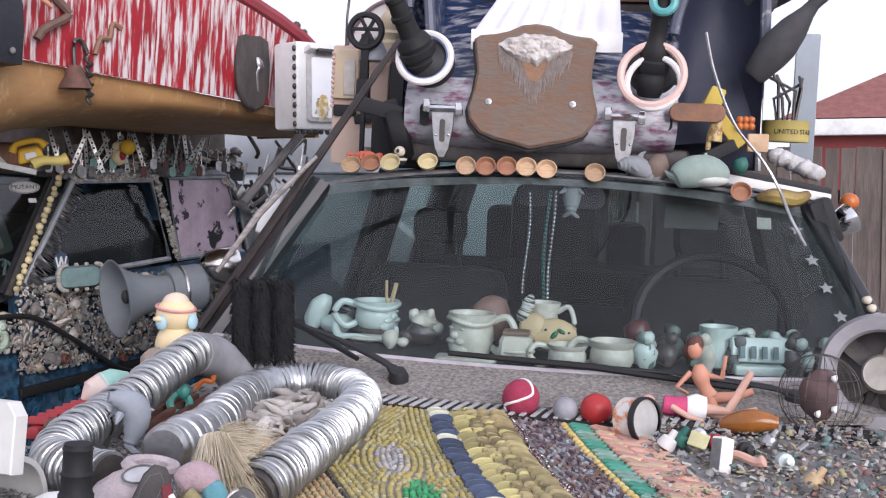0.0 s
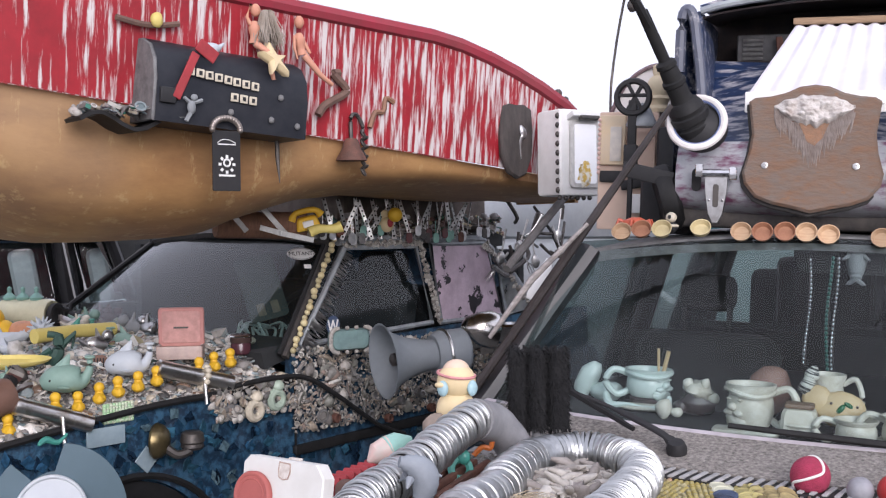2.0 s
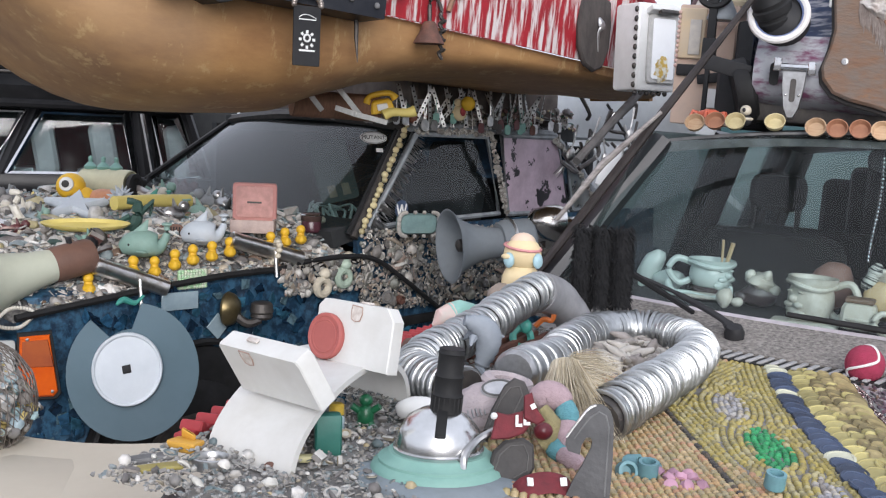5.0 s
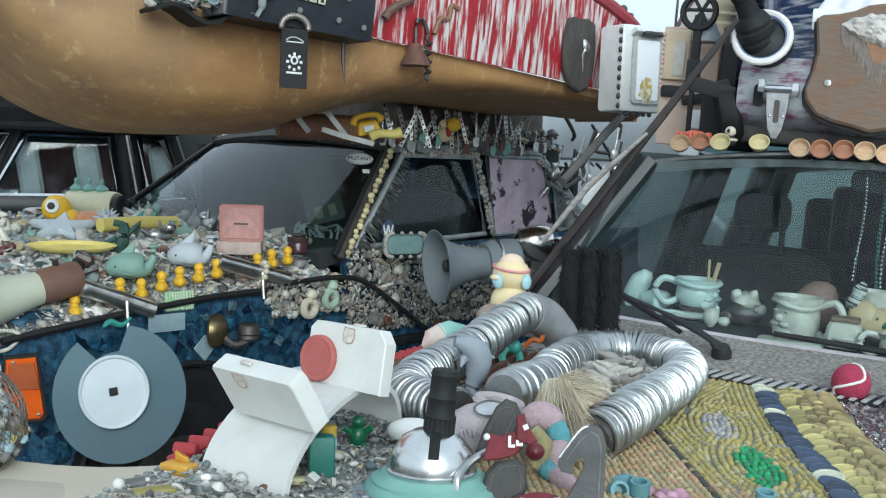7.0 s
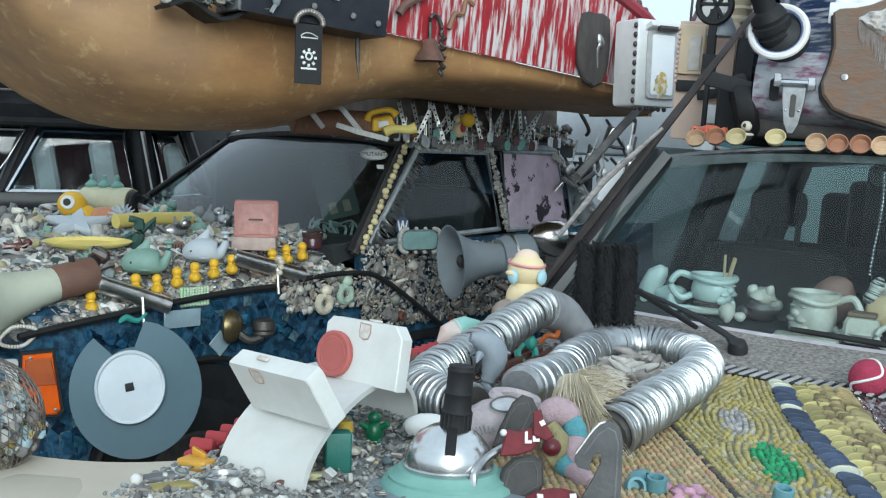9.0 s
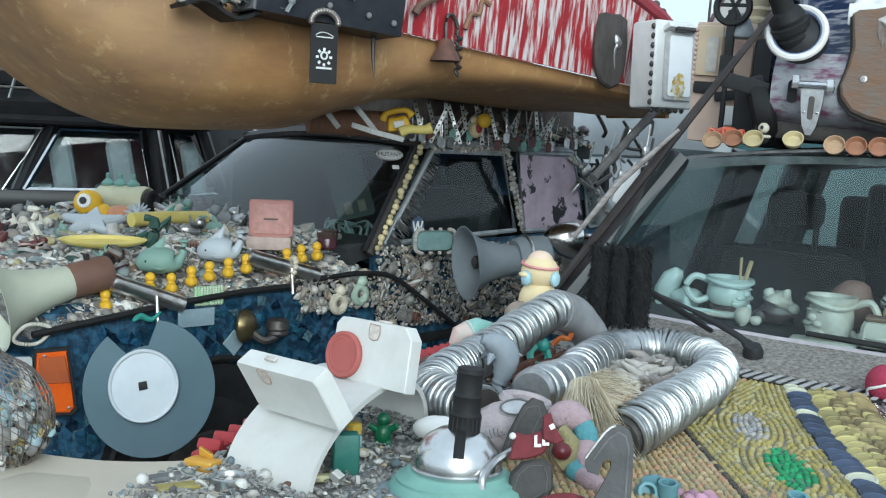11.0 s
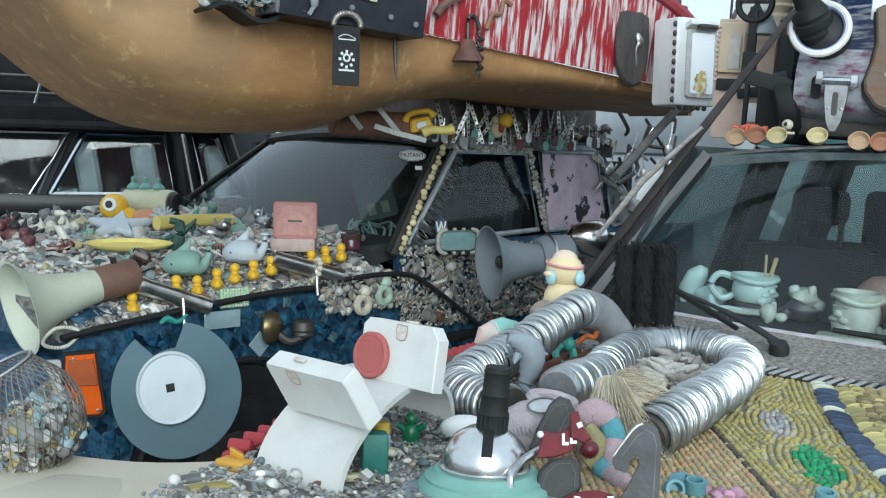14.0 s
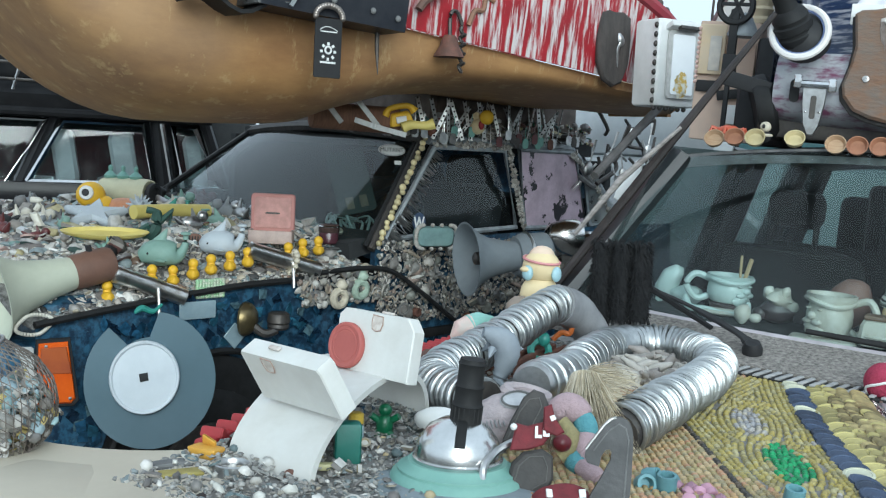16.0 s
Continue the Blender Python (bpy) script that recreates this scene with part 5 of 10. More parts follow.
for k in range(5):
    part("stitch", Shape().box(0.0015, 0.012, 0.0015, T(-0.045 + 0.005 * k, -0.034, 0.004 + 0.001 * k) @ R(40, 0, 0)), cuff, S1)
for i, (m2, pts, line) in enumerate((
        (facing(0.092, 1.292, 1.087, 74, -8), [(-42, 50), (-30, 10), (-8, -38), (10, -54), (30, -48), (40, -28), (38, -6), (22, 22), (10, 48)], [(-30, 40), (-12, -10), (4, -34), (22, -38), (28, -22), (16, 6), (8, 34)]),
        (facing(0.090, 1.205, 1.058, 78, 4), [(-40, 44), (-30, 0), (-10, -20), (24, -26), (42, -14), (44, 26), (34, 46), (8, 54), (-20, 52)], [(-28, 38), (-18, 4), (0, -12), (24, -14), (32, 4), (30, 30), (6, 44)]))):
    S2 = thing("sandal", "worn dark grey sandal with wide maroon straps", "sandal", m2, "sandals")
    sl = part("sole", Shape().plate(flat(pts, 0.00061), 0.013, bev=0.003), sole, S2)
    part("raised_line", Shape().tube([(x, y, 0.0135) for x, y in flat(line, 0.00061)], 0.0009, 5), sole_line, sl)
    if i == 0:
        continue
    part("strap", Shape().plate(flat([(-37, -22), (-26, -70), (-6, -66), (28, -76), (44, -62), (22, -34), (-4, -24)], 0.00061), 0.006, T(0, 0, 0.018) @ R(-6, 0, 0), bev=0.002), maroon, S2, "wide maroon woven strap")
    part("cross_strap", Shape().plate(flat([(20, -100), (34, -106), (40, -84), (58, -58), (44, -50), (20, -60)], 0.00061), 0.005, T(0, 0, 0.021), bev=0.002), maroon, S2, "maroon cross strap")
    for x, y, ln in ((6, -56, 20), (20, -58, 18)):
        part("label_bar", Shape().plate(flat([(x, y - ln / 2), (x + 5, y - ln / 2 - 1), (x + 5, y + ln / 2 - 5), (x + 12, y + ln / 2 - 6), (x + 12, y + ln / 2), (x, y + ln / 2)], 0.00061), 0.0012, T(0, 0, 0.0245) @ R(-3, 0, 0)), white_paint, S2, "white woven mark")
    part("label_bar", Shape().plate(flat([(30, -84), (38, -88), (42, -80), (34, -76)], 0.00061), 0.0012, T(0, 0, 0.0262)), white_paint, S2, "white woven mark")
    part("bead", Shape().blob(0.004, 0.004, 0.005, T(*flat([(-32, -64)], 0.00061)[0], 0.024), 8), white_paint, S2)
S2 = thing("sandal", "worn dark grey sandal with wide maroon straps", "sandal", facing(0.122, 1.175, 1.012, 52, 8), "sandals")
part("sole", Shape().plate(flat([(-52, 34), (-40, -14), (-6, -30), (34, -22), (54, 10), (46, 38), (0, 46)], 0.00061), 0.012, bev=0.003), sole, S2)
part("strap", Shape().tube(smooth_path([(-0.032, 0.002, 0.004), (-0.02, 0.008, 0.024), (0.006, 0.012, 0.03), (0.03, 0.01, 0.02), (0.038, 0.006, 0.004)], 5), 0.014, 10, flat=0.16, up=(0, 0.3, 1)), maroon, S2, "wide maroon woven strap")
for x in (-0.014, 0.022):
    part("label_bar", Shape().box(0.007, 0.009, 0.0016, T(x, 0.012, 0.0305) @ R(0, 8 - x * 900, 0)), white_paint, S2, "white woven mark")
plush_cols = (mat("plush_pink", (0.42, 0.31, 0.33), (0.34, 0.25, 0.27), 0.95, scale=90, bump=0.5), mat("plush_teal", (0.13, 0.32, 0.36), (0.1, 0.26, 0.3), 0.95, scale=90, bump=0.5), mat("plush_ochre", (0.3, 0.26, 0.13), (0.24, 0.21, 0.11), 0.95, scale=90, bump=0.5), mat("berry_red", (0.13, 0.012, 0.02), (0.1, 0.01, 0.016), 0.35))
PL = thing("plush_worm", "curled plush toy in pink, teal and ochre sections", "toy", T(0.137, 1.31, 1.066) @ Matrix.Scale(0.86, 4))
arc = [(-0.012, 0.02, 0.022), (0.006, 0.02, 0.033), (0.022, 0.012, 0.026), (0.031, 0.002, 0.01), (0.031, -0.008, -0.006), (0.026, -0.02, -0.02), (0.014, -0.026, -0.03), (0.03, -0.05, -0.036), (0.045, -0.07, -0.042)]
path = smooth_path(arc, 6)
for i, (a, b, c, r0) in enumerate(((0, 14, 0, 0.021), (13, 22, 1, 0.0165), (21, 32, 0, 0.018), (31, 40, 1, 0.014), (39, 48, 0, 0.014))):
    n2 = b - a
    part("segment", Shape().tube(path[a:b + 1], [r0 * (0.72 + 0.28 * math.sin(math.pi * k / n2) ** 0.5) for k in range(n2 + 1)], 12), plush_cols[c], PL)
part("belly", Shape().tube(smooth_path([(-0.004, -0.004, 0.018), (0.008, -0.014, 0.004), (0.004, -0.022, -0.016), (-0.006, -0.024, -0.026)], 4), [0.010] * 4 + [0.013] * 5 + [0.011] * 4, 12), plush_cols[2], PL, "ochre belly")
part("nose", Shape().blob(0.013, 0.011, 0.012, T(-0.004, -0.034, -0.004), 12), plush_cols[3], PL, "dark red nose")
E1 = thing("hook_plate", "dark grey hooked metal plate standing on edge", "bracket", facing(0.172, 1.165, 1.081, 84, -6))
hook = [(-41, -11), (-20, -43), (-11, -56), (-2, -65), (7, -69), (16, -70), (25, -66), (32, -59), (36, -48), (38, -33), (39, 24), (37, 90), (-38, 90), (-27, 63), (-12, 35), (2, 3), (3, -8), (-1, -14), (-8, -12), (-14, -1), (-17, 17), (-37, 12), (-42, 2)]
gm = mat("gunmetal", (0.075, 0.075, 0.078), (0.05, 0.05, 0.052), 0.45, 0.4, scale=20, bump=0.2)
part("plate", Shape().plate(flat(hook, 0.00061), 0.008), gm, E1, smooth=False)
part("worn_edge", Shape().tube([(x, y, 0.008) for x, y in flat(hook[0:5], 0.00061)], 0.0016, 6), steel, E1, "bright worn edge")
part("raised_line", Shape().tube([(x, y, 0.0082) for x, y in flat([(28, 85), (30, -32), (24, -52), (12, -58), (-4, -46), (-28, -10)], 0.00061)], 0.001, 5), dull_gray, E1)
tealcap = mat("teal_tube", (0.13, 0.27, 0.3), (0.1, 0.2, 0.23), 0.5, scale=30, rnd=0.3)
tube_cap = Shape().lathe([(0.011, 0), (0.012, 0.003), (0.0115, 0.018), (0.008, 0.018), (0.007, 0.006), (0.001, 0.006)], seg=14)
for i, (x, y, r1, r2) in enumerate(((0.225, 1.262, 70, 10), (0.25, 1.25, 10, 0), (0.262, 1.28, 80, -30), (0.232, 1.29, 75, 60), (0.385, 1.225, 12, 20))):
    single("tube_cap", "small teal tube cap glued among the beads", "cap", tube_cap, tealcap, T(x, y, 1.024) @ R(r1, 0, r2), "teal tube caps")
pinkbead = mat("pink_beads", (0.45, 0.25, 0.33), (0.36, 0.2, 0.27), 0.5, rnd=0.3)
for i in range(9):
    single("pink_bead", "dusty pink barrel bead in the mosaic", "bead", Shape().lathe([(0.004, 0), (0.008, 0.002), (0.0085, 0.009), (0.004, 0.012)], seg=10), pinkbead, T(0.27 + 0.016 * (i % 3), 1.225 + 0.02 * (i // 3), 1.019) @ R(60, 0, 40 * i), "pink beads")

# small things in the crust
single("preserving_ring", "zinc jar ring lying in the grit", "lid", Shape().lathe([(0.02, 0), (0.021, 0.002), (0.021, 0.012), (0.019, 0.013), (0.0175, 0.011), (0.017, 0.004), (0.001, 0.003)], seg=28), steel, T(-0.227, 1.182, 1.034))
yel = mat("yellow_plastic", (0.6, 0.33, 0.04), (0.5, 0.27, 0.04), 0.4, scale=20, dirt=0.2)
E1 = thing("toy_tipper", "orange-yellow plastic toy tub", "toy", T(-0.268, 1.24, 1.034) @ R(0, 0, -25) @ Matrix.Scale(0.8, 4))
part("tub", Shape().box(0.04, 0.025, 0.016, bev=0.003, taper=1.2), yel, E1)
part("flap", Shape().box(0.024, 0.005, 0.018, T(-0.004, 0.012, 0.012) @ R(25, 20, 0), bev=0.002), yel, E1)
single("comb", "olive plastic comb half sunk in the grit", "comb", Shape().box(0.045, 0.02, 0.005, bev=0.002), mat("olive_plastic", (0.33, 0.28, 0.08), rough=0.5), T(-0.275, 1.155, 1.038) @ R(0, 0, 30))
single("comb", "grey oval plastic tag in the grit", "tag", Shape().plate(rounded(0.05, 0.018, 0.008), 0.006, bev=0.002), dull_gray, T(-0.292, 1.185, 1.038) @ R(0, 0, 35))
dgreen = mat("bottle_green", (0.02, 0.13, 0.1), (0.015, 0.1, 0.08), 0.35, scale=20, dirt=0.2)
single("green_box", "dark green plastic box standing under the seat", "box", Shape().box(0.03, 0.022, 0.048, bev=0.003), dgreen, T(-0.112, 1.262, 1.03) @ R(0, 0, 12))
E1 = thing("toy_frog", "green plastic toy figure with raised arms", "toy", T(-0.078, 1.385, 1.03) @ Matrix.Scale(0.8, 4))
s = Shape().blob(0.014, 0.011, 0.018, T(0, 0, 0.02), 10).blob(0.011, 0.01, 0.01, T(0, 0, 0.044), 10)
for sd in (-1, 1):
    s.tube([(sd * 0.008, 0, 0.026), (sd * 0.022, -0.004, 0.036)], [0.006, 0.006], 6).tube([(sd * 0.006, 0, 0.01), (sd * 0.012, -0.006, 0.0)], [0.007, 0.007], 6)
part("body", s, mat("leaf_green", (0.012, 0.11, 0.045), (0.01, 0.08, 0.035), 0.35), E1)
E1 = thing("toy_brick_man", "yellow-headed block toy figure", "toy", T(-0.11, 1.34, 1.03) @ R(0, 0, 20))
part("torso", Shape().box(0.018, 0.012, 0.026, bev=0.002), mat("pale_blue_plastic", (0.3, 0.38, 0.42), rough=0.4), E1)
part("head", Shape().lathe([(0.007, 0), (0.0095, 0.002), (0.0095, 0.013), (0.007, 0.015)], T(0, 0, 0.026), seg=12), mat("toy_yellow", (0.6, 0.42, 0.06), rough=0.35), E1)
E1 = thing("drain_tray", "dark grey plastic tray half under the white seat", "tray", T(-0.04, 1.46, 1.026) @ R(0, 0, 58))
part("tray", Shape().plate(rounded(0.1, 0.062, 0.012), 0.008, bev=0.002), mat("slate_tray", (0.07, 0.08, 0.078), (0.05, 0.058, 0.056), 0.5, dirt=0.35), E1)
part("ridge", Shape().tube([(x * 0.92, y * 0.9, 0.009) for x, y in rounded(0.1, 0.062, 0.012) + [(0.05, 0.019)]], 0.0018, 5), MATS["slate_tray"], E1)
single("domino", "pale yellow plastic brick in the grit", "brick", Shape().box(0.028, 0.012, 0.008, bev=0.002), mat("pale_yellow", (0.58, 0.55, 0.3), rough=0.5), T(-0.128, 1.225, 1.032) @ R(0, 0, 10))

# balls by the cowl
felt = mat("pink_felt", (0.34, 0.035, 0.08), (0.26, 0.028, 0.06), 0.95, scale=90, bump=0.6)
BALL = thing("tennis_ball", "faded crimson tennis ball with white seams", "ball", T(0.722, 1.875, 1.043) @ R(10, 20, 0))
part("felt", Shape().blob(0.0325, 0.0325, 0.0325, seg=24), felt, BALL)
s = Shape().tube([(0.0325 * math.cos(a) * math.sqrt(max(0, 1 - (0.55 * math.sin(2 * a)) ** 2)), 0.0325 * 0.55 * math.sin(2 * a), 0.0325 * math.sin(a) * math.sqrt(max(0, 1 - (0.55 * math.sin(2 * a)) ** 2))) for a in [6.2832 * k / 48 for k in range(49)]], 0.0024, 6)
part("seam", s, white_paint, BALL, m=R(0, 0, 60))
single("rubber_ball", "small grey rubber ball by the grille", "ball", Shape().blob(0.0215, 0.0215, 0.0215, seg=18), mat("grey_rubber", (0.3, 0.3, 0.33), rough=0.6), T(0.783, 1.822, 1.03))
single("rubber_ball", "bright red rubber ball by the grille", "ball", Shape().blob(0.0275, 0.0275, 0.0275, seg=20), mat("red_rubber", (0.42, 0.025, 0.025), (0.34, 0.02, 0.02), 0.45), T(0.83, 1.80, 1.032))

# black furry legs
fur = mat("black_fur", (0.006, 0.006, 0.007), (0.012, 0.012, 0.013), 0.95, scale=60, bump=0.8)
for k in range(3):
    rg = random.Random(40 + k)
    BT = thing("furry_leg", "black fluffy toy leg standing on the cowl", "toy", T(0.272 + 0.036 * k, 2.13 - 0.012 * k, 1.06), "black furry legs")
    s = Shape().tube([(0, 0, 0.03), (0.001, 0, 0.08), (-0.001, 0, 0.15), (0, 0, 0.172)], [0.017, 0.017, 0.017, 0.008], 10)
    for i in range(800):
        a, z = rg.uniform(0, 6.28), rg.uniform(0.03, 0.18)
        s.tube([(0.014 * math.cos(a), 0.014 * math.sin(a), z), (rg.uniform(0.017, 0.026) * math.cos(a + 0.2), rg.uniform(0.017, 0.026) * math.sin(a + 0.2), z - 0.022 * rg.random())], [0.002, 0.0003], 3)
    part("fur", s, fur, BT)
    part("foot", Shape().blob(0.015, 0.02, 0.013, T(0, -0.006, 0.012), 8).tube([(0, 0, 0.01), (0, 0, 0.05)], 0.012, 8), mat("grey_felt", (0.2, 0.2, 0.2), rough=0.9), BT, "grey felt foot")


def wiper(m, label, a=0.30, b=0.52):
    e = thing("wiper", label, "wiper", m)
    part("arm", Shape().tube(smooth_path([(0, 0, 0), (-0.04, 0.01, 0.012), (-a * 0.6, 0.02, 0.022), (-a, 0.03, 0.02)], 5), [0.012] * 4 + [0.008] * 6 + [0.005] * 6, 8, flat=0.6), black_plastic, e)
    part("pivot", Shape().lathe([(0.018, -0.02), (0.019, 0.0), (0.014, 0.012), (0.001, 0.014)], seg=16), black_plastic, e)
    part("blade", Shape().tube([(-a + b * 0.5, -0.006, 0.012), (-a, 0.03, 0.018), (-a - b * 0.5, 0.05, 0.016)], [0.005, 0.007, 0.005], 6), black_rubber, e)
    return e


wiper(MA @ T(-0.30, -0.045, 1.045) @ R(20, 8, -24), "black wiper arm parked over the gravel cowl", 0.26, 0.34)
wiper(MA @ T(0.42, 0.03, 1.04) @ R(14, 1, 3), "black wiper arm lying along the windscreen base", 0.36, 0.56)

# ---- roof load of the art car ----
def A(u, v, h):
    return MA @ T(u, v, h)


swirl = blistered("blue_white_paint", (0.42, 0.41, 0.44), (0.025, 0.045, 0.11), 9, (1.4, 5.0, 6.0), 0.5, 0.64, rough=0.35)
pinkwhite = blistered("chipped_white_magenta", (0.15, 0.05, 0.1), (0.42, 0.43, 0.46), 22, (0.8, 1, 2.2), 0.47, 0.63, rough=0.3)
navy = mat("navy_paint", (0.008, 0.012, 0.03), (0.016, 0.02, 0.042), 0.5, scale=12, bump=0.2, dirt=0.12)
MINI = thing("toy_car_shell", "blue and white fibreglass toy car shell on the roof", "car shell", A(-0.10, 0.48, 1.45))
# nose: rounded apron, then a bonnet that climbs to the little cabin
s = Shape()
s.grid(lambda a, b: (-0.30 + 0.6 * a, 0.05 * (2 * a - 1) ** 2 + 0.03 * (b - 0.5) ** 2 * 4 - 0.03 + 1.4 * max(0, 0.32 - b) ** 2, 0.025 + 0.145 * b), 20, 14, thick=-0.02)
part("apron", s, pinkwhite, MINI, "chipped white and magenta nose panel")
s = Shape()
s.grid(lambda a, b: (-0.30 + 0.6 * a, 0.02 + 0.26 * b + 0.05 * (2 * a - 1) ** 2, 0.168 + 0.20 * b + 0.02 * math.sin(math.pi * a)), 18, 10, thick=0.015)
part("bonnet", s, swirl, MINI, "streaked blue and white bonnet")
for sd in (-1, 1):
    part("side_panel", Shape().grid(lambda a, b: (sd * (0.325 + 0.02 * b), 0.14 + 0.4 * a, 0.0 + 0.3 * b), 6, 6, thick=0.02 * sd), navy, MINI, "navy side panel")
    part("headlamp_bowl", Shape().lathe([(0.056, 0), (0.054, 0.02), (0.034, 0.04), (0.001, 0.05)], T(sd * 0.245, -0.035, 0.205) @ R(70, 0, 0), seg=24), black_plastic, MINI)
wing_r = [(0.29, 0.25), (0.293, 0.317), (0.315, 0.40), (0.341, 0.456), (0.375, 0.49), (0.411, 0.506), (0.44, 0.50), (0.462, 0.475), (0.477, 0.44), (0.485, 0.40), (0.49, 0.27), (0.491, 0.07), (0.30, 0.05)]
wing_l = [(-0.25, 0.2), (-0.262, 0.33), (-0.272, 0.4), (-0.282, 0.46), (-0.295, 0.482), (-0.308, 0.46), (-0.31, 0.34), (-0.32, 0.05), (-0.25, 0.05)]
rim_paint = blistered("worn_rim_paint", (0.52, 0.5, 0.5), (0.1, 0.11, 0.15), 34, (1, 1, 1), 0.56, 0.74, rough=0.5)
for pts, n3, y0, y1 in ((wing_r, 11, 0.06, 0.3), (wing_l, 7, 0.03, 0.36)):
    # hollow moulded wing: a crowned shell with a bowed face set back inside a worn rim
    paint = swirl if n3 == 7 else navy
    s = Shape()
    s.loft([[(x, y0, z) for x, z in pts], [(x * 1.01, (y0 + y1) / 2, z * 1.02) for x, z in pts], [(x, y1, z) for x, z in pts]], caps=False)
    part("wing", s, paint, MINI, "moulded wing with a raised rim")
    cx = sum(x for x, z in pts) / len(pts)
    cz = sum(z for x, z in pts) / len(pts)
    rings = [[(cx + (x - cx) * k, y0 + 0.012 + 0.07 * (1 - k * k), cz + (z - cz) * k) for x, z in pts] for k in (1.0, 0.85, 0.65, 0.4, 0.1, 0.002)]
    part("wing_face", Shape().loft(rings, caps=False), paint, MINI)
    part("wing_rim", Shape().tube(smooth_path([(x, y0, z) for x, z in pts[:n3]], 4), 0.012, 8), rim_paint, MINI, "chipped white rim moulding")
black_cabin = mat("cabin_black", (0.012, 0.012, 0.014), (0.04, 0.028, 0.026), 0.75, scale=14, bump=0.3, mixpos=(0.45, 0.7))
part("scuttle", Shape().grid(lambda a, b: (-0.3 + 0.6 * a, 0.29 + 0.06 * b, 0.36 + 0.05 * b - 0.03 * a * b), 16, 4, thick=0.015), swirl, MINI, "streaked blue scuttle panel")
part("dashboard", Shape().box(0.66, 0.1, 0.1, T(0.02, 0.41, 0.31), bev=0.01), black_cabin, MINI)
part("cabin_back", Shape().box(0.74, 0.04, 0.53, T(0.055, 0.58, 0.04), bev=0.01), black_cabin, MINI)
part("cabin_roof", Shape().grid(lambda a, b: (-0.3 + 0.72 * a, 0.262 + 0.34 * b, 0.522 + 0.038 * math.sin(math.pi * a) ** 0.7 + 0.03 * b), 18, 6, thick=-0.012), swirl, MINI)
part("cabin_lining", Shape().grid(lambda a, b: (-0.3 + 0.72 * a, 0.275 + 0.31 * b, 0.506 + 0.036 * math.sin(math.pi * a) ** 0.7 + 0.03 * b), 18, 6, thick=0.004), black_cabin, MINI)
part("cabin_lip", Shape().tube([(-0.3 + 0.72 * k / 18, 0.255, 0.518 + 0.038 * math.sin(math.pi * k / 18) ** 0.7) for k in range(19)], 0.009, 8), pale_metal, MINI, "pale metal lip over the cabin")
for x in (-0.305, 0.425):
    part("cabin_side", Shape().box(0.016, 0.34, 0.24, T(x, 0.43, 0.28), bev=0.005), swirl, MINI)
for x in (-0.06, 0.1):
    part("lip_clip", Shape().box(0.022, 0.012, 0.018, T(x, 0.244, 0.546), bev=0.003), dull_gray, MINI)
part("vent_box", Shape().box(0.13, 0.05, 0.075, T(-0.165, 0.45, 0.41), bev=0.005), mat("vent_grey", (0.09, 0.09, 0.095), (0.05, 0.05, 0.052), 0.7, scale=25, bump=0.3), MINI)
for k in range(5):
    part("vent_slat", Shape().box(0.05, 0.006, 0.006, T(-0.19, 0.423, 0.42 + 0.012 * k) @ R(24, 0, 0)), dull_gray, MINI)
for k, c in enumerate((rust, navy, dull_gray, rust, maroon)):
    part("dash_switch", Shape().box(0.016, 0.02, 0.05 - 0.006 * (k % 3), T(-0.12 + 0.02 * k, 0.415, 0.425) @ R(0, 3 * k - 6, 0), bev=0.003), c, MINI)
part("dash_tray", Shape().box(0.2, 0.07, 0.014, T(0.2, 0.385, 0.408), bev=0.004), mat("tray_brown", (0.13, 0.07, 0.05), (0.08, 0.05, 0.04), 0.7, scale=20), MINI)
for k in range(4):
    part("gauge", Shape().lathe([(0.016, 0), (0.018, 0.004), (0.014, 0.008), (0.001, 0.007)], T(0.1 + 0.055 * k, 0.398, 0.45 + 0.012 * (k % 2)) @ R(90, 0, 0), seg=12), dull_gray if k % 2 else rust, MINI)
part("gauge_panel", Shape().box(0.26, 0.02, 0.08, T(0.19, 0.412, 0.45), bev=0.006), black_cabin, MINI)
part("slot", Shape().plate(rounded(0.02, 0.05, 0.009), 0.004, T(-0.255, -0.024, 0.095) @ R(90, 0, 0)), black_rubber, MINI)
part("slot", Shape().plate(rounded(0.02, 0.03, 0.009), 0.004, T(0.285, 0.0, 0.095) @ R(90, 0, 0)), black_rubber, MINI)
part("base_block", Shape().box(0.68, 0.4, 0.05, T(0, 0.25, -0.01), bev=0.01), dark_metal, MINI)

# corrugated awning
corr = mat("white_corrugated", (0.74, 0.73, 0.76), (0.62, 0.6, 0.66), 0.45, scale=5, dirt=0.15)
AWN = thing("corrugated_panel", "white corrugated plastic panel sloping over the nose", "panel", A(-0.09, 0.47, 1.70))
part("sheet", Shape().grid(lambda a, b: (-0.162 + 0.325 * a + (0.075 - 0.09 * a) * b, 0.27 * b, 0.036 + 0.19 * b + 0.004 * math.sin(a * 44)), 56, 8, thick=0.004), corr, AWN)
part("end_cap", Shape().box(0.335, 0.012, 0.045, T(0, -0.006, -0.006), bev=0.002), white_paint, AWN)
part("wood_edge", Shape().box(0.24, 0.02, 0.016, T(0.028, 0.27, 0.228), bev=0.003), mat("raw_wood", (0.3, 0.2, 0.12), rough=0.8, stretch=(1, 8, 8)), AWN)
part("bolt", Shape().lathe([(0.006, 0), (0.005, 0.004), (0.001, 0.005)], T(0.112, -0.013, 0.014) @ R(90, 0, 0), seg=8), steel, AWN)

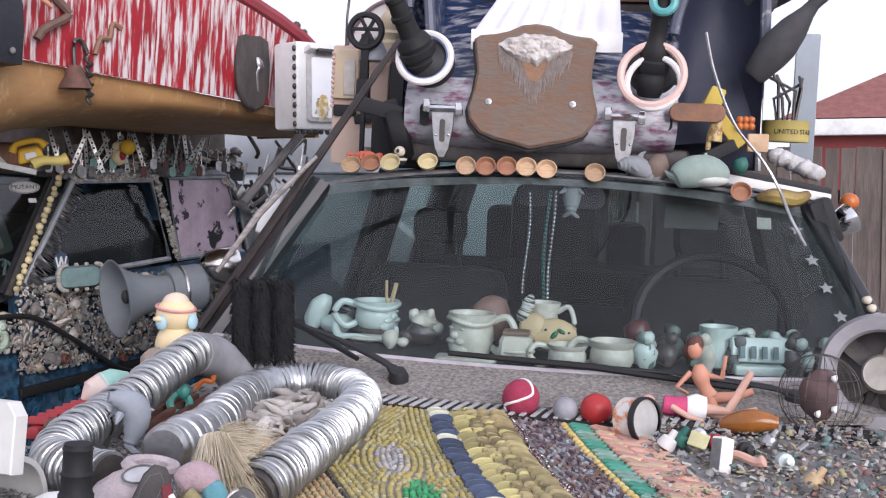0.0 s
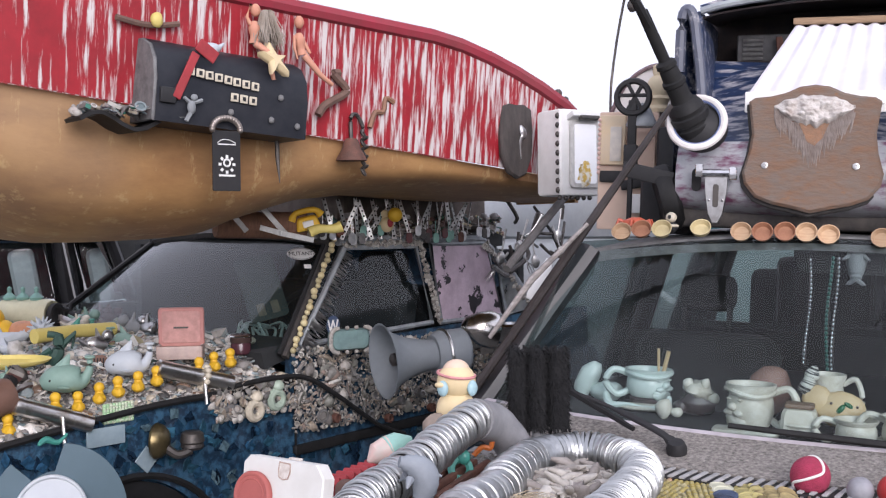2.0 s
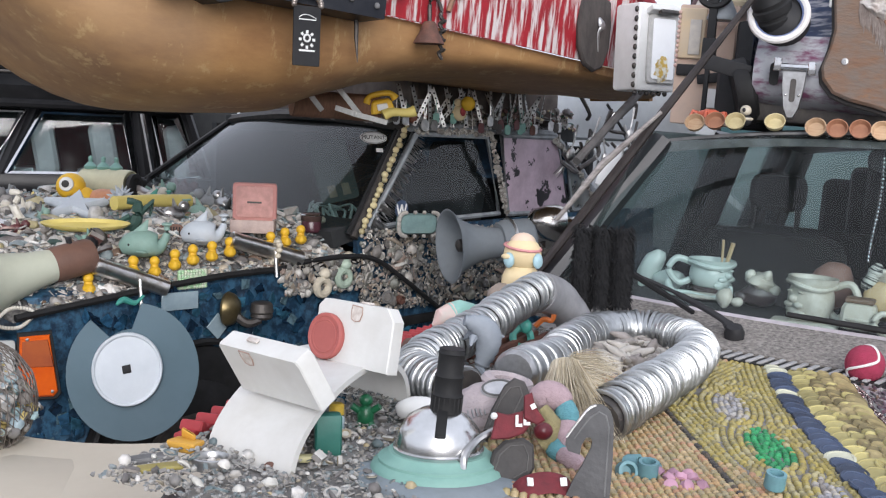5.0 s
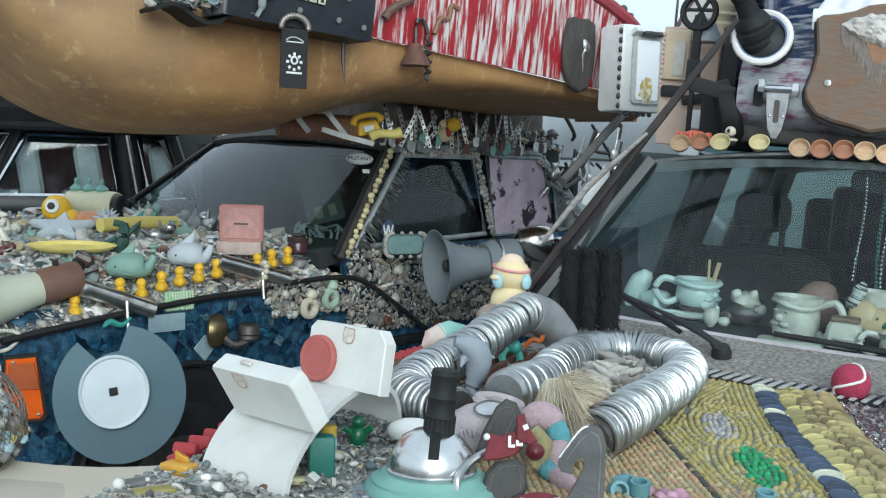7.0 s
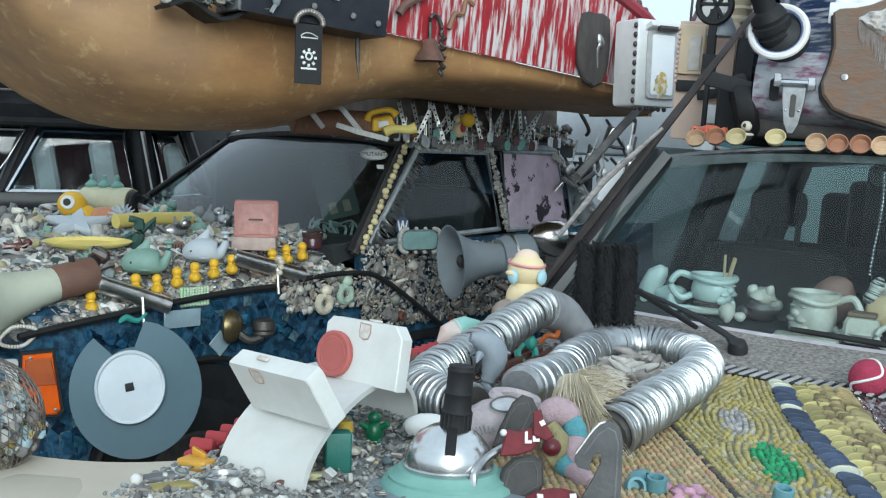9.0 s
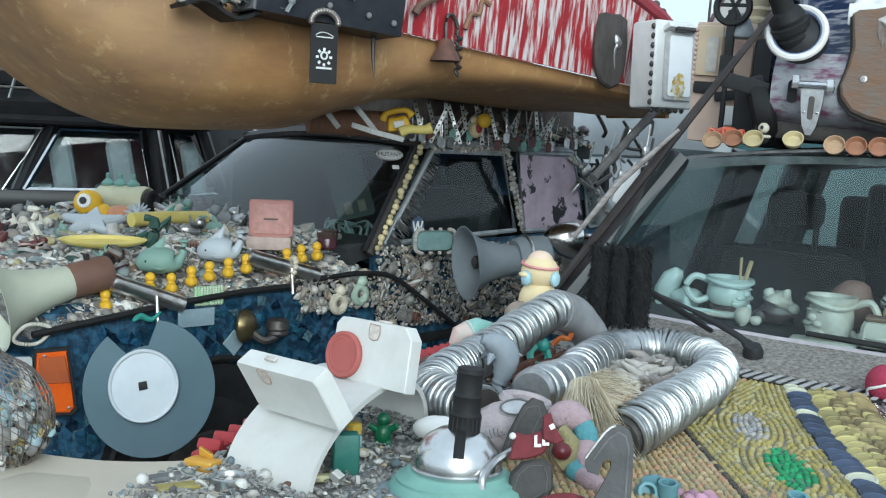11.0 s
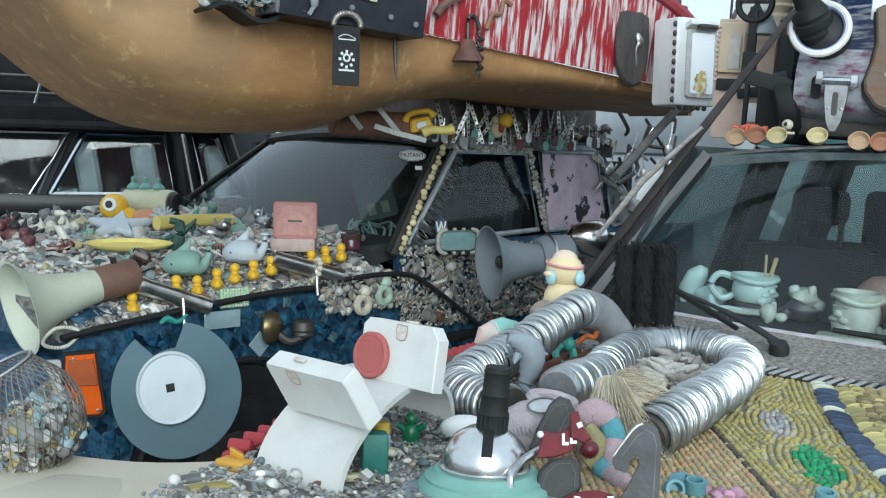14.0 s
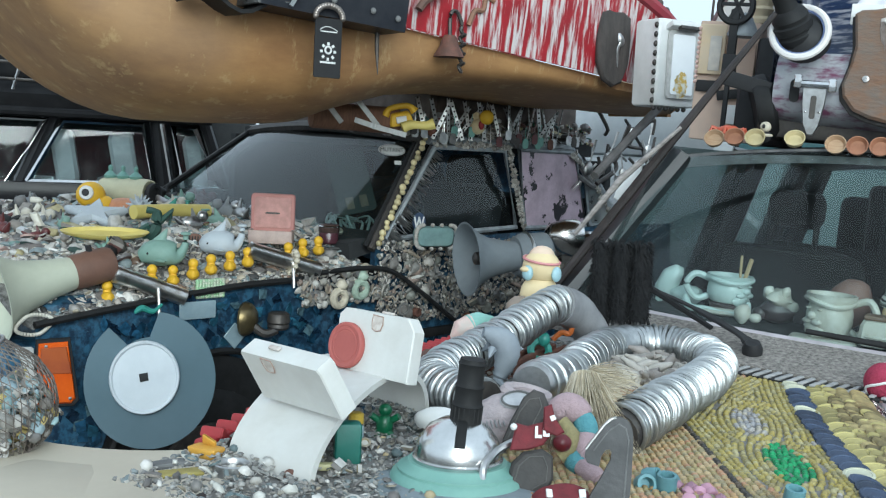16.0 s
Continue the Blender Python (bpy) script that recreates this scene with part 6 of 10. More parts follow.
# wooden trophy shield with a bark beard
shield_wood = mat("shield_wood", (0.18, 0.098, 0.058), (0.15, 0.12, 0.1), 0.85, scale=34, bump=0.9, bscale=80, dirt=0.35, mixpos=(0.35, 0.7), stretch=(0.6, 1.4, 1), fleck=((0.22, 0.11, 0.055), 60, 0.58, (0.6, 1.4, 1)))
SH = thing("trophy_plaque", "brown wooden shield plaque with a bleached bark face", "plaque", A(-0.112, 0.448, 1.605) @ R(84, 0, 1))
half = [(0, 0.146), (0.03, 0.142), (0.06, 0.128), (0.09, 0.121), (0.122, 0.118), (0.135, 0.109), (0.132, 0.085), (0.126, 0.04), (0.131, 0), (0.143, -0.045), (0.138, -0.07), (0.115, -0.098), (0.08, -0.112), (0.04, -0.12), (0, -0.13)]
out = half + [(-x, y) for x, y in reversed(half[1:-1])]
part("board", Shape().plate(out, 0.02, bev=0.006), shield_wood, SH)
part("backing", Shape().plate([(x * 1.02, y * 1.02) for x, y in out], 0.012, T(-0.004, -0.005, -0.012), bev=0.003), sole, SH)
bone = mat("bleached_bark", (0.56, 0.53, 0.5), (0.34, 0.29, 0.26), 0.85, scale=45, bump=0.8, mixpos=(0.3, 0.55))


def bark_relief(a, b):
    """A flake of bark, craggy across and ragged at its lower edge."""
    x = -0.082 + 0.164 * a
    q = min(1, abs(x) / 0.082)
    top = 0.122 - 0.022 * q ** 2 + 0.006 * noise.noise((x * 60, 3, 1))
    low = 0.052 + 0.042 * q ** 1.5 + 0.01 * noise.noise((x * 75, 9, 4))
    y = top + (low - top) * b
    edge = min(1, 6 * min(a, 1 - a, b, 1 - b) + 0.05)
    crag = 0.5 + 0.5 * noise.noise((x * 42, y * 42, 2)) + 0.4 * abs(noise.noise((x * 95, y * 95, 7)))
    return x, y, 0.018 + edge ** 0.6 * (0.008 + 0.02 * crag * (1 - 0.4 * q))


part("bark", Shape().grid(bark_relief, 56, 30, thick=-0.003), bone, SH, "craggy bleached bark")
s = Shape()
for i in range(420):
    rgb = random.Random(170 + i)
    x = rgb.uniform(-0.082, 0.082)
    q = abs(x) / 0.082
    y0 = 0.03 + 0.055 * q + rgb.uniform(-0.012, 0.02) - 0.03 * max(0, 0.5 - q)
    ln = rgb.uniform(0.02, 0.05) * (1 - 0.3 * q)
    s.tube([(x, y0, 0.0205), (x * 0.97, y0 - ln * 0.5, 0.0215), (x * 0.93, y0 - ln, 0.0195)], [0.0018, 0.0018, 0.0006], 4)
part("beard", s, mat("grey_fibre", (0.27, 0.235, 0.215), (0.19, 0.15, 0.13), 0.9, scale=60), SH, "grey fibrous beard")
part("bare_patch", Shape().plate([(-0.03, 0.062), (-0.012, 0.02), (0.004, 0.012), (0.02, 0.03), (0.032, 0.062)], 0.004, T(0, 0, 0.019), bev=0.001), mat("orange_heartwood", (0.28, 0.15, 0.085), (0.19, 0.12, 0.08), 0.85, scale=50, bump=0.5), SH, "orange bare wood under the bark")
for x in (-0.096, 0.088):
    part("screw", Shape().lathe([(0.0075, 0), (0.007, 0.003), (0.003, 0.0035), (0.002, 0.002), (0.001, 0.002)], T(x, -0.03, 0.02), seg=14), steel, SH)


def latch(m, label):
    e = thing("toggle_latch", label, "latch", m, "chrome latches")
    out = [(-0.025, 0), (0.025, 0), (0.024, -0.035), (0.016, -0.085), (0.006, -0.105), (-0.006, -0.105), (-0.016, -0.085), (-0.024, -0.035)]
    part("tongue", Shape().plate(out, 0.008, R(90, 0, 0), bev=0.002), steel, e)
    part("bar", Shape().tube([(-0.035, -0.012, 0.004), (0.035, -0.012, 0.004)], 0.008, 8), chrome, e)
    part("ear", Shape().box(0.016, 0.02, 0.03, T(0.036, -0.01, -0.012), bev=0.003), chrome, e)
    part("ear", Shape().box(0.016, 0.02, 0.03, T(-0.036, -0.01, -0.006), bev=0.003), chrome, e)
    part("slot", Shape().plate(rounded(0.012, 0.05, 0.005), 0.002, T(0, -0.009, -0.045) @ R(90, 0, 0)), dark_metal, e)
    for x in (-0.014, 0.014):
        part("rivet", Shape().blob(0.003, 0.003, 0.003, T(x, -0.01, -0.055), 6), chrome, e)


latch(A(-0.308, 0.43, 1.555), "chrome toggle latch on the toy car's nose")
latch(A(0.09, 0.428, 1.55), "chrome toggle latch below the ringed hose")


def barrel(a, b, ring_tilt, label, colours, size):
    """Dark gun-like hose in a ringed lamp opening."""
    e = thing("hose_gun", label, "hose", Matrix())
    a, b = MA @ Vector(a), MA @ Vector(b)
    L = (b - a).length
    m = aim(a, b)
    prof = [(0.03, 0), (0.036, 0.03), (0.04, 0.06), (0.041, 0.1), (0.038, 0.11), (0.038, 0.13), (0.042, 0.14), (0.043, 0.19), (0.039, 0.2), (0.039, 0.22), (0.04, 0.23), (0.033, 0.28), (0.025, 0.3), (0.023, 0.34), (0.023, 0.42), (0.026, 0.43), (0.026, 0.46), (0.022, 0.47), (0.02, 0.56), (0.023, 0.57), (0.022, 0.6), (0.013, 0.62), (0.012, 1.0)]
    prof = [(r2 * size, z2 * L) for r2, z2 in prof]
    part("barrel", Shape().lathe(prof, m, seg=20), black_rubber, e)
    for i, (R0, r, off, c) in enumerate(colours):
        part("ring", Shape().ring(R0, r, MA @ T(*off) @ R(*ring_tilt), 32, 8), c, e)
    return e


ringw = mat("ring_white", (0.72, 0.7, 0.68), (0.6, 0.57, 0.55), 0.4, scale=10, dirt=0.2)
ringp = mat("ring_peach", (0.68, 0.47, 0.41), (0.6, 0.42, 0.37), 0.4, scale=10, dirt=0.15)
ringb = mat("ring_blue", (0.14, 0.18, 0.32), (0.1, 0.13, 0.25), 0.4)
ringt = mat("ring_teal", (0.1, 0.36, 0.36), (0.08, 0.3, 0.3), 0.4)
barrel((-0.352, 0.44, 1.64), (-0.456, 0.29, 1.89), (72, 0, 0), "black hose barrel in a blue and white ringed opening", [(0.058, 0.008, (-0.352, 0.41, 1.668), ringw), (0.051, 0.0035, (-0.352, 0.409, 1.668), ringb)], 1.0)
part("rod", Shape().tube([MA @ Vector((-0.44, 0.31, 1.855)), MA @ Vector((-0.51, 0.17, 2.0))], 0.01, 8), black_rubber, None)
bpy.data.objects["rod"].parent = bpy.data.objects["hose_gun"]
barrel((0.138, 0.42, 1.60), (0.172, 0.33, 1.98), (78, 0, -8), "black hose barrel hung with peach and white rings", [(0.066, 0.0085, (0.142, 0.375, 1.642), ringp), (0.056, 0.007, (0.146, 0.372, 1.625), ringw), (0.022, 0.009, (0.158, 0.36, 1.792), ringt)], 0.8)

# little turned bowls along the windscreen header
bowl_wood = mat("pale_wood", (0.48, 0.34, 0.21), (0.38, 0.24, 0.14), 0.7, scale=30, rnd=0.25, stretch=(1, 6, 1))
red_bowl = mat("reddish_wood", (0.33, 0.16, 0.09), (0.25, 0.11, 0.06), 0.7, scale=30, rnd=0.2)
olive_bowl = mat("olive_wood", (0.46, 0.39, 0.22), (0.36, 0.3, 0.16), 0.7, scale=30, rnd=0.2)
bowl_sh = Shape().lathe([(0.012, 0), (0.019, 0.006), (0.0225, 0.018), (0.0205, 0.018), (0.016, 0.008), (0.001, 0.006)], seg=20)
for k, (u, h, tl) in enumerate(((-0.509, 1.405, 55), (-0.464, 1.412, 55), (-0.419, 1.414, 55), (-0.334, 1.418, 50), (-0.248, 1.415, 62), (-0.204, 1.416, 62), (-0.158, 1.418, 62), (-0.115, 1.418, 62), (-0.071, 1.415, 62), (0.033, 1.411, 60), (0.342, 1.385, 64))):
    ob = single("wooden_bowl", "small turned pale wooden bowl glued to the header", "bowl", bowl_sh, (bowl_wood, bowl_wood, red_bowl, bowl_wood, olive_bowl, red_bowl)[(k * 5 + k // 3) % 6], A(u, 0.402 + 0.02 * (u / 0.5) ** 2, h + 0.012) @ R(tl, 0, 0), "bowls on the header")
E1 = thing("toy_panda", "tiny black and white panda figure on the roof edge", "toy", A(-0.401, 0.43, 1.428))
part("body", Shape().blob(0.013, 0.012, 0.013, T(0, 0, 0.011), 10), black_plastic, E1)
part("head", Shape().blob(0.0125, 0.012, 0.012, T(-0.002, -0.002, 0.032), 10), mat("ivory", (0.62, 0.56, 0.44), rough=0.5), E1)
part("belt", Shape().ring(0.0128, 0.003, T(0, 0, 0.014), 14, 5), MATS["ivory"], E1)
part("eye", Shape().blob(0.004, 0.003, 0.005, T(-0.004, -0.0125, 0.033), 6), black_plastic, E1)
E1 = thing("toy_crab", "orange-red plastic toy crab", "toy", A(-0.49, 0.47, 1.43))
crab_red = mat("crab_red", (0.5, 0.1, 0.05), (0.4, 0.08, 0.04), 0.45)
part("shell", Shape().blob(0.028, 0.02, 0.014, T(0, 0, 0.014), 12, 0.3), crab_red, E1)
for k in range(6):
    a = radians(-160 + 64 * k)
    part("leg", Shape().tube([(0.02 * math.cos(a), 0.014 * math.sin(a), 0.015), (0.04 * math.cos(a), 0.024 * math.sin(a), 0.022), (0.044 * math.cos(a), 0.03 * math.sin(a), 0.008)], 0.004, 5), crab_red, E1)
single("black_case", "black box strapped on the roof", "case", Shape().box(0.16, 0.1, 0.12, bev=0.012), black_plastic, A(-0.43, 0.66, 1.44))
single("rubber_donut", "black rubber tyre lying against the shell", "tyre", Shape().lathe([(0.02, 0), (0.05, 0.004), (0.072, 0.0), (0.078, 0.01), (0.078, 0.035), (0.07, 0.045), (0.03, 0.04)], R(0, 74, 15), seg=28), black_rubber, A(-0.455, 0.55, 1.5))

# sea creatures at the roof's front corner
sharkskin = mat("shark_grey", (0.25, 0.27, 0.28), (0.18, 0.19, 0.2), 0.6, scale=14, dirt=0.3)
dolphin("toy_shark", "small grey rubber shark hanging over the header", A(-0.015, 0.40, 1.375) @ R(0, 75, 90), sharkskin, 0.75, 0.2)
dolphin("toy_shark", "grey rubber shark by the latch", A(0.12, 0.415, 1.42) @ R(-15, 8, 20), sharkskin, 0.8, 0.2)
green_whale = mat("sage_vinyl", (0.27, 0.34, 0.3), (0.2, 0.26, 0.23), 0.5, scale=12, dirt=0.25)
E1 = thing("toy_whale", "sage green toy whale with a pale belly", "toy", A(0.262, 0.40, 1.41) @ R(0, 0, 12) @ Matrix.Scale(0.8, 4))
s = Shape()
s.tube(smooth_path([(-0.075, 0, 0.02), (-0.045, 0, 0.035), (0, 0, 0.044), (0.04, 0, 0.036), (0.066, 0, 0.026)], 5), [0.01 + 0.034 * math.sin(math.pi * min(1, (i + 3) / 23)) ** 0.7 for i in range(21)], 14)
s.tube([(-0.07, 0, 0.022), (-0.09, 0.012, 0.03), (-0.1, 0.02, 0.04)], [0.01, 0.008, 0.002], 6).tube([(0.0, 0, 0.075), (0.004, 0, 0.092)], [0.012, 0.002], 6)
part("back", s, green_whale, E1)
part("belly", Shape().blob(0.058, 0.034, 0.018, T(0.01, -0.008, 0.02), 14), mat("pale_belly", (0.5, 0.52, 0.48), rough=0.5), E1, "pale belly")
s = Shape().blob(0.026, 0.022, 0.03, T(0, 0, 0.022), 10, 0.3)
single("clay_bear", "brown clay lump like a small bear", "figure", s, mat("dull_brown", (0.2, 0.14, 0.11), (0.15, 0.11, 0.09), 0.8), A(0.168, 0.435, 1.425))
# corner heap behind the whale
pin = mat("charcoal_pin", (0.035, 0.035, 0.038), (0.05, 0.05, 0.052), 0.65, scale=20, bump=0.2, dirt=0.3)
single("bowling_pin", "charcoal-painted bowling pin leaning outwards", "bowling pin", Shape().lathe([(0.03, 0), (0.042, 0.01), (0.058, 0.07), (0.062, 0.105), (0.05, 0.16), (0.028, 0.21), (0.022, 0.235), (0.03, 0.27), (0.031, 0.285), (0.022, 0.305), (0.001, 0.313)], seg=32), pin, MA @ aim((0.365, 0.52, 1.655), (0.52, 0.5, 1.865)) @ Matrix.Diagonal((0.64, 0.64, 0.84, 1)))
single("black_float", "round black float on the shell's rear", "float", Shape().blob(0.042, 0.042, 0.042, seg=18), pin, A(0.38, 0.62, 1.84))
single("fabric_tube", "dark fabric tube rising from the roof load", "tube", Shape().tube([(0, 0, 0), (0.1, 0, 0.06), (0.22, -0.01, 0.14)], [0.025, 0.028, 0.03], 12), black_rubber, A(0.4, 0.64, 1.84))
BD = thing("navy_board", "navy painted board standing on the roof", "board", A(0.375, 0.72, 1.45))
part("panel", Shape().box(0.2, 0.03, 0.36, T(-0.06, 0, 0), bev=0.01), navy, BD)
part("edge_strip", Shape().tube([(0.035, -0.018, 0.0), (0.03, -0.018, 0.17)], 0.008, 8), steel, BD)
part("rag", Shape().blob(0.03, 0.025, 0.035, T(-0.075, -0.02, 0.34), 8, 0.5), dull_gray, BD)
brass_rust = mat("rust_bar", (0.27, 0.13, 0.07), (0.17, 0.1, 0.07), 0.7, scale=20, bump=0.3)
single("rusty_bracket", "rusty flat bracket sticking out beside the rings", "bracket", Shape().plate(rounded(0.12, 0.04, 0.018), 0.014, R(90, 0, 0), bev=0.003), brass_rust, A(0.245, 0.46, 1.57))
yelp = mat("toy_track_yellow", (0.52, 0.38, 0.05), (0.42, 0.3, 0.05), 0.45, scale=15, dirt=0.25)
E1 = thing("toy_track", "yellow plastic toy chute with a square hopper", "toy", A(0.35, 0.49, 1.5))
part("chute", Shape().box(0.028, 0.022, 0.13, T(-0.005, 0, 0.0) @ R(0, -38, 0), bev=0.004), yelp, E1)
part("hopper", Shape().box(0.04, 0.035, 0.05, T(-0.075, 0, 0.08) @ R(0, 20, 0), bev=0.004, taper=0.8), yelp, E1)
part("tub", Shape().box(0.045, 0.035, 0.04, T(0.03, 0, -0.01), bev=0.004), MATS["pale_wood"], E1)
BER = thing("berry_sprig", "bunch of orange plastic berries", "toy", A(0.345, 0.47, 1.545))
for k in range(6):
    part("berry", Shape().blob(0.0085, 0.008, 0.0085, T(0.012 * (k % 3) - 0.006, 0.004 * (k // 3), 0.014 * (k // 3)), 8), MATS["orange_plastic"], BER)
s = Shape().tube([(0, 0, 0), (0.005, 0, 0.05)], [0.018, 0.012], 8).blob(0.012, 0.012, 0.02, T(0.002, -0.004, 0.06), 8, 0.2).tube([(-0.008, 0, 0.02), (-0.012, -0.004, -0.02)], 0.006, 6)
single("toy_giraffe", "yellow and brown spotted toy giraffe", "toy", s, mat("giraffe", (0.5, 0.38, 0.16), (0.26, 0.15, 0.06), 0.6, scale=60, mixpos=(0.45, 0.5)), A(0.285, 0.47, 1.51))
single("black_cassette", "black plastic case with a pale stripe, tilted", "case", Shape().box(0.075, 0.03, 0.028, bev=0.004), black_plastic, A(0.305, 0.465, 1.475) @ R(0, -28, 0))
single("green_gem", "dark green plastic toy", "toy", Shape().blob(0.018, 0.016, 0.018, seg=8, lump=0.3), dgreen, A(0.345, 0.455, 1.46))
TIN = thing("old_tin", "yellow lettered tin of odds and ends", "tin", A(0.475, 0.75, 1.522) @ R(0, 0, 24))
part("can", Shape().lathe([(0.055, 0), (0.056, 0.003), (0.055, 0.006), (0.055, 0.045), (0.057, 0.05), (0.05, 0.05), (0.05, 0.012), (0.001, 0.012)], seg=28), mat("tin_yellow", (0.45, 0.36, 0.09), (0.36, 0.28, 0.08), 0.5, scale=14, dirt=0.3), TIN)
fc = bpy.data.curves.new("tin_text", "FONT")
fc.body, fc.size, fc.extrude, fc.align_x = "UNITED STATES", 0.016, 0.0004, "CENTER"
fo = bpy.data.objects.new("tin_text_src", fc)
scene.collection.objects.link(fo)
bpy.context.view_layer.update()
tm = bpy.data.meshes.new_from_object(fo.evaluated_get(bpy.context.evaluated_depsgraph_get()))
bpy.data.objects.remove(fo)
for vtx in tm.vertices:
    a, z, dp = vtx.co.x / 0.0555, vtx.co.y, vtx.co.z
    vtx.co = ((0.0553 + dp) * math.sin(a), -(0.0553 + dp) * math.cos(a), 0.018 + z)
tm.materials.append(black_plastic)
tx = new("lettering", tm)
tx.parent = TIN
for k in range(7):
    rgt = random.Random(k)
    part("odd_piece", Shape().tube([(0.02 * math.cos(k), 0.02 * math.sin(k), 0.03), (0.035 * math.cos(k), 0.02 * math.sin(k), 0.09 + 0.05 * rgt.random()), (0.05 * math.cos(k * 2), 0.02, 0.11 + 0.06 * rgt.random())], 0.004, 5), dark_metal, TIN)
grubby = mat("grubby_plush", (0.56, 0.55, 0.54), (0.4, 0.39, 0.38), 0.95, scale=50, bump=0.6)
PLU = thing("white_plush", "grubby white plush toy slumped on the roof", "toy", A(0.47, 0.6, 1.45))
for k, nm in enumerate(("head", "ear", "body", "arm", "body", "leg", "leg", "foot")):
    rgt = random.Random(50 + k)
    part(nm, Shape().blob(0.022, 0.02, 0.018, T(-0.03 + 0.012 * k, rgt.uniform(-0.01, 0.01), 0.035 - 0.005 * k), 12, 0.4, k), grubby, PLU)
single("grey_sheet", "pale blue-grey metal sheet behind the roof load", "sheet", Shape().box(0.06, 0.01, 0.36, bev=0.003), mat("pale_sheet", (0.3, 0.34, 0.38), (0.24, 0.27, 0.3), 0.5, scale=6), A(0.555, 1.0, 1.45))
SHF = thing("roof_board", "dark roof board edged with white along the corner", "board", A(0.41, 0.52, 1.40) @ R(0, 9, 0))
part("plank", Shape().box(0.26, 0.16, 0.02, T(0, 0.05, 0.02), bev=0.004), black_plastic, SHF)
part("white_strip", Shape().box(0.26, 0.012, 0.02, T(0, -0.035, 0.006), bev=0.003), white_paint, SHF)
s = Shape().tube(smooth_path([(-0.05, 0, 0), (-0.02, -0.01, 0.01), (0.03, 0, 0.012), (0.055, 0.0, 0.03)], 4), [0.006 + 0.012 * math.sin(math.pi * i / 12) for i in range(13)], 8)
single("toy_lizard", "brown and yellow rubber lizard on the roof corner", "toy", s, mat("lizard", (0.35, 0.26, 0.06), (0.1, 0.05, 0.03), 0.6, scale=12), A(0.43, 0.43, 1.385) @ R(0, 8, 0))
single("orange_lens", "round orange lamp by the mirror", "lamp", Shape().blob(0.024, 0.022, 0.022, seg=12), MATS["orange_plastic"], A(0.64, 0.78, 1.385))
s = Shape().lathe([(0.01, 0), (0.03, 0.02), (0.036, 0.045), (0.033, 0.046), (0.02, 0.02), (0.001, 0.014)], R(0, 60, 20), seg=20)
single("chrome_spot", "small chrome spot lamp at the roof corner", "lamp", s, chrome, A(0.575, 0.6, 1.33))
single("black_box_mirror", "black box fixed outside the screen pillar", "box", Shape().box(0.05, 0.06, 0.1, bev=0.008), black_plastic, A(0.545, 0.46, 1.30) @ R(0, -22, 0))
# whip aerial and black pole
single("whip_aerial", "long thin bent metal aerial wire", "aerial", Shape().tube(smooth_path([MA @ Vector(p) for p in ((0.249, 0.38, 1.734), (0.271, 0.38, 1.65), (0.318, 0.38, 1.545), (0.38, 0.38, 1.471), (0.416, 0.37, 1.413), (0.44, 0.35, 1.355), (0.47, 0.33, 1.30))], 8), 0.0032, 6), steel, Matrix())
POLE = thing("black_pole", "long black wooden pole leaning along the screen pillar", "pole", Matrix())
P0, P1 = MA @ Vector((-0.40, 0.36, 1.70)), MA @ Vector((-0.80, 0.27, 1.06))
part("shaft", Shape().tube([P0, P0.lerp(P1, 0.3), P0.lerp(P1, 0.55), P1], [0.006, 0.009, 0.0105, 0.010], 8), mat("black_wood", (0.018, 0.014, 0.014), (0.035, 0.028, 0.027), 0.6, scale=20), POLE)
part("bark_strip", Shape().tube([P0.lerp(P1, 0.42) + Vector((0.0, -0.02, 0.01)), P0.lerp(P1, 0.62) + Vector((-0.035, -0.02, 0.015)), P0.lerp(P1, 0.8) + Vector((-0.05, -0.02, 0.0))], [0.008, 0.016, 0.01], 8, flat=0.5), mat("driftwood", (0.36, 0.33, 0.31), (0.2, 0.18, 0.17), 0.9, scale=20, stretch=(1, 1, 5)), POLE)
s = Shape().box(0.12, 0.012, 0.035, R(0, 12, 0), bev=0.003)
single("black_bracket", "black strip bracket on the pole", "bracket", s, black_plastic, A(-0.475, 0.5, 1.54))
single("skate_shape", "white paddle-shaped blade on the pole", "paddle", Shape().plate([(-0.02, -0.05), (0.012, -0.052), (0.02, -0.02), (0.017, 0.03), (0.012, 0.05), (-0.002, 0.05), (-0.012, 0.02), (-0.022, -0.02)], 0.012, R(90, 16, 0), bev=0.003), white_paint, A(-0.675, 0.36, 1.312))

# ---- dashboard mugs behind the windscreen ----
ceramic = mat("mug_ceramic", (0.7, 0.69, 0.63), (0.5, 0.47, 0.4), 0.25, scale=26, bump=0.35, bscale=45, dirt=0.45, mixpos=(0.45, 0.75), fleck=((0.2, 0.14, 0.1), 38, 0.66, (1, 1, 1)))
mint = mat("mint_ceramic", (0.56, 0.63, 0.6), (0.48, 0.56, 0.53), 0.3, scale=14)
tan = mat("cookie_tan", (0.52, 0.39, 0.22), (0.44, 0.32, 0.18), 0.5, scale=20)
dark_cer = mat("dark_ceramic", (0.08, 0.06, 0.06), (0.05, 0.04, 0.04), 0.35, scale=20)


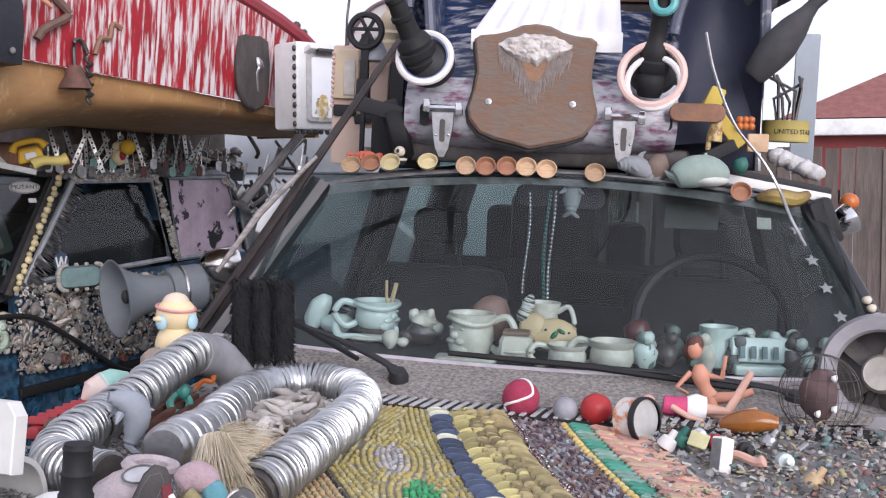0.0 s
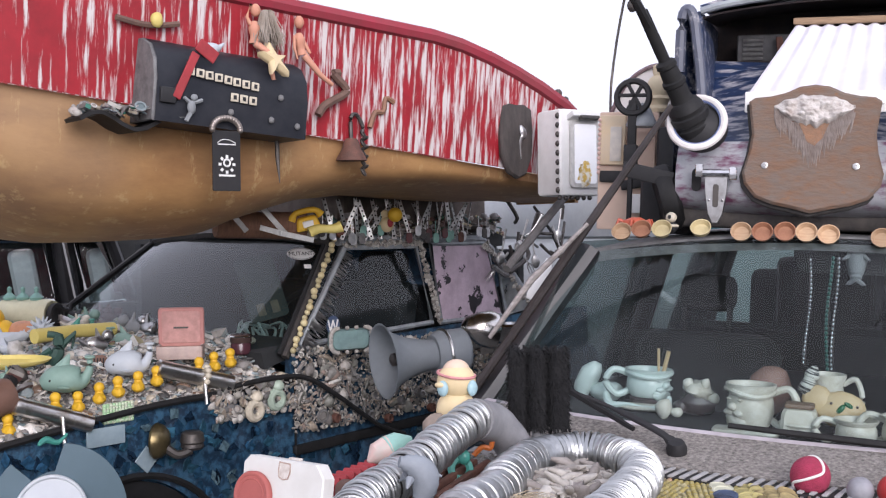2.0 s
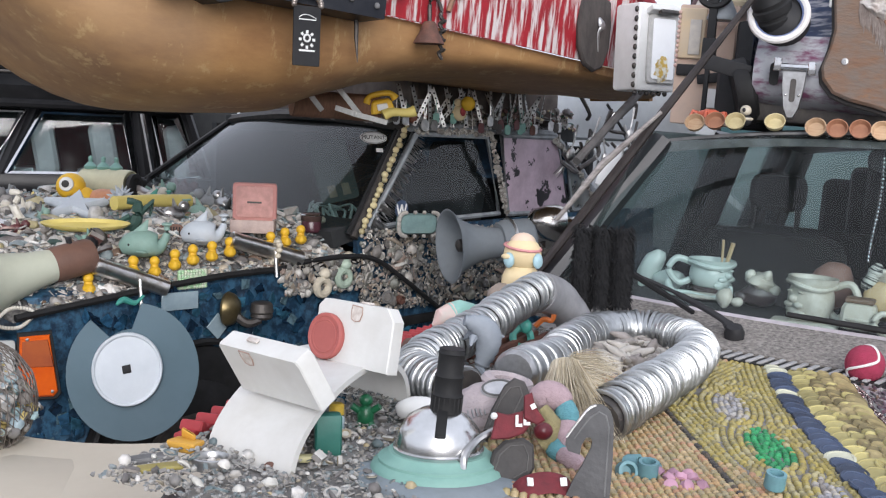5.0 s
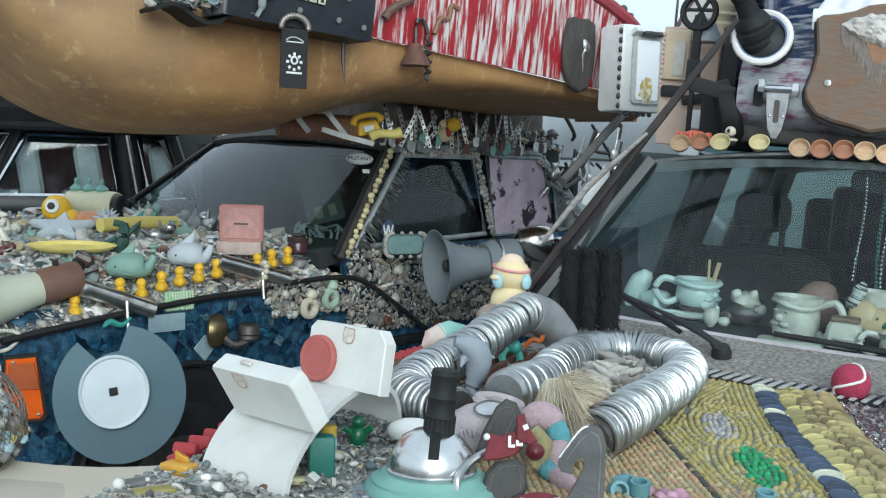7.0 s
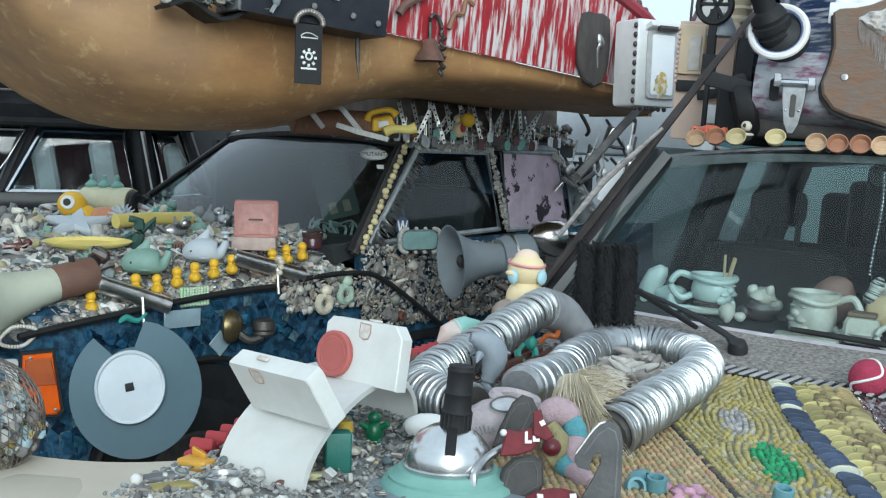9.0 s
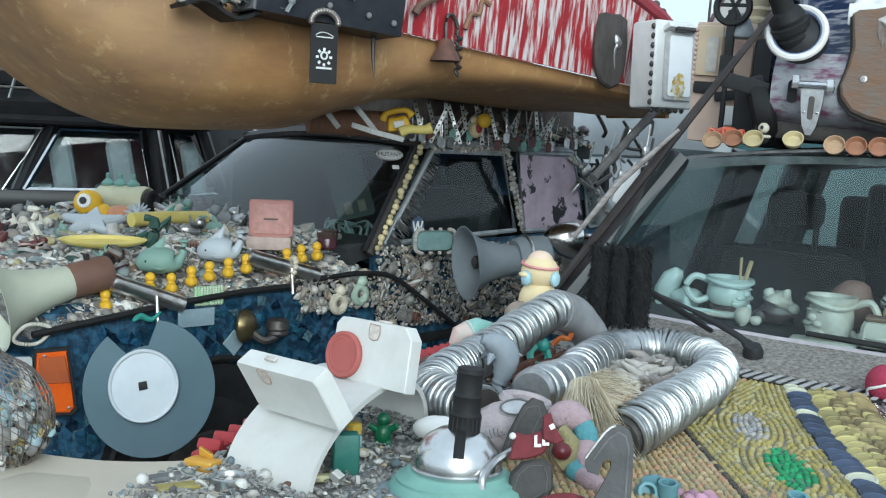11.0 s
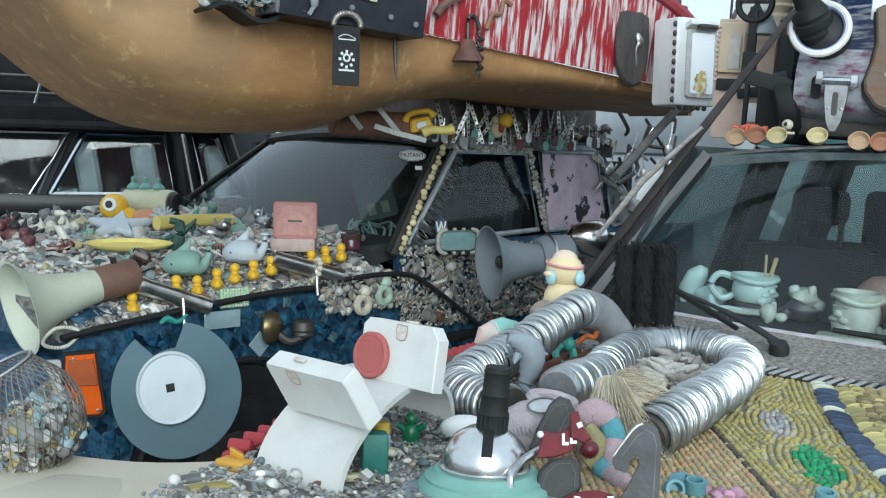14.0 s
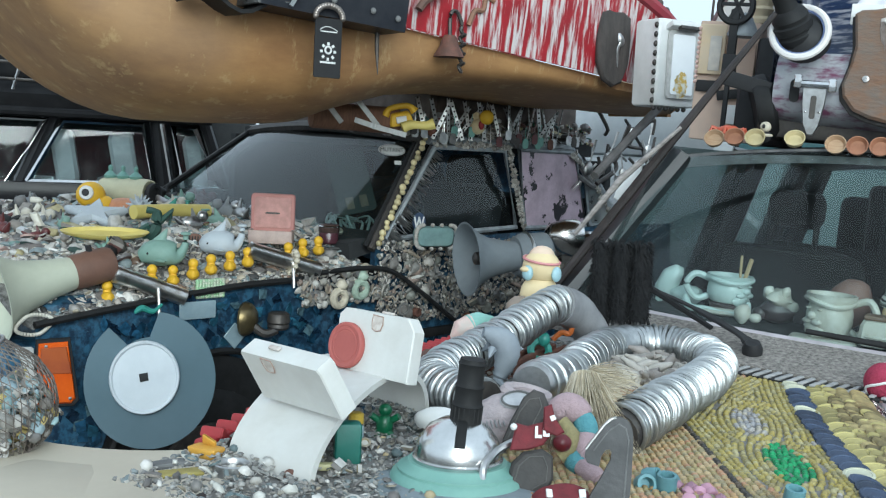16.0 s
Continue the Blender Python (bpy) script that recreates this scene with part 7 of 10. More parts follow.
def mug(u, v, h, r, hgt, label, body, handle=1, face=True, spin=0, look_to=0):
    e = thing("mug", label, "mug", A(u, v, h) @ R(0, 0, spin), "mugs on the dashboard")
    part("cup", Shape().lathe([(r * 0.66, 0), (r * 0.82, 0.004), (r * 1.0, hgt * 0.35), (r * 0.98, hgt * 0.6), (r * 0.9, hgt * 0.76), (r * 1.06, hgt * 0.92), (r * 1.08, hgt), (r * 0.97, hgt), (r * 0.82, hgt * 0.7), (r * 0.8, 0.01), (0.001, 0.01)], seg=20), body, e)
    part("handle", Shape().tube(smooth_path([(handle * r * 0.9, 0, hgt * 0.8), (handle * r * 1.6, -0.006, hgt * 0.92), (handle * r * 1.95, -0.01, hgt * 0.5), (handle * r * 1.45, -0.006, hgt * 0.06), (handle * r * 0.9, 0, hgt * 0.2)], 5), r * 0.16, 8), body, e)
    if face:
        s = Shape().blob(r * 0.22, r * 0.2, r * 0.18, T(0, -r * 1.02, hgt * 0.5), 8)
        for sd in (-1, 1):
            s.blob(r * 0.3, r * 0.16, r * 0.14, T(sd * r * 0.28, -r * 0.96, hgt * 0.36), 8)
            s.blob(r * 0.16, r * 0.1, r * 0.05, T(sd * r * 0.35, -r * 0.93, hgt * 0.66), 6)
        s.blob(r * 0.6, r * 0.3, r * 0.3, T(0, -r * 0.75, hgt * 0.15), 8)
        s.blob(r * 0.5, r * 0.34, r * 0.36, T(0, -r * 0.72, hgt * 0.2), 10, 0.5)
        part("moulded_relief", s, body, e, m=R(0, 0, look_to))
        part("brim", Shape().tube([(r * (1.04 + 0.05 * math.sin(3 * q)) * math.cos(q), r * 1.04 * math.sin(q), hgt * (0.82 + 0.06 * math.sin(2 * q + 1))) for q in [6.2832 * w / 24 for w in range(25)]], r * 0.12, 7), body, e)
    return e


H0 = 1.046
mug(-0.20, 0.23, H0, 0.046, 0.088, "white ceramic character mug with a curled handle", ceramic, 1, True, 6, -48)
mug(-0.43, 0.37, H0 + 0.022, 0.047, 0.062, "white ceramic teapot mug with a twig spout", mint, -1, True, 10, 52)
single("china_snake", "pale china snake curled round the teapot foot", "ornament", Shape().tube(smooth_path([(-0.085, -0.03, 0.03), (-0.07, -0.045, 0.008), (-0.03, -0.05, 0.012), (0.02, -0.05, 0.006), (0.05, -0.045, 0.012), (0.055, -0.04, 0.035)], 5), [0.006 + 0.003 * math.sin(0.4 * q) for q in range(26)], 8), mint, A(-0.43, 0.36, H0))
# the shadow beneath the teapot, built as a dark round piece
single("teapot_stand", "dark round piece standing in for shade under the teapot", "pot", Shape().lathe([(0.03, 0), (0.036, 0.004), (0.04, 0.02), (0.034, 0.024), (0.001, 0.024)], seg=20), dark_cer, A(-0.43, 0.37, H0))
mug(0.0, 0.165, H0, 0.038, 0.045, "low white ceramic cup with its handle turned out", ceramic, -1, False, 0)
mug(0.088, 0.165, H0, 0.044, 0.058, "white ceramic mug lying with a wide rim", ceramic, -1, False, -20)
mug(0.30, 0.27, H0, 0.036, 0.085, "mint ceramic mug at the end of the row", mint, 1, False, 0)
mug(-0.06, 0.30, H0 + 0.01, 0.035, 0.1, "cream ceramic mug behind the biscuit face", ceramic, 1, False, 0)
E1 = thing("square_pot", "square white pot moulded like a basket", "pot", A(-0.104, 0.19, H0))
part("pot", Shape().box(0.07, 0.06, 0.055, bev=0.012, taper=0.9), ceramic, E1)
part("brown_rim", Shape().box(0.055, 0.045, 0.01, T(0, 0, 0.053), bev=0.004), mat("cocoa", (0.2, 0.13, 0.09), rough=0.6), E1)
part("fold", Shape().ring(0.036, 0.004, T(0, 0, 0.022) @ Matrix.Diagonal((1, 0.9, 1, 1)), 20, 5), ceramic, E1)
E1 = thing("biscuit_face", "tan biscuit-shaped plaque with green leaves", "ornament", A(-0.03, 0.235, H0 + 0.02) @ R(80, 0, 0))
part("biscuit", Shape().blob(0.05, 0.034, 0.014, T(0.0, 0.03, 0), 16, 0.15).blob(0.03, 0.03, 0.012, T(-0.045, 0.045, 0), 12), tan, E1)
part("leaf", Shape().blob(0.012, 0.006, 0.005, T(0.0, 0.03, 0.013) @ R(0, 0, 50), 8).blob(0.01, 0.005, 0.005, T(0.014, 0.038, 0.012) @ R(0, 0, -30), 8), MATS["leaf_green"], E1)
part("eye", Shape().blob(0.003, 0.003, 0.003, T(-0.018, 0.04, 0.013), 6).blob(0.003, 0.003, 0.003, T(0.03, 0.036, 0.013), 6), dark_cer, E1)
single("striped_figure", "black and white striped ornament leaning on the biscuit", "ornament", Shape().lathe([(0.012, 0), (0.016, 0.01), (0.012, 0.03), (0.015, 0.04), (0.008, 0.055), (0.001, 0.06)], seg=12), mat("stripes", (0.6, 0.6, 0.55), (0.03, 0.03, 0.03), 0.4, scale=40, mixpos=(0.48, 0.52), stretch=(0.2, 0.2, 3)), A(-0.1, 0.25, 1.12) @ R(0, 20, 0))
single("cake_dome", "brown rounded ornament behind the mug", "ornament", Shape().blob(0.045, 0.03, 0.05, seg=14, lump=0.15), mat("cake_brown", (0.26, 0.15, 0.12), (0.18, 0.1, 0.08), 0.6), A(-0.17, 0.33, 1.11))
TM = thing("tiger_mug", "white and dark ceramic animal resting on its side", "mug", A(-0.315, 0.31, H0))
part("body", Shape().blob(0.036, 0.032, 0.026, T(0, 0, 0.026), 14, 0.5, 3).blob(0.016, 0.014, 0.014, T(-0.03, -0.016, 0.02), 10, 0.3), dark_cer, TM, "dark belly")
part("back", Shape().blob(0.03, 0.03, 0.02, T(0.002, -0.004, 0.054) @ R(0, 14, 0), 14, 0.5, 5).blob(0.012, 0.012, 0.012, T(-0.018, -0.012, 0.068), 8, 0.2).blob(0.01, 0.01, 0.012, T(0.018, -0.014, 0.07), 8, 0.2).blob(0.014, 0.013, 0.012, T(0.034, -0.01, 0.04), 8, 0.2), ceramic, TM, "white ruffled back")
single("tiny_ornament", "small white china ornament", "ornament", Shape().blob(0.018, 0.016, 0.02, T(0, 0, 0.018), 10, 0.3).blob(0.014, 0.012, 0.01, T(0.026, 0, 0.012), 8, 0.2), ceramic, A(-0.375, 0.26, H0))
single("horse_ornament", "pale china horse-head ornament", "ornament", Shape().blob(0.025, 0.02, 0.045, T(-0.01, 0, 0.045) @ R(0, 25, 0), 12, 0.3).blob(0.04, 0.028, 0.022, T(0.035, 0, 0.022), 12, 0.3).blob(0.013, 0.012, 0.02, T(-0.03, 0, 0.03), 8), mint, A(-0.56, 0.40, H0))
single("saucer", "long white china dish", "dish", Shape().blob(0.065, 0.03, 0.008, seg=16), ceramic, A(-0.43, 0.33, H0 + 0.005))
single("twig", "pale stick standing in a pot", "stick", Shape().tube([(0, 0, 0), (0.012, 0, 0.055)], 0.005, 6).tube([(-0.008, 0, 0), (-0.01, 0, 0.06)], 0.003, 6), tan, A(-0.40, 0.37, 1.115))
single("china_tray", "flat pale tray under the mugs", "tray", Shape().plate(rounded(0.13, 0.06, 0.015), 0.008, bev=0.003), ceramic, A(-0.205, 0.205, H0 - 0.008))
rgm = random.Random(21)
for k in range(30):
    u = 0.13 + 0.42 * rgm.random()
    c = rgm.choice((dark_cer, mint, ceramic, mint, dull_gray, dark_cer, mat("moss_china", (0.14, 0.19, 0.16), rough=0.4)))
    single("china_ornament", "dusty china ornament crowded on the dashboard", "ornament", Shape().blob(0.024 * rgm.uniform(0.6, 1.2), 0.02, 0.03 * rgm.uniform(0.6, 1.3), T(0, 0, 0.026), 10, 0.5, k).blob(0.014, 0.012, 0.013, T(rgm.uniform(-0.015, 0.015), -0.006, 0.062), 8, 0.3, k), c, A(u, 0.2 + 0.14 * rgm.random() + 0.12 * (u - 0.1), H0), "dashboard ornaments")
E1 = thing("banknote_block", "pale green folded note-like ornament", "ornament", A(0.375, 0.22, H0) @ R(0, 0, 8))
part("slab", Shape().box(0.1, 0.05, 0.02, bev=0.004), mint, E1)
part("slab", Shape().box(0.105, 0.02, 0.05, T(0, 0.005, 0.022) @ R(-16, 0, 0), bev=0.004), mint, E1)
for k in range(4):
    part("bar", Shape().box(0.01, 0.003, 0.024, T(-0.034 + 0.022 * k, -0.014, 0.034) @ R(-16, 0, 0)), mat("slate_ink", (0.1, 0.16, 0.18), rough=0.5), E1)
single("red_ornament", "dark red china pot", "pot", Shape().blob(0.028, 0.024, 0.03, T(0, 0, 0.025), 10, 0.2), mat("oxblood", (0.11, 0.03, 0.03), rough=0.4), A(0.14, 0.28, 1.08))
s = Shape()
strands = ((-0.105, 1.38, 1.16), (-0.052, 1.385, 1.15), (-0.064, 1.385, 1.15))
for k, (u, h0, h1) in enumerate(strands):
    e = thing("bead_necklace", "string of silver beads hanging from the mirror", "necklace", A(u, 0.40, 0), "hanging necklaces")
    s = Shape()
    n = 26
    for i in range(n):
        t = i / n
        s.blob(0.0038, 0.0038, 0.0038, T(0.004 * math.sin(t * 5 + k), 0.0 - 0.05 * t, h0 + (h1 - h0) * t), 6)
    part("beads", s, chrome if k != 2 else dgreen, e)
    part("string", Shape().tube([(0, 0, h0), (0.0, -0.05, h1)], 0.001, 4), dark_metal, e)
E1 = thing("rear_view_mirror", "black interior mirror under the header", "mirror", A(-0.04, 0.47, 1.375))
part("housing", Shape().plate(rounded(0.2, 0.05, 0.02), 0.02, R(90, 0, 0), bev=0.004), black_plastic, E1)
part("stalk", Shape().tube([(0, 0.0, 0.02), (0, 0.01, 0.05)], 0.008, 8), black_plastic, E1)
E1 = thing("paper_card", "pale printed card hung inside the car", "card", A(0.27, 0.8, 1.30))
part("card", Shape().box(0.13, 0.003, 0.06), mat("card_paper", (0.42, 0.43, 0.38), (0.36, 0.37, 0.33), 0.8), E1)
single("white_card", "small pale card inside the windscreen corner", "card", Shape().box(0.03, 0.003, 0.03), MATS["card_paper"], A(0.40, 0.44, 1.325) @ R(-40, 0, 0))
star = []
for i in range(10):
    a, r = radians(90 + 36 * i), 0.016 if i % 2 == 0 else 0.007
    star.append((r * math.cos(a), r * math.sin(a)))
for k, t in enumerate((0.35, 0.5, 0.65, 0.82)):
    p = A_base(0.9).lerp(A_top(0.9), t)
    single("star_sticker", "small pale star sticker on the glass", "sticker", Shape().plate(star, 0.001), mat("faded_star", (0.2, 0.22, 0.22), (0.16, 0.17, 0.17), 0.7), MA @ T(p.x, p.y - 0.03, p.z + 0.004) @ R(48, 0, 12), "star stickers")

# ---- driver's side of the bonnet: drum, dolls, fan ----
DR = thing("toy_drum", "small orange and white toy drum with a black hoop", "drum", A(0.13, -0.245, 1.04) @ R(0, 82, -40) @ Matrix.Scale(0.84, 4))
part("shell", Shape().lathe([(0.04, -0.028), (0.042, -0.026), (0.042, 0.014), (0.04, 0.016)], seg=28), mat("drum_orange", (0.58, 0.55, 0.52), (0.5, 0.16, 0.05), 0.5, scale=22, mixpos=(0.4, 0.5)), DR)
part("hoop", Shape().lathe([(0.04, 0.012), (0.0445, 0.012), (0.0445, 0.024), (0.04, 0.024)], seg=28, caps=False), black_plastic, DR)
part("skin", Shape().lathe([(0.041, 0.018), (0.02, 0.0195), (0.001, 0.02)], seg=24), mat("drum_skin", (0.45, 0.45, 0.43), (0.36, 0.36, 0.34), 0.6), DR)
flesh = mat("doll_vinyl", (0.55, 0.27, 0.18), (0.5, 0.23, 0.15), 0.5, scale=12, dirt=0.15)
flesh2 = mat("doll_vinyl_pale", (0.6, 0.36, 0.28), (0.54, 0.32, 0.25), 0.5, scale=12, dirt=0.15)


def doll(m, material, label, torso, arms, legs, head, k=1.0):
    """Plain jointed vinyl doll as one mesh."""
    s = Shape()
    s.tube(smooth_path(torso, 4), [k * r for r in ([0.008, 0.011, 0.015, 0.0165, 0.015, 0.012, 0.012, 0.0145, 0.016] + [0.014] * 20)[:4 * (len(torso) - 1) + 1]], 10)
    for limb in arms:
        s.tube(limb, [k * (0.006 - 0.0012 * i) for i in range(len(limb))], 7)
    for limb in legs:
        s.tube(limb, [k * (0.0105 - 0.0022 * i) for i in range(len(limb))], 8)
    s.blob(0.014 * k, 0.014 * k, 0.018 * k, T(*head), 10)
    return single("doll", label, "doll", s, material, m)


doll(A(0.245, -0.03, 1.01), flesh, "bare sun-tanned plastic doll sitting on the bonnet",
     [(-0.006, 0.0, 0.09), (0.002, 0.0, 0.062), (0.016, 0.0, 0.035)],
     [[(-0.018, 0, 0.075), (-0.042, -0.01, 0.05), (-0.022, -0.012, 0.038)], [(0.012, 0, 0.072), (0.036, -0.006, 0.07), (0.04, -0.01, 0.11)]],
     [[(0.018, -0.004, 0.03), (0.03, -0.02, 0.004), (0.04, -0.02, -0.006)], [(0.026, 0, 0.032), (0.062, -0.012, 0.04), (0.09, -0.016, 0.052)]], (-0.014, -0.002, 0.118))
single("doll_hair", "short auburn doll hair", "hair", Shape().blob(0.0165, 0.0165, 0.017, T(0, 0.003, 0), 14, 0.15).blob(0.015, 0.014, 0.016, T(-0.006, 0.006, -0.012), 12, 0.2), mat("auburn", (0.1, 0.04, 0.028), (0.05, 0.02, 0.015), 0.6, scale=60, bump=0.8, stretch=(1, 1, 0.15)), A(0.2315, -0.03, 1.135))
doll(A(0.2, -0.1, 1.03), flesh2, "pale plastic doll lying on her back with legs raised",
     [(-0.02, 0.0, 0.008), (0.012, 0.0, 0.006), (0.045, 0.0, 0.004)],
     [[(-0.008, -0.014, 0.008), (0.02, -0.03, -0.004), (0.045, -0.03, -0.01)]],
     [[(0.048, -0.004, 0.006), (0.088, -0.006, 0.006), (0.122, -0.006, 0.076)], [(0.045, 0.008, 0.002), (0.092, 0.002, -0.008), (0.135, -0.01, 0.012)]], (-0.048, 0, 0.006))
DRS = thing("doll_dress", "pink and white doll dress with a frilled skirt", "dress", A(0.2, -0.1, 1.03))
part("bodice", Shape().tube([(-0.022, 0, 0.008), (0.006, 0, 0.006), (0.024, 0, 0.005)], [0.016, 0.018, 0.02], 10), mat("hot_pink", (0.55, 0.06, 0.17), rough=0.7), DRS)
part("frill", Shape().tube([(0.018, 0, 0.005), (0.032, 0, 0.005), (0.05, 0, 0.004)], [0.02, 0.026, 0.022], 14), white_paint, DRS)
amber = mat("amber_plastic", (0.3, 0.11, 0.02), (0.2, 0.07, 0.015), 0.2, scale=12)
single("amber_car", "amber translucent plastic shoe-shaped bottle", "bottle", Shape().tube(smooth_path([(-0.06, 0, 0.012), (-0.02, 0, 0.018), (0.02, 0, 0.02), (0.06, 0, 0.014)], 4), [0.012 + 0.014 * math.sin(math.pi * i / 12) for i in range(13)], 12), amber, A(0.315, -0.185, 1.022) @ R(0, -8, -8) @ Matrix.Scale(0.78, 4))
POT = thing("white_box", "small white cardboard-like box standing on end", "box", A(0.245, -0.43, 1.012) @ R(-8, 16, 48) @ Matrix.Scale(0.85, 4))
part("box", Shape().box(0.034, 0.022, 0.06, bev=0.002), white_paint, POT)
part("side", Shape().box(0.003, 0.018, 0.052, T(-0.0175, 0, 0.004)), dull_gray, POT, "grey printed side")
for k, (u, v) in enumerate(((0.27, -0.4),)):
    single("broken_toy", "loose pale doll limb in the heap", "doll", Shape().tube(smooth_path([(-0.03, 0, 0.008), (0, 0.004, 0.012), (0.03, 0, 0.008), (0.042, 0, 0.012)], 4), [0.007] * 10 + [0.009] * 3, 8), flesh2, A(u, v, 1.02) @ R(0, 0, 40 * k - 30), "doll limbs")
single("pale_tile", "pale yellow square tile tilted in the heap", "tile", Shape().box(0.03, 0.026, 0.006, bev=0.002), MATS["pale_yellow"], A(0.222, -0.32, 1.03) @ R(50, 12, -15))
for k, (u, v, c) in enumerate(((0.20, -0.27, black_plastic), (0.225, -0.25, steel), (0.19, -0.31, dgreen), (0.25, -0.29, red_plastic), (0.17, -0.34, ringw), (0.29, -0.33, black_plastic), (0.33, -0.28, steel), (0.34, -0.38, mint), (0.36, -0.5, tan))):
    single("odd_part", "small machine part in the trinket heap", "part", Shape().lathe([(0.014, 0), (0.015, 0.004), (0.012, 0.016), (0.006, 0.018), (0.005, 0.03), (0.001, 0.031)], R(70 * (k % 2), 30, 0), seg=12), c, A(u, v, 1.022), "odd machine parts")
# wire cage round a dark pod
CG = thing("wire_cage", "round wire cage with a brown papery pod inside", "cage", A(0.435, -0.115, 1.012) @ Matrix.Scale(0.94, 4))
for k in range(12):
    a = math.pi * k / 12
    part("wire", Shape().ring(0.072, 0.0006, T(0, 0, 0.07) @ R(90, 0, math.degrees(a)), 28, 4), dark_metal, CG)
for z, r in ((0.035, 0.064), (0.07, 0.074), (0.105, 0.064)):
    part("wire", Shape().ring(r, 0.0006, T(0, 0, z), 28, 4), dark_metal, CG)
part("pod", Shape().blob(0.034, 0.032, 0.045, T(0, 0, 0.07), 14, 0.3), mat("brown_pod", (0.12, 0.075, 0.07), (0.08, 0.05, 0.05), 0.8, scale=20), CG, "brown papery pod")
for x, z in ((-0.01, 0.04), (0.03, 0.05), (0.025, 0.105)):
    part("pale_spot", Shape().blob(0.006, 0.004, 0.006, T(x * 0.7, -0.03, z), 8, 0.4), white_paint, CG)
FAN = thing("table_fan", "grey metal fan with a broad rim and dark hub", "fan", A(0.565, 0.03, 1.095) @ R(78, 0, -22))
part("rim", Shape().lathe([(0.098, -0.03), (0.108, -0.02), (0.108, 0.012), (0.1, 0.024), (0.078, 0.02), (0.074, 0.012), (0.09, -0.01), (0.092, -0.03)], seg=40, caps=False), mat("satin_grey", (0.34, 0.33, 0.34), (0.26, 0.25, 0.26), 0.35, 0.4, scale=10, dirt=0.2), FAN)
part("dish", Shape().lathe([(0.092, -0.03), (0.05, -0.036), (0.001, -0.04)], seg=32), dark_metal, FAN)
part("hub", Shape().lathe([(0.034, -0.035), (0.036, -0.01), (0.03, 0.006), (0.026, 0.004), (0.001, 0.006)], seg=24), mat("beige_hub", (0.42, 0.39, 0.34), rough=0.5), FAN, "beige hub")
for k in range(5):
    a = radians(72 * k)
    part("blade", Shape().box(0.05, 0.034, 0.002, T(0.056 * math.cos(a), 0.056 * math.sin(a), -0.022) @ R(0, 0, math.degrees(a)) @ R(24, 0, 0)), dark_metal, FAN)
s = Shape().tube([A(0.55, 0.07, 1.01).translation, A(0.56, 0.06, 1.07).translation], 0.014, 8)
part("stand", s, dark_metal, None)
st = bpy.data.objects["stand"]
st.parent = FAN
st.matrix_parent_inverse = FAN.matrix_world.inverted()
# cowries along the pillar
for k in range(8):
    p = A_base(1.0).lerp(A_top(1.0), 0.12 + 0.045 * k)
    single("cowrie", "cream cowrie shell glued to the screen pillar", "shell", Shape().blob(0.011, 0.009, 0.0085, seg=8, lump=0.2), MATS["ivory"], MA @ T(p.x + 0.012, p.y - 0.018, p.z + 0.01), "pillar cowries")

# ---- on and around the blue car ----
def B(x, y, z):
    return MB @ T(x, y, z)


# loose blue chips over the wing and door
chip_mats = [mat("chip_%s" % n, c, tuple(q * 0.5 for q in c), 0.22, scale=40, bump=0.3, rnd=0.5, mixpos=(0.42, 0.58)) for n, c in (("deep", (0.022, 0.07, 0.13)), ("sea", (0.035, 0.11, 0.17)), ("ink", (0.01, 0.025, 0.05)), ("ice", (0.09, 0.15, 0.18)))]
rg = random.Random(11)
chip_sh = []
for k in range(7):
    n = rg.randint(4, 6)
    chip_sh.append(Shape().plate([(0.028 * rg.uniform(0.4, 1.2) * math.cos(6.28 * i / n), 0.021 * rg.uniform(0.4, 1.2) * math.sin(6.28 * i / n)) for i in range(n)], 0.003, bev=0.001))
count = 0
while count < 300:
    y, z = rg.uniform(-1.24, 1.0), rg.uniform(0.4, 0.93)
    if y > -0.1 and z > 0.70:
        continue
    if y < 0.01 and z > B_edge(y) - 0.03 or (y - wy) ** 2 + (z - wz) ** 2 < 0.405 ** 2 or -1.27 < y < -1.11 and z > 0.6:
        continue
    m = T(0.014 + 0.004 * rg.random(), y, z) @ R(90 + rg.uniform(-3, 3), 0, 90 + rg.uniform(-3, 3)) @ R(0, 0, rg.uniform(0, 360))
    piece("chip", chip_sh[count % 7], chip_mats[rg.choice((0, 0, 0, 1, 1, 2, 2, 3))], m, BLU)
    count += 1


def on_side(y0, y1, z0, z1, x=0.016):
    return lambda r2: ((x + 0.012 * r2.random(), r2.uniform(y0, y1), r2.uniform(z0, z1)), (1, 0, 0.15))


mossy = ((0.26, 0.25, 0.22), (0.1, 0.095, 0.09), (0.36, 0.34, 0.31), (0.13, 0.14, 0.12), (0.28, 0.23, 0.17), (0.05, 0.05, 0.05), (0.2, 0.14, 0.11), (0.44, 0.43, 0.4), (0.07, 0.075, 0.08), (0.16, 0.16, 0.15))
mossy = tuple(tuple(q * 1.0 + w * 0.5 for q, w in zip(c, (0.2, 0.185, 0.17))) for c in mossy)
junk("door_crust", mossy, on_side(0.0, 1.45, 0.755, 1.05), 4200, 0.0085, "stones, shells and scraps glued over the door", seed=31, parent=BLU)
junk("door_scrap", mossy, on_side(0.0, 1.45, 0.77, 1.04, 0.02), 210, 0.022, "larger shells, keys and rusty scraps on the door", seed=36, parent=BLU, kinds=(0.25, 0.45, 0.6, 0.75))
junk("door_crust", dusty, on_side(-0.36, 0.05, 0.84, 0.955), 260, 0.014, "pebbles spilling over the wing", seed=32, parent=BLU)
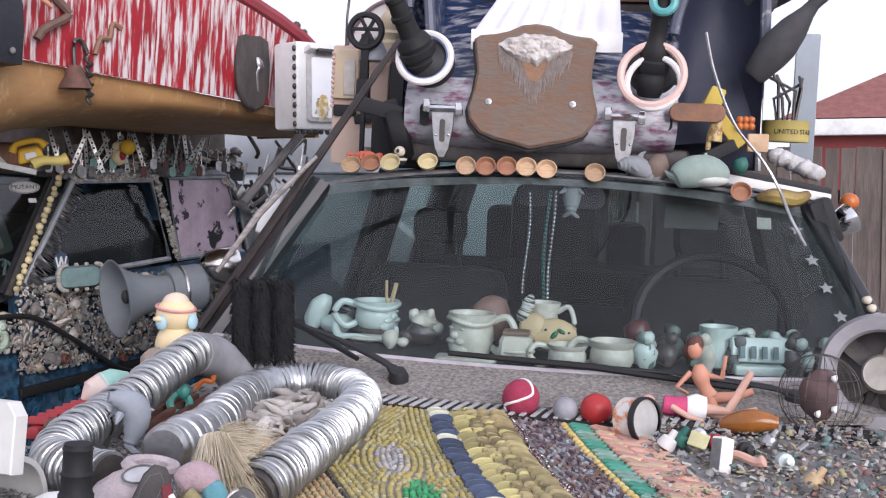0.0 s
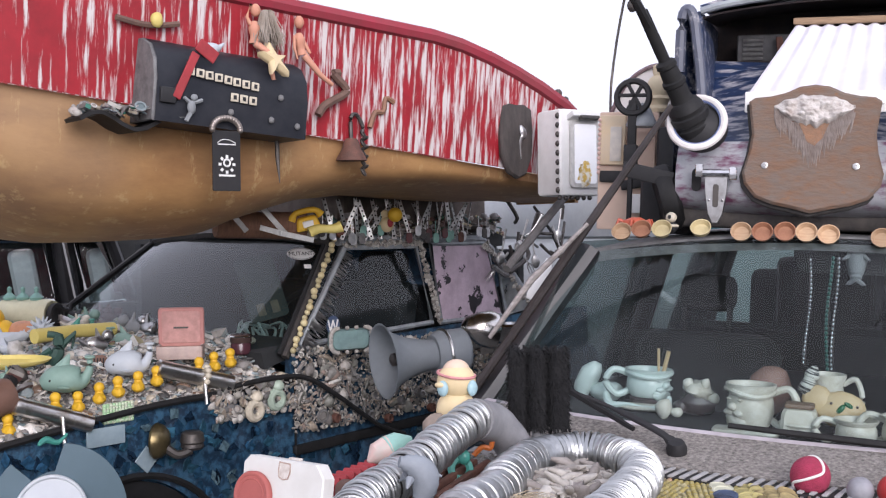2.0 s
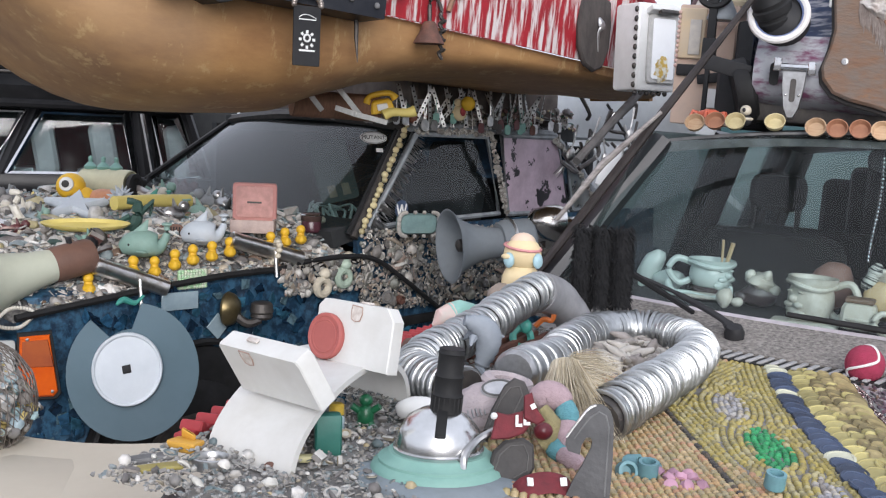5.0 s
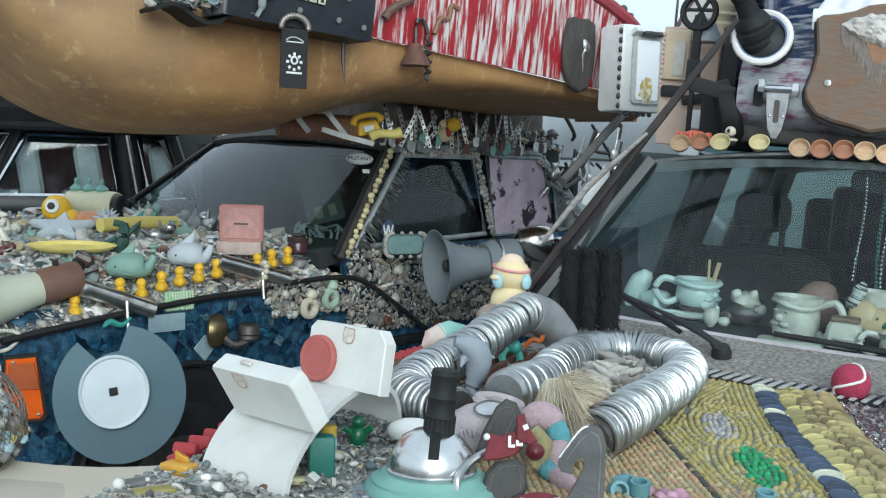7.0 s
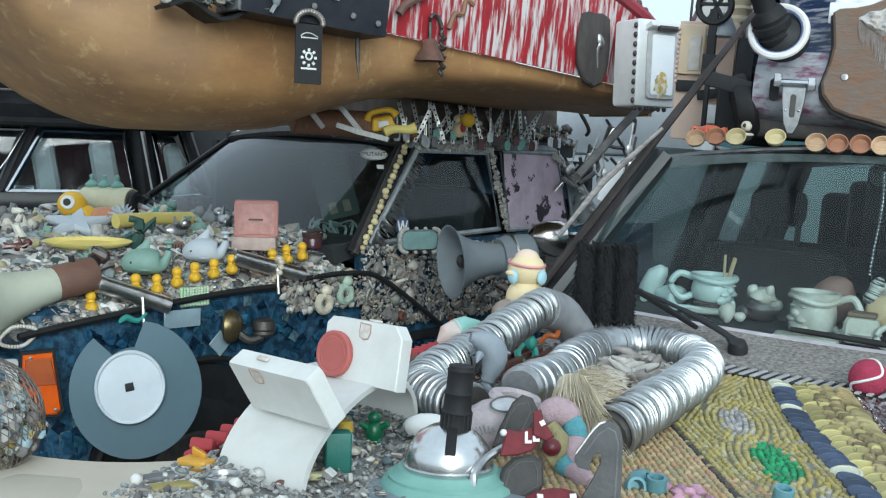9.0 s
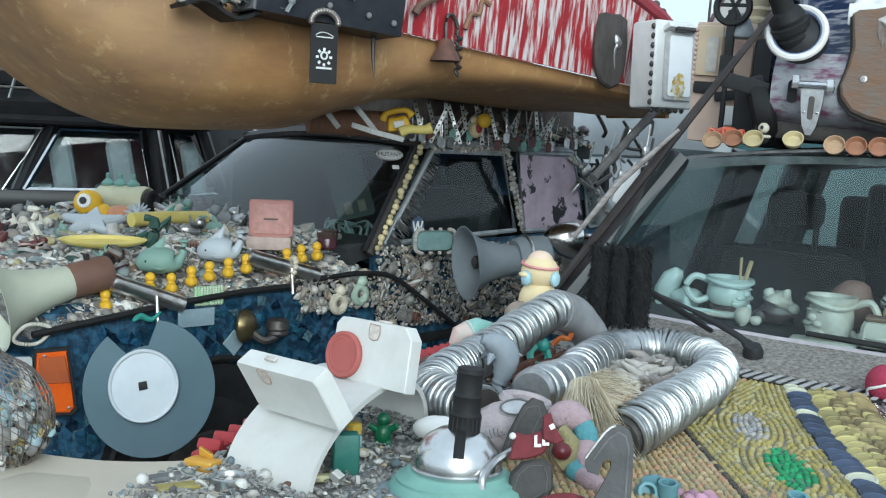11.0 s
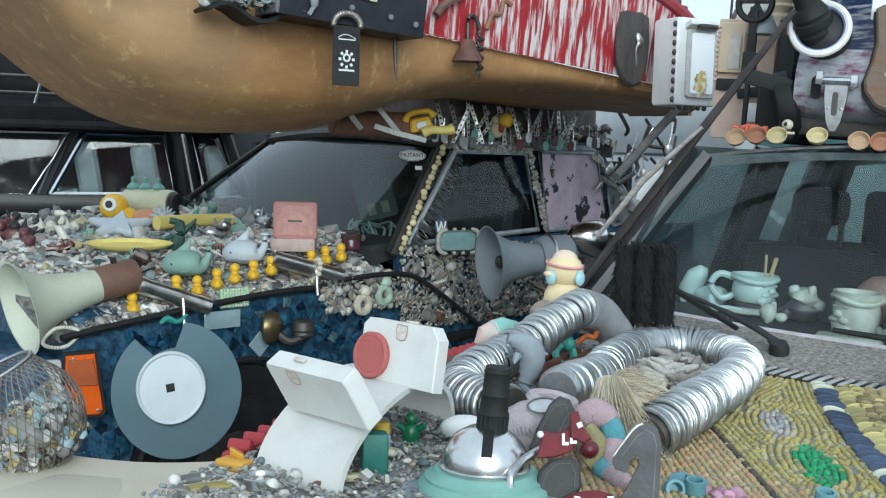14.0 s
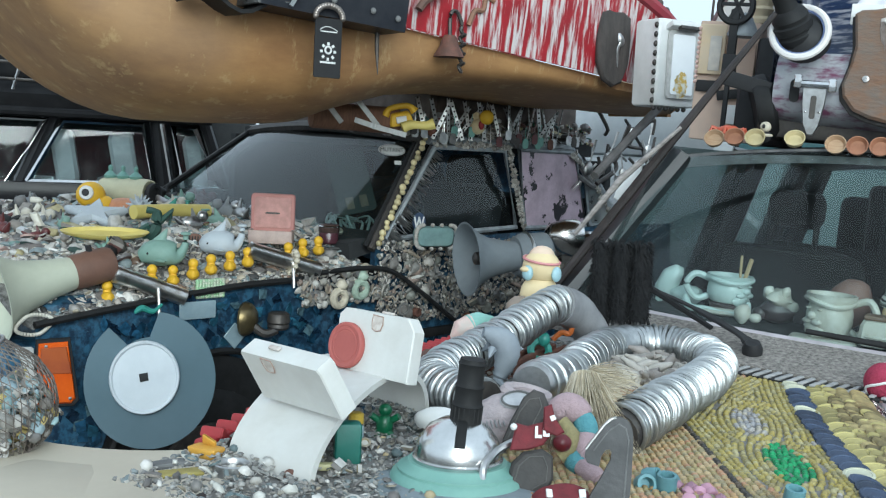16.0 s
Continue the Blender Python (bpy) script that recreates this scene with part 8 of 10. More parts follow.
# small upright cans along the door
for k in range(13):
    part("bottle_cap", Shape().lathe([(0.016, 0), (0.018, 0.004), (0.017, 0.02), (0.012, 0.022), (0.01, 0.014), (0.001, 0.014)], R(0, 90, 0), seg=12), (rust, dull_gray, steel)[k % 3], BLU, m=T(0.034, 0.18 + 0.09 * k + 0.02 * math.sin(k * 3), 0.79 + 0.04 * math.sin(k * 1.7)))


def bonnet_z(x, y):
    return B_edge(y) + crown(-x / 1.45)


def on_blue_bonnet(x0, x1, y0, y1, lift=0.0):
    def f(r2):
        x, y = r2.uniform(x0, x1), r2.uniform(y0, y1)
        return (x, y, bonnet_z(x, y) + lift * r2.random()), (0, 0, 1)
    return f


junk("bonnet_crust", paler, on_blue_bonnet(-0.35, -0.005, -1.22, 0.0, 0.012), 2300, 0.012, "grey pebbles and shells crusting the bonnet edge", seed=33, parent=BLU)
junk("bonnet_crust", paler, on_blue_bonnet(-1.4, -0.3, -1.22, 0.0, 0.02), 2200, 0.018, "grey pebbles and shells crusting the bonnet", seed=34, parent=BLU)
junk("edge_crust", paler + ((0.6, 0.59, 0.56), (0.06, 0.06, 0.06), (0.2, 0.13, 0.09)), on_blue_bonnet(-0.24, -0.012, -1.22, 0.0, 0.01), 420, 0.021, "shells, taps and broken toys along the bonnet edge", seed=37, parent=BLU)
junk("trinket_crust", toys + ((0.5, 0.52, 0.55), (0.55, 0.55, 0.53)), on_blue_bonnet(-1.35, -0.1, -1.2, -0.02, 0.03), 420, 0.026, "small plastic animals and trinkets in the crust", seed=35, parent=BLU)

# rubber ducks
duck_yel = mat("duck_yellow", (0.72, 0.44, 0.02), (0.64, 0.38, 0.02), 0.4, scale=20, dirt=0.12)
duck_org = mat("duck_beak", (0.62, 0.2, 0.02), rough=0.4)


def duck(m):
    e = thing("rubber_duck", "small yellow rubber duck glued to the bonnet edge", "toy duck", m, "rubber ducks")
    s = Shape().blob(0.024, 0.019, 0.016, T(0, 0, 0.014), 12).tube([(0.018, 0, 0.016), (0.03, 0, 0.027)], [0.012, 0.002], 8)
    s.tube([(-0.01, 0, 0.02), (-0.011, 0, 0.035)], [0.013, 0.011], 10)
    part("body", s, duck_yel, e)
    hd = part("head", Shape().blob(0.0155, 0.015, 0.015, T(-0.011, 0, 0.044), 12), duck_yel, e)
    part("beak", Shape().blob(0.008, 0.008, 0.003, T(-0.027, 0, 0.042), 8), duck_org, hd)
    part("eye", Shape().blob(0.002, 0.0015, 0.0022, T(-0.019, -0.0125, 0.048), 6), black_plastic, hd)
    return e


d0 = duck(B(-0.05, -0.793, 0.928) @ R(0, 0, -25) @ Matrix.Scale(1.04, 4))
for y, z, a in ((-1.015, 0.882, -20), (-0.722, 0.938, -32), (-0.655, 0.95, -28), (-0.584, 0.958, -36), (-0.514, 0.968, -30), (-0.285, 0.992, -26), (-0.218, 0.998, -34), (-0.868, 0.925, -30), (-0.345, 0.98, -22)):
    copy_thing(d0, B(-0.05, y, z + 0.006) @ R(0, 0, a) @ Matrix.Scale(1.04, 4))

# record-like disc with a plate
slate = mat("slate_disc", (0.10, 0.155, 0.19), (0.085, 0.135, 0.165), 0.32, scale=5, bump=0.04, dirt=0.12)
DISC = thing("cut_disc", "slate-blue plastic disc with a bite cut out, holding a white plate", "disc", B(0.14, -0.98, 0.685) @ R(90, 0, 62) @ Matrix.Diagonal((1, 1.09, 1, 1)))
out = []
for i in range(49):
    a = radians(84 - (360 - 46) * i / 48)
    out.append((0.184 * math.cos(a), 0.184 * math.sin(a)))
for a in (126, 122, 116, 108, 100, 93):
    out.append((0.112 * math.cos(radians(a)), 0.112 * math.sin(radians(a)) + 0.004))
n = len(out)
vs = [(x, y, 0) for x, y in out] + [(x, y, 0.006) for x, y in out] + [(0, 0, 0.006), (0, 0, 0)]
fs = [(i + n, (i + 1) % n + n, 2 * n) for i in range(n)] + [((i + 1) % n, i, 2 * n + 1) for i in range(n)] + [(i, (i + 1) % n, (i + 1) % n + n, i + n) for i in range(n)]
part("disc", Shape().raw(vs, fs), slate, DISC)
pl = part("plate", Shape().lathe([(0.095, 0.002), (0.098, 0.006), (0.098, 0.016), (0.095, 0.020), (0.091, 0.0185), (0.088, 0.013), (0.001, 0.012)], T(-0.018, 0.011, 0.006), seg=40), mat("worn_white", (0.62, 0.66, 0.7), (0.55, 0.59, 0.63), 0.5, scale=10, dirt=0.18), DISC, "white round plate with a worn rim")
part("centre_mark", Shape().box(0.024, 0.022, 0.003, T(-0.02, 0.012, 0.0175) @ R(0, 0, 10), bev=0.001), black_plastic, pl)
part("bracket", Shape().tube([(0.0, 0.05, -0.002), (0.03, 0.06, -0.14)], 0.01, 8), dark_metal, DISC)
LT = thing("indicator_lamp", "amber and orange indicator lamp in a dark frame", "lamp", B(0.018, -1.217, 0.712) @ R(90, 0, 66))
amb = mat("amber_lens", (0.6, 0.1, 0.008), (0.5, 0.07, 0.006), 0.15, scale=14, bump=0.25, bscale=260)
out = [(-0.04, 0.085), (0.038, 0.09), (0.062, -0.07), (0.05, -0.085), (-0.045, -0.085)]
part("frame", Shape().plate([(x * 1.16, y * 1.12) for x, y in out], 0.014, bev=0.003), black_rubber, LT)
part("lens", Shape().plate(out, 0.024, bev=0.006), amb, LT, "orange lens")
part("upper_lens", Shape().plate([(-0.036, 0.0), (0.05, 0.0), (0.034, 0.078), (-0.034, 0.074)], 0.0275, bev=0.004), mat("brown_lens", (0.34, 0.09, 0.03), (0.28, 0.07, 0.03), 0.2, scale=14), LT, "browner upper lens")
for x, y in ((-0.02, 0.078), (0.046, -0.07)):
    part("screw", Shape().lathe([(0.005, 0), (0.001, 0.003)], T(x, y, 0.025), seg=8), steel, LT)
part("clear_lens", Shape().plate(rounded(0.05, 0.15, 0.01), 0.012, T(-0.075, 0.0, 0.0), bev=0.003), mat("cloudy_lens", (0.42, 0.43, 0.42), (0.34, 0.35, 0.34), 0.3, scale=14), LT, "cloudy clear lens")
# brass door knob on its arm
olive = mat("aged_brass", (0.22, 0.17, 0.08), (0.12, 0.1, 0.06), 0.35, 0.8, scale=16)
KN = thing("brass_knob", "aged brass door knob on a dark clamp", "knob", B(0.03, -0.585, 0.82))
part("dome", Shape().lathe([(0.052, 0), (0.056, 0.008), (0.05, 0.026), (0.032, 0.042), (0.001, 0.05)], R(0, 90, 0) @ R(-35, 0, 0), seg=28), olive, KN)
part("arm", Shape().tube(smooth_path([(0.03, 0.02, -0.02), (0.05, 0.05, -0.045), (0.06, 0.09, -0.035)], 4), 0.014, 8), dark_metal, KN)
part("clamp", Shape().lathe([(0.03, 0), (0.036, 0.008), (0.034, 0.018), (0.038, 0.024), (0.034, 0.05), (0.026, 0.056)], T(0.05, 0.105, -0.035), seg=20), dark_metal, KN)
for y, z, c, nm in ((-0.185, 0.862, MATS["ivory"], "cream"), (-0.09, 0.888, mat("mint_vinyl", (0.42, 0.52, 0.42), rough=0.5), "mint")):
    e = thing("ring_toy", nm + " plastic ring toy with a round head", "toy", B(0.02, y, z) @ R(90, 0, 90), "ring toys")
    part("ring", Shape().ring(0.026, 0.014, T(0, 0, 0.012), 22, 8), c, e)
    part("core", Shape().lathe([(0.014, 0.004), (0.001, 0.005)], seg=14), dull_gray, e)
    part("head", Shape().blob(0.022, 0.02, 0.018, T(0.008, 0.045, 0.014), 10, 0.2), c, e)

# grey horn loudspeaker
horn_grey = mat("horn_grey", (0.2, 0.225, 0.245), (0.16, 0.18, 0.2), 0.5, scale=8, bump=0.1, dirt=0.25)
HN = thing("horn_speaker", "grey metal horn loudspeaker bracketed to the door", "loudspeaker", MB @ MB.inverted() @ aim((0.03, 3.84, 1.02), (-0.23, 3.735, 1.0)))
part("horn", Shape().lathe([(0.04, -0.24), (0.05, -0.2), (0.056, -0.14), (0.07, -0.08), (0.095, -0.03), (0.124, 0.0), (0.128, 0.004), (0.122, 0.004), (0.09, -0.03), (0.062, -0.08), (0.045, -0.14), (0.001, -0.15)], seg=36), horn_grey, HN)
part("phase_plug", Shape().lathe([(0.02, -0.1), (0.024, -0.06), (0.022, -0.03), (0.014, -0.024), (0.001, -0.022)], seg=16), dark_metal, HN)
part("driver", Shape().lathe([(0.07, -0.30), (0.078, -0.29), (0.078, -0.2), (0.066, -0.18), (0.05, -0.18)], seg=28), horn_grey, HN)
part("clamp_ring", Shape().ring(0.08, 0.006, T(0, 0, -0.22), 28, 6), steel, HN)
st = part("arm", Shape().tube([(0.25, 4.0, 1.03), (0.16, 4.2, 1.0), (0.12, 4.38, 0.97)], 0.016, 8), dark_metal, HN)
st.matrix_parent_inverse = HN.matrix_world.inverted()
rope = mat("pale_rope", (0.42, 0.4, 0.36), (0.28, 0.26, 0.24), 0.9, scale=90, bump=0.6)
MR = thing("door_mirror", "mint door mirror framed with knotted rope", "mirror", B(0.1, 0.20, 1.072) @ R(90, 0, 75))
part("housing", Shape().plate(rounded(0.16, 0.075, 0.025), 0.04, T(0, 0, -0.03), bev=0.01), mat("dull_mint", (0.17, 0.27, 0.26), (0.13, 0.2, 0.2), 0.5, dirt=0.3), MR)
s = Shape()
ol = rounded(0.17, 0.085, 0.028, 5)
for i, (x, y) in enumerate(ol):
    x2, y2 = ol[(i + 1) % len(ol)]
    for k in range(3):
        s.blob(0.009, 0.008, 0.008, T(x + (x2 - x) * k / 3, y + (y2 - y) * k / 3, 0.012), 6)
part("rope", s, rope, MR)
part("stem", Shape().tube([(0.03, -0.02, -0.02), (0.04, -0.04, -0.1)], 0.016, 8), dark_metal, MR)
CM = thing("chrome_mirror", "large chrome bullet mirror", "mirror", B(0.26, 0.80, 1.07) @ R(0, 8, 62))
part("shell", Shape().lathe([(0.001, -0.12), (0.04, -0.1), (0.065, -0.05), (0.075, 0.0), (0.07, 0.02), (0.001, 0.024)], R(0, 90, 0), seg=24), mat("bullet_chrome", (0.8, 0.79, 0.77), (0.6, 0.55, 0.5), 0.22, 1.0, scale=10, bump=0.05), CM)
part("arm", Shape().tube([(0, 0.02, -0.05), (-0.08, 0.06, -0.09), (-0.26, 0.1, -0.1)], 0.014, 8), steel, CM)
CM2 = thing("chrome_mirror", "square chrome mirror with a bright face", "mirror", B(0.28, 0.9, 1.06) @ R(15, 0, 40))
part("shell", Shape().plate(rounded(0.1, 0.08, 0.02), 0.05, R(90, 0, 0), bev=0.01), chrome, CM2)
part("arm", Shape().tube([(0, 0.02, -0.04), (-0.1, 0.08, -0.06), (-0.27, 0.1, -0.06)], 0.012, 8), steel, CM2)

# chrome tubes with bracelets
for (p, q, lab, r) in (((-0.045, -1.0, 0.975), (0.03, -0.80, 0.90), "chrome pipe end, rusted at one side, on the wing", 0.026), ((-0.06, -0.505, 1.03), (0.02, -0.27, 0.96), "chrome pipe with a bead bracelet on the wing", 0.027)):
    e = thing("chrome_pipe", lab, "pipe", Matrix())
    a, b = MB @ Vector(p), MB @ Vector(q)
    L = (b - a).length
    part("pipe", Shape().lathe([(r * 0.9, 0), (r * 1.06, 0.004), (r * 1.06, 0.016), (r, 0.02), (r, L - 0.01), (r * 0.97, L), (r * 0.8, L), (r * 0.8, 0.02), (0.001, 0.02)], aim(a, b), seg=24), mat("weathered_chrome", (0.7, 0.68, 0.65), (0.34, 0.26, 0.18), 0.3, 1.0, scale=14, mixpos=(0.3, 0.5)), e)
    c = a.lerp(b, 0.55)
    part("strut", Shape().tube([c + Vector((0.02, -0.02, 0.0)), c + Vector((0.028, -0.03, -0.085))], 0.0065, 8), steel, e)
    if p[1] > -0.9:
        for k in range(11):
            an = 6.2832 * k / 11
            mm = aim(a, b) @ T(0.035 * math.cos(an), 0.035 * math.sin(an), L * 0.62)
            part("bead", Shape().blob(0.011, 0.011, 0.011, mm, 8), MATS["ivory"], e)
s = Shape().tube(smooth_path([(-0.04, 0, 0), (-0.015, 0.004, 0.012), (0.02, 0, 0.0), (0.05, 0, 0.02)], 4), [0.004, 0.006, 0.008, 0.009, 0.01, 0.01, 0.009, 0.008, 0.008, 0.006, 0.005, 0.005, 0.004], 8)
single("teal_fish", "teal rubber fish tied round a strut", "toy", s, MATS["teal_plastic"], B(0.045, -0.94, 0.868) @ R(0, 0, 90))
single("glass_card", "dusty glass slide stuck to the wing", "plate", Shape().box(0.13, 0.006, 0.055, bev=0.002), mat("dusty_glass", (0.3, 0.38, 0.42), (0.22, 0.29, 0.33), 0.15, scale=12), B(0.024, -0.75, 0.83) @ R(0, 0, 90))
single("glass_card", "clear diamond-shaped glass piece on the wing", "plate", Shape().box(0.06, 0.006, 0.06, R(0, 45, 0), bev=0.002), MATS["dusty_glass"], B(0.024, -0.63, 0.745) @ R(0, 0, 90))
s = Shape()
for k in range(70):
    s.blob(0.0075, 0.0075, 0.0075, T(0.0, -0.05 + 0.0105 * (k % 10), 0.008 * (k // 10)), 6)
single("bead_patch", "patch of pale green seed beads on the wing edge", "beads", s, mat("seed_green", (0.33, 0.52, 0.3), (0.5, 0.55, 0.42), 0.35, scale=60, mixpos=(0.45, 0.55)), B(0.004, -0.69, 0.895), kind="stuff")
s = Shape()
for k in range(40):
    a = 6.2832 * k / 40
    s.blob(0.006, 0.006, 0.006, T(0, 0.05 * math.cos(a) * (1 + 0.2 * math.sin(2 * a)), 0.028 * math.sin(a)), 6)
single("pearl_string", "loop of white beads hung on the wing", "necklace", s, ceramic, B(0.01, -1.27, 0.85) @ R(0, 0, 0))
single("cable", "black cable sagging across wing and door", "cable", Shape().tube(smooth_path([(0.03, -0.3, 0.95), (0.035, -0.1, 0.962), (0.04, 0.05, 0.945), (0.05, 0.2, 0.86), (0.05, 0.4, 0.735), (0.04, 0.55, 0.68)], 6), 0.009, 8), black_rubber, B(0, 0, 0))

# loud-hailer on the bonnet corner
cream = mat("cream_plastic", (0.5, 0.52, 0.42), (0.43, 0.45, 0.36), 0.45, scale=8, dirt=0.2)
MG = thing("megaphone", "cream and brown plastic loud-hailer lying on the bonnet", "megaphone", aim((-1.065, 3.28, 0.992), (-1.25, 3.11, 0.935)) @ Matrix.Scale(1.14, 4))
part("bell", Shape().lathe([(0.042, 0.06), (0.05, 0.12), (0.066, 0.19), (0.09, 0.235), (0.116, 0.262), (0.12, 0.266), (0.114, 0.266), (0.084, 0.23), (0.055, 0.17), (0.001, 0.14)], seg=36), cream, MG)
part("grip_body", Shape().lathe([(0.001, -0.05), (0.04, -0.048), (0.045, -0.035), (0.046, 0.05), (0.044, 0.062), (0.04, 0.062)], seg=28), mat("brown_plastic", (0.16, 0.085, 0.06), (0.13, 0.07, 0.05), 0.5, dirt=0.2), MG, "brown plastic rear body")
part("switch", Shape().box(0.02, 0.03, 0.01, T(0.0, 0.045, 0.0), bev=0.002).box(0.01, 0.02, 0.012, T(0.0, 0.046, 0.0), bev=0.002), black_plastic, MG)
part("plug", Shape().lathe([(0.02, 0.16), (0.022, 0.2), (0.018, 0.215), (0.001, 0.216)], seg=14), white_paint, MG)

# toys along the bonnet
lemon = mat("lemon_plastic", (0.62, 0.52, 0.16), (0.54, 0.44, 0.12), 0.4, scale=10, dirt=0.15)
single("oval_dish", "shallow lemon-yellow plastic boat dish", "dish", Shape().lathe([(0.045, 0), (0.07, 0.012), (0.076, 0.022), (0.072, 0.022), (0.06, 0.012), (0.001, 0.008)], Matrix.Diagonal((1.8, 0.6, 1, 1)), seg=30), lemon, T(-1.12, 3.55, 1.055) @ R(14, 0, 18))
single("yellow_pipe", "long yellow plastic tube with worn end", "tube", Shape().tube([(-0.16, 0, 0.02), (0, 0, 0.026), (0.16, 0, 0.02)], [0.025, 0.022, 0.025], 14), lemon, T(-1.02, 3.97, 1.10) @ R(0, 0, 52))
PB = thing("pink_case", "open pink jewellery case", "case", T(-0.644, 3.85, 1.04) @ R(0, 0, 4) @ Matrix.Scale(0.97, 4))
pinkp = mat("dusty_pink", (0.5, 0.24, 0.22), (0.43, 0.2, 0.18), 0.5, scale=10, dirt=0.2)
part("lid", Shape().plate(rounded(0.155, 0.135, 0.012), 0.02, T(0, 0.05, 0.105) @ R(96, 0, 0), bev=0.004), pinkp, PB)
part("lid_panel", Shape().plate(rounded(0.13, 0.11, 0.01), 0.004, T(0, 0.0285, 0.105) @ R(96, 0, 0), bev=0.001), mat("rose", (0.56, 0.3, 0.27), rough=0.5), PB)
part("slot", Shape().box(0.05, 0.004, 0.006, T(0, 0.022, 0.1)), dark_metal, PB)
s = Shape().box(0.15, 0.01, 0.045, T(0, -0.045, 0), bev=0.002).box(0.15, 0.01, 0.045, T(0, 0.045, 0), bev=0.002).box(0.01, 0.09, 0.045, T(-0.072, 0, 0), bev=0.002).box(0.01, 0.09, 0.045, T(0.072, 0, 0), bev=0.002).box(0.14, 0.09, 0.008)
part("tray", s, mat("rose_tray", (0.47, 0.36, 0.32), rough=0.6), PB)
part("lining", Shape().box(0.13, 0.08, 0.006, T(0, 0, 0.03)), mat("tan_lining", (0.42, 0.33, 0.14), rough=0.9), PB)
wv = mat("pale_vinyl", (0.48, 0.52, 0.56), (0.4, 0.44, 0.48), 0.45, scale=12, dirt=0.2)
gv = mat("seafoam_vinyl", (0.22, 0.34, 0.29), (0.17, 0.27, 0.23), 0.45, scale=12, dirt=0.2)


def whale(m, material, k, label):
    e = thing("toy_whale", label, "toy", m)
    s = Shape().tube(smooth_path([(-0.05 * k, 0, 0.018 * k), (-0.02 * k, 0, 0.03 * k), (0.015 * k, 0, 0.03 * k), (0.04 * k, 0, 0.026 * k), (0.055 * k, 0, 0.05 * k), (0.056 * k, 0, 0.075 * k)], 4), [k * r for r in (0.012, 0.018, 0.023, 0.027, 0.03, 0.032, 0.033, 0.033, 0.032, 0.03, 0.027, 0.023, 0.018, 0.014, 0.011, 0.01, 0.009, 0.008, 0.007, 0.007, 0.006)], 12)
    s.tube([(-0.006 * k, 0, 0.05 * k), (0.004 * k, 0, 0.072 * k), (0.012 * k, 0, 0.088 * k)], [0.02 * k, 0.009 * k, 0.002 * k], 8, flat=0.5, up=(0, 1, 0))
    part("body", s, material, e)
    for sd in (-1, 1):
        part("fin", Shape().blob(0.016 * k, 0.01 * k, 0.004 * k, T(0.0, sd * 0.03 * k, 0.012 * k) @ R(25 * sd, 0, 20 * sd), 8), material, e)
        part("fluke", Shape().blob(0.012 * k, 0.006 * k, 0.004 * k, T(0.056 * k, sd * 0.01 * k, 0.078 * k), 8), material, e)
    part("eye", Shape().blob(0.003 * k, 0.002, 0.003 * k, T(-0.03 * k, -0.026 * k, 0.03 * k), 6), black_plastic, e)


whale(T(-0.778, 3.66, 1.01) @ R(0, 0, 8), wv, 1.25, "pale blue-white rubber whale with raised tail")
whale(T(-0.921, 3.477, 0.985) @ R(0, 0, 12), gv, 1.3, "sea-green rubber whale on the pebbled bonnet")
whale(T(-0.87, 4.02, 1.05) @ R(0, 0, 150), gv, 1.0, "greyish green rubber whale")
whale(T(-1.08, 4.22, 1.07) @ R(0, 0, 20), mat("jade_vinyl", (0.08, 0.3, 0.23), (0.06, 0.24, 0.19), 0.4), 0.95, "bright jade green rubber fish")
s = Shape().tube(smooth_path([(-0.03, 0, 0), (0, 0, 0.04), (0.0, 0, 0.09), (-0.03, 0, 0.1)], 4), [0.02] * 5 + [0.018] * 4 + [0.011] * 4, 8).tube([(0.01, 0.0, 0.06), (0.05, 0.02, 0.1), (0.04, 0.02, 0.05)], [0.012, 0.008, 0.004], 6).tube([(-0.06, 0, 0.03), (-0.02, 0, 0.05)], [0.006, 0.012], 6)
single("toy_dragon", "dark green rubber dragon with spread wings", "toy", s, mat("dragon_green", (0.025, 0.07, 0.055), (0.02, 0.05, 0.04), 0.6), T(-0.985, 3.64, 1.045) @ R(0, 0, 10))
s = Shape().tube(smooth_path([(0, 0, 0), (0.01, 0, 0.05), (-0.005, 0, 0.09), (0.012, 0, 0.13), (-0.018, 0, 0.135)], 4), [0.022] * 5 + [0.014] * 4 + [0.01] * 8, 8)
single("china_swan", "small white china dragon figurine", "figurine", s, ceramic, T(-1.39, 3.68, 1.02))
single("scallop", "dark ribbed scallop shell", "shell", Shape().blob(0.065, 0.04, 0.026, seg=14, lump=0.35), mat("dark_shell", (0.18, 0.16, 0.15), (0.11, 0.1, 0.1), 0.6, stretch=(6, 1, 1)), T(-1.31, 3.45, 1.01))
CB = thing("brown_comb", "brown slotted plastic grille piece", "comb", T(-0.885, 3.69, 1.04) @ R(62, 0, 10))
part("plate", Shape().plate(rounded(0.08, 0.06, 0.02), 0.012, bev=0.003), mat("brown_plastic", (0.16, 0.085, 0.06)), CB)
for k in range(7):
    part("slot", Shape().box(0.004, 0.035, 0.003, T(-0.027 + 0.009 * k, 0, 0.0112)), black_rubber, CB)
DB = thing("bath_duck", "large yellow and orange bath duck with a big eye", "toy duck", T(-1.36, 4.22, 1.06) @ R(0, 0, 5))
part("head", Shape().blob(0.055, 0.05, 0.05, T(-0.03, 0, 0.09), 16), duck_yel, DB)
part("neck", Shape().blob(0.045, 0.045, 0.045, T(0.02, 0, 0.045), 12), duck_yel, DB)
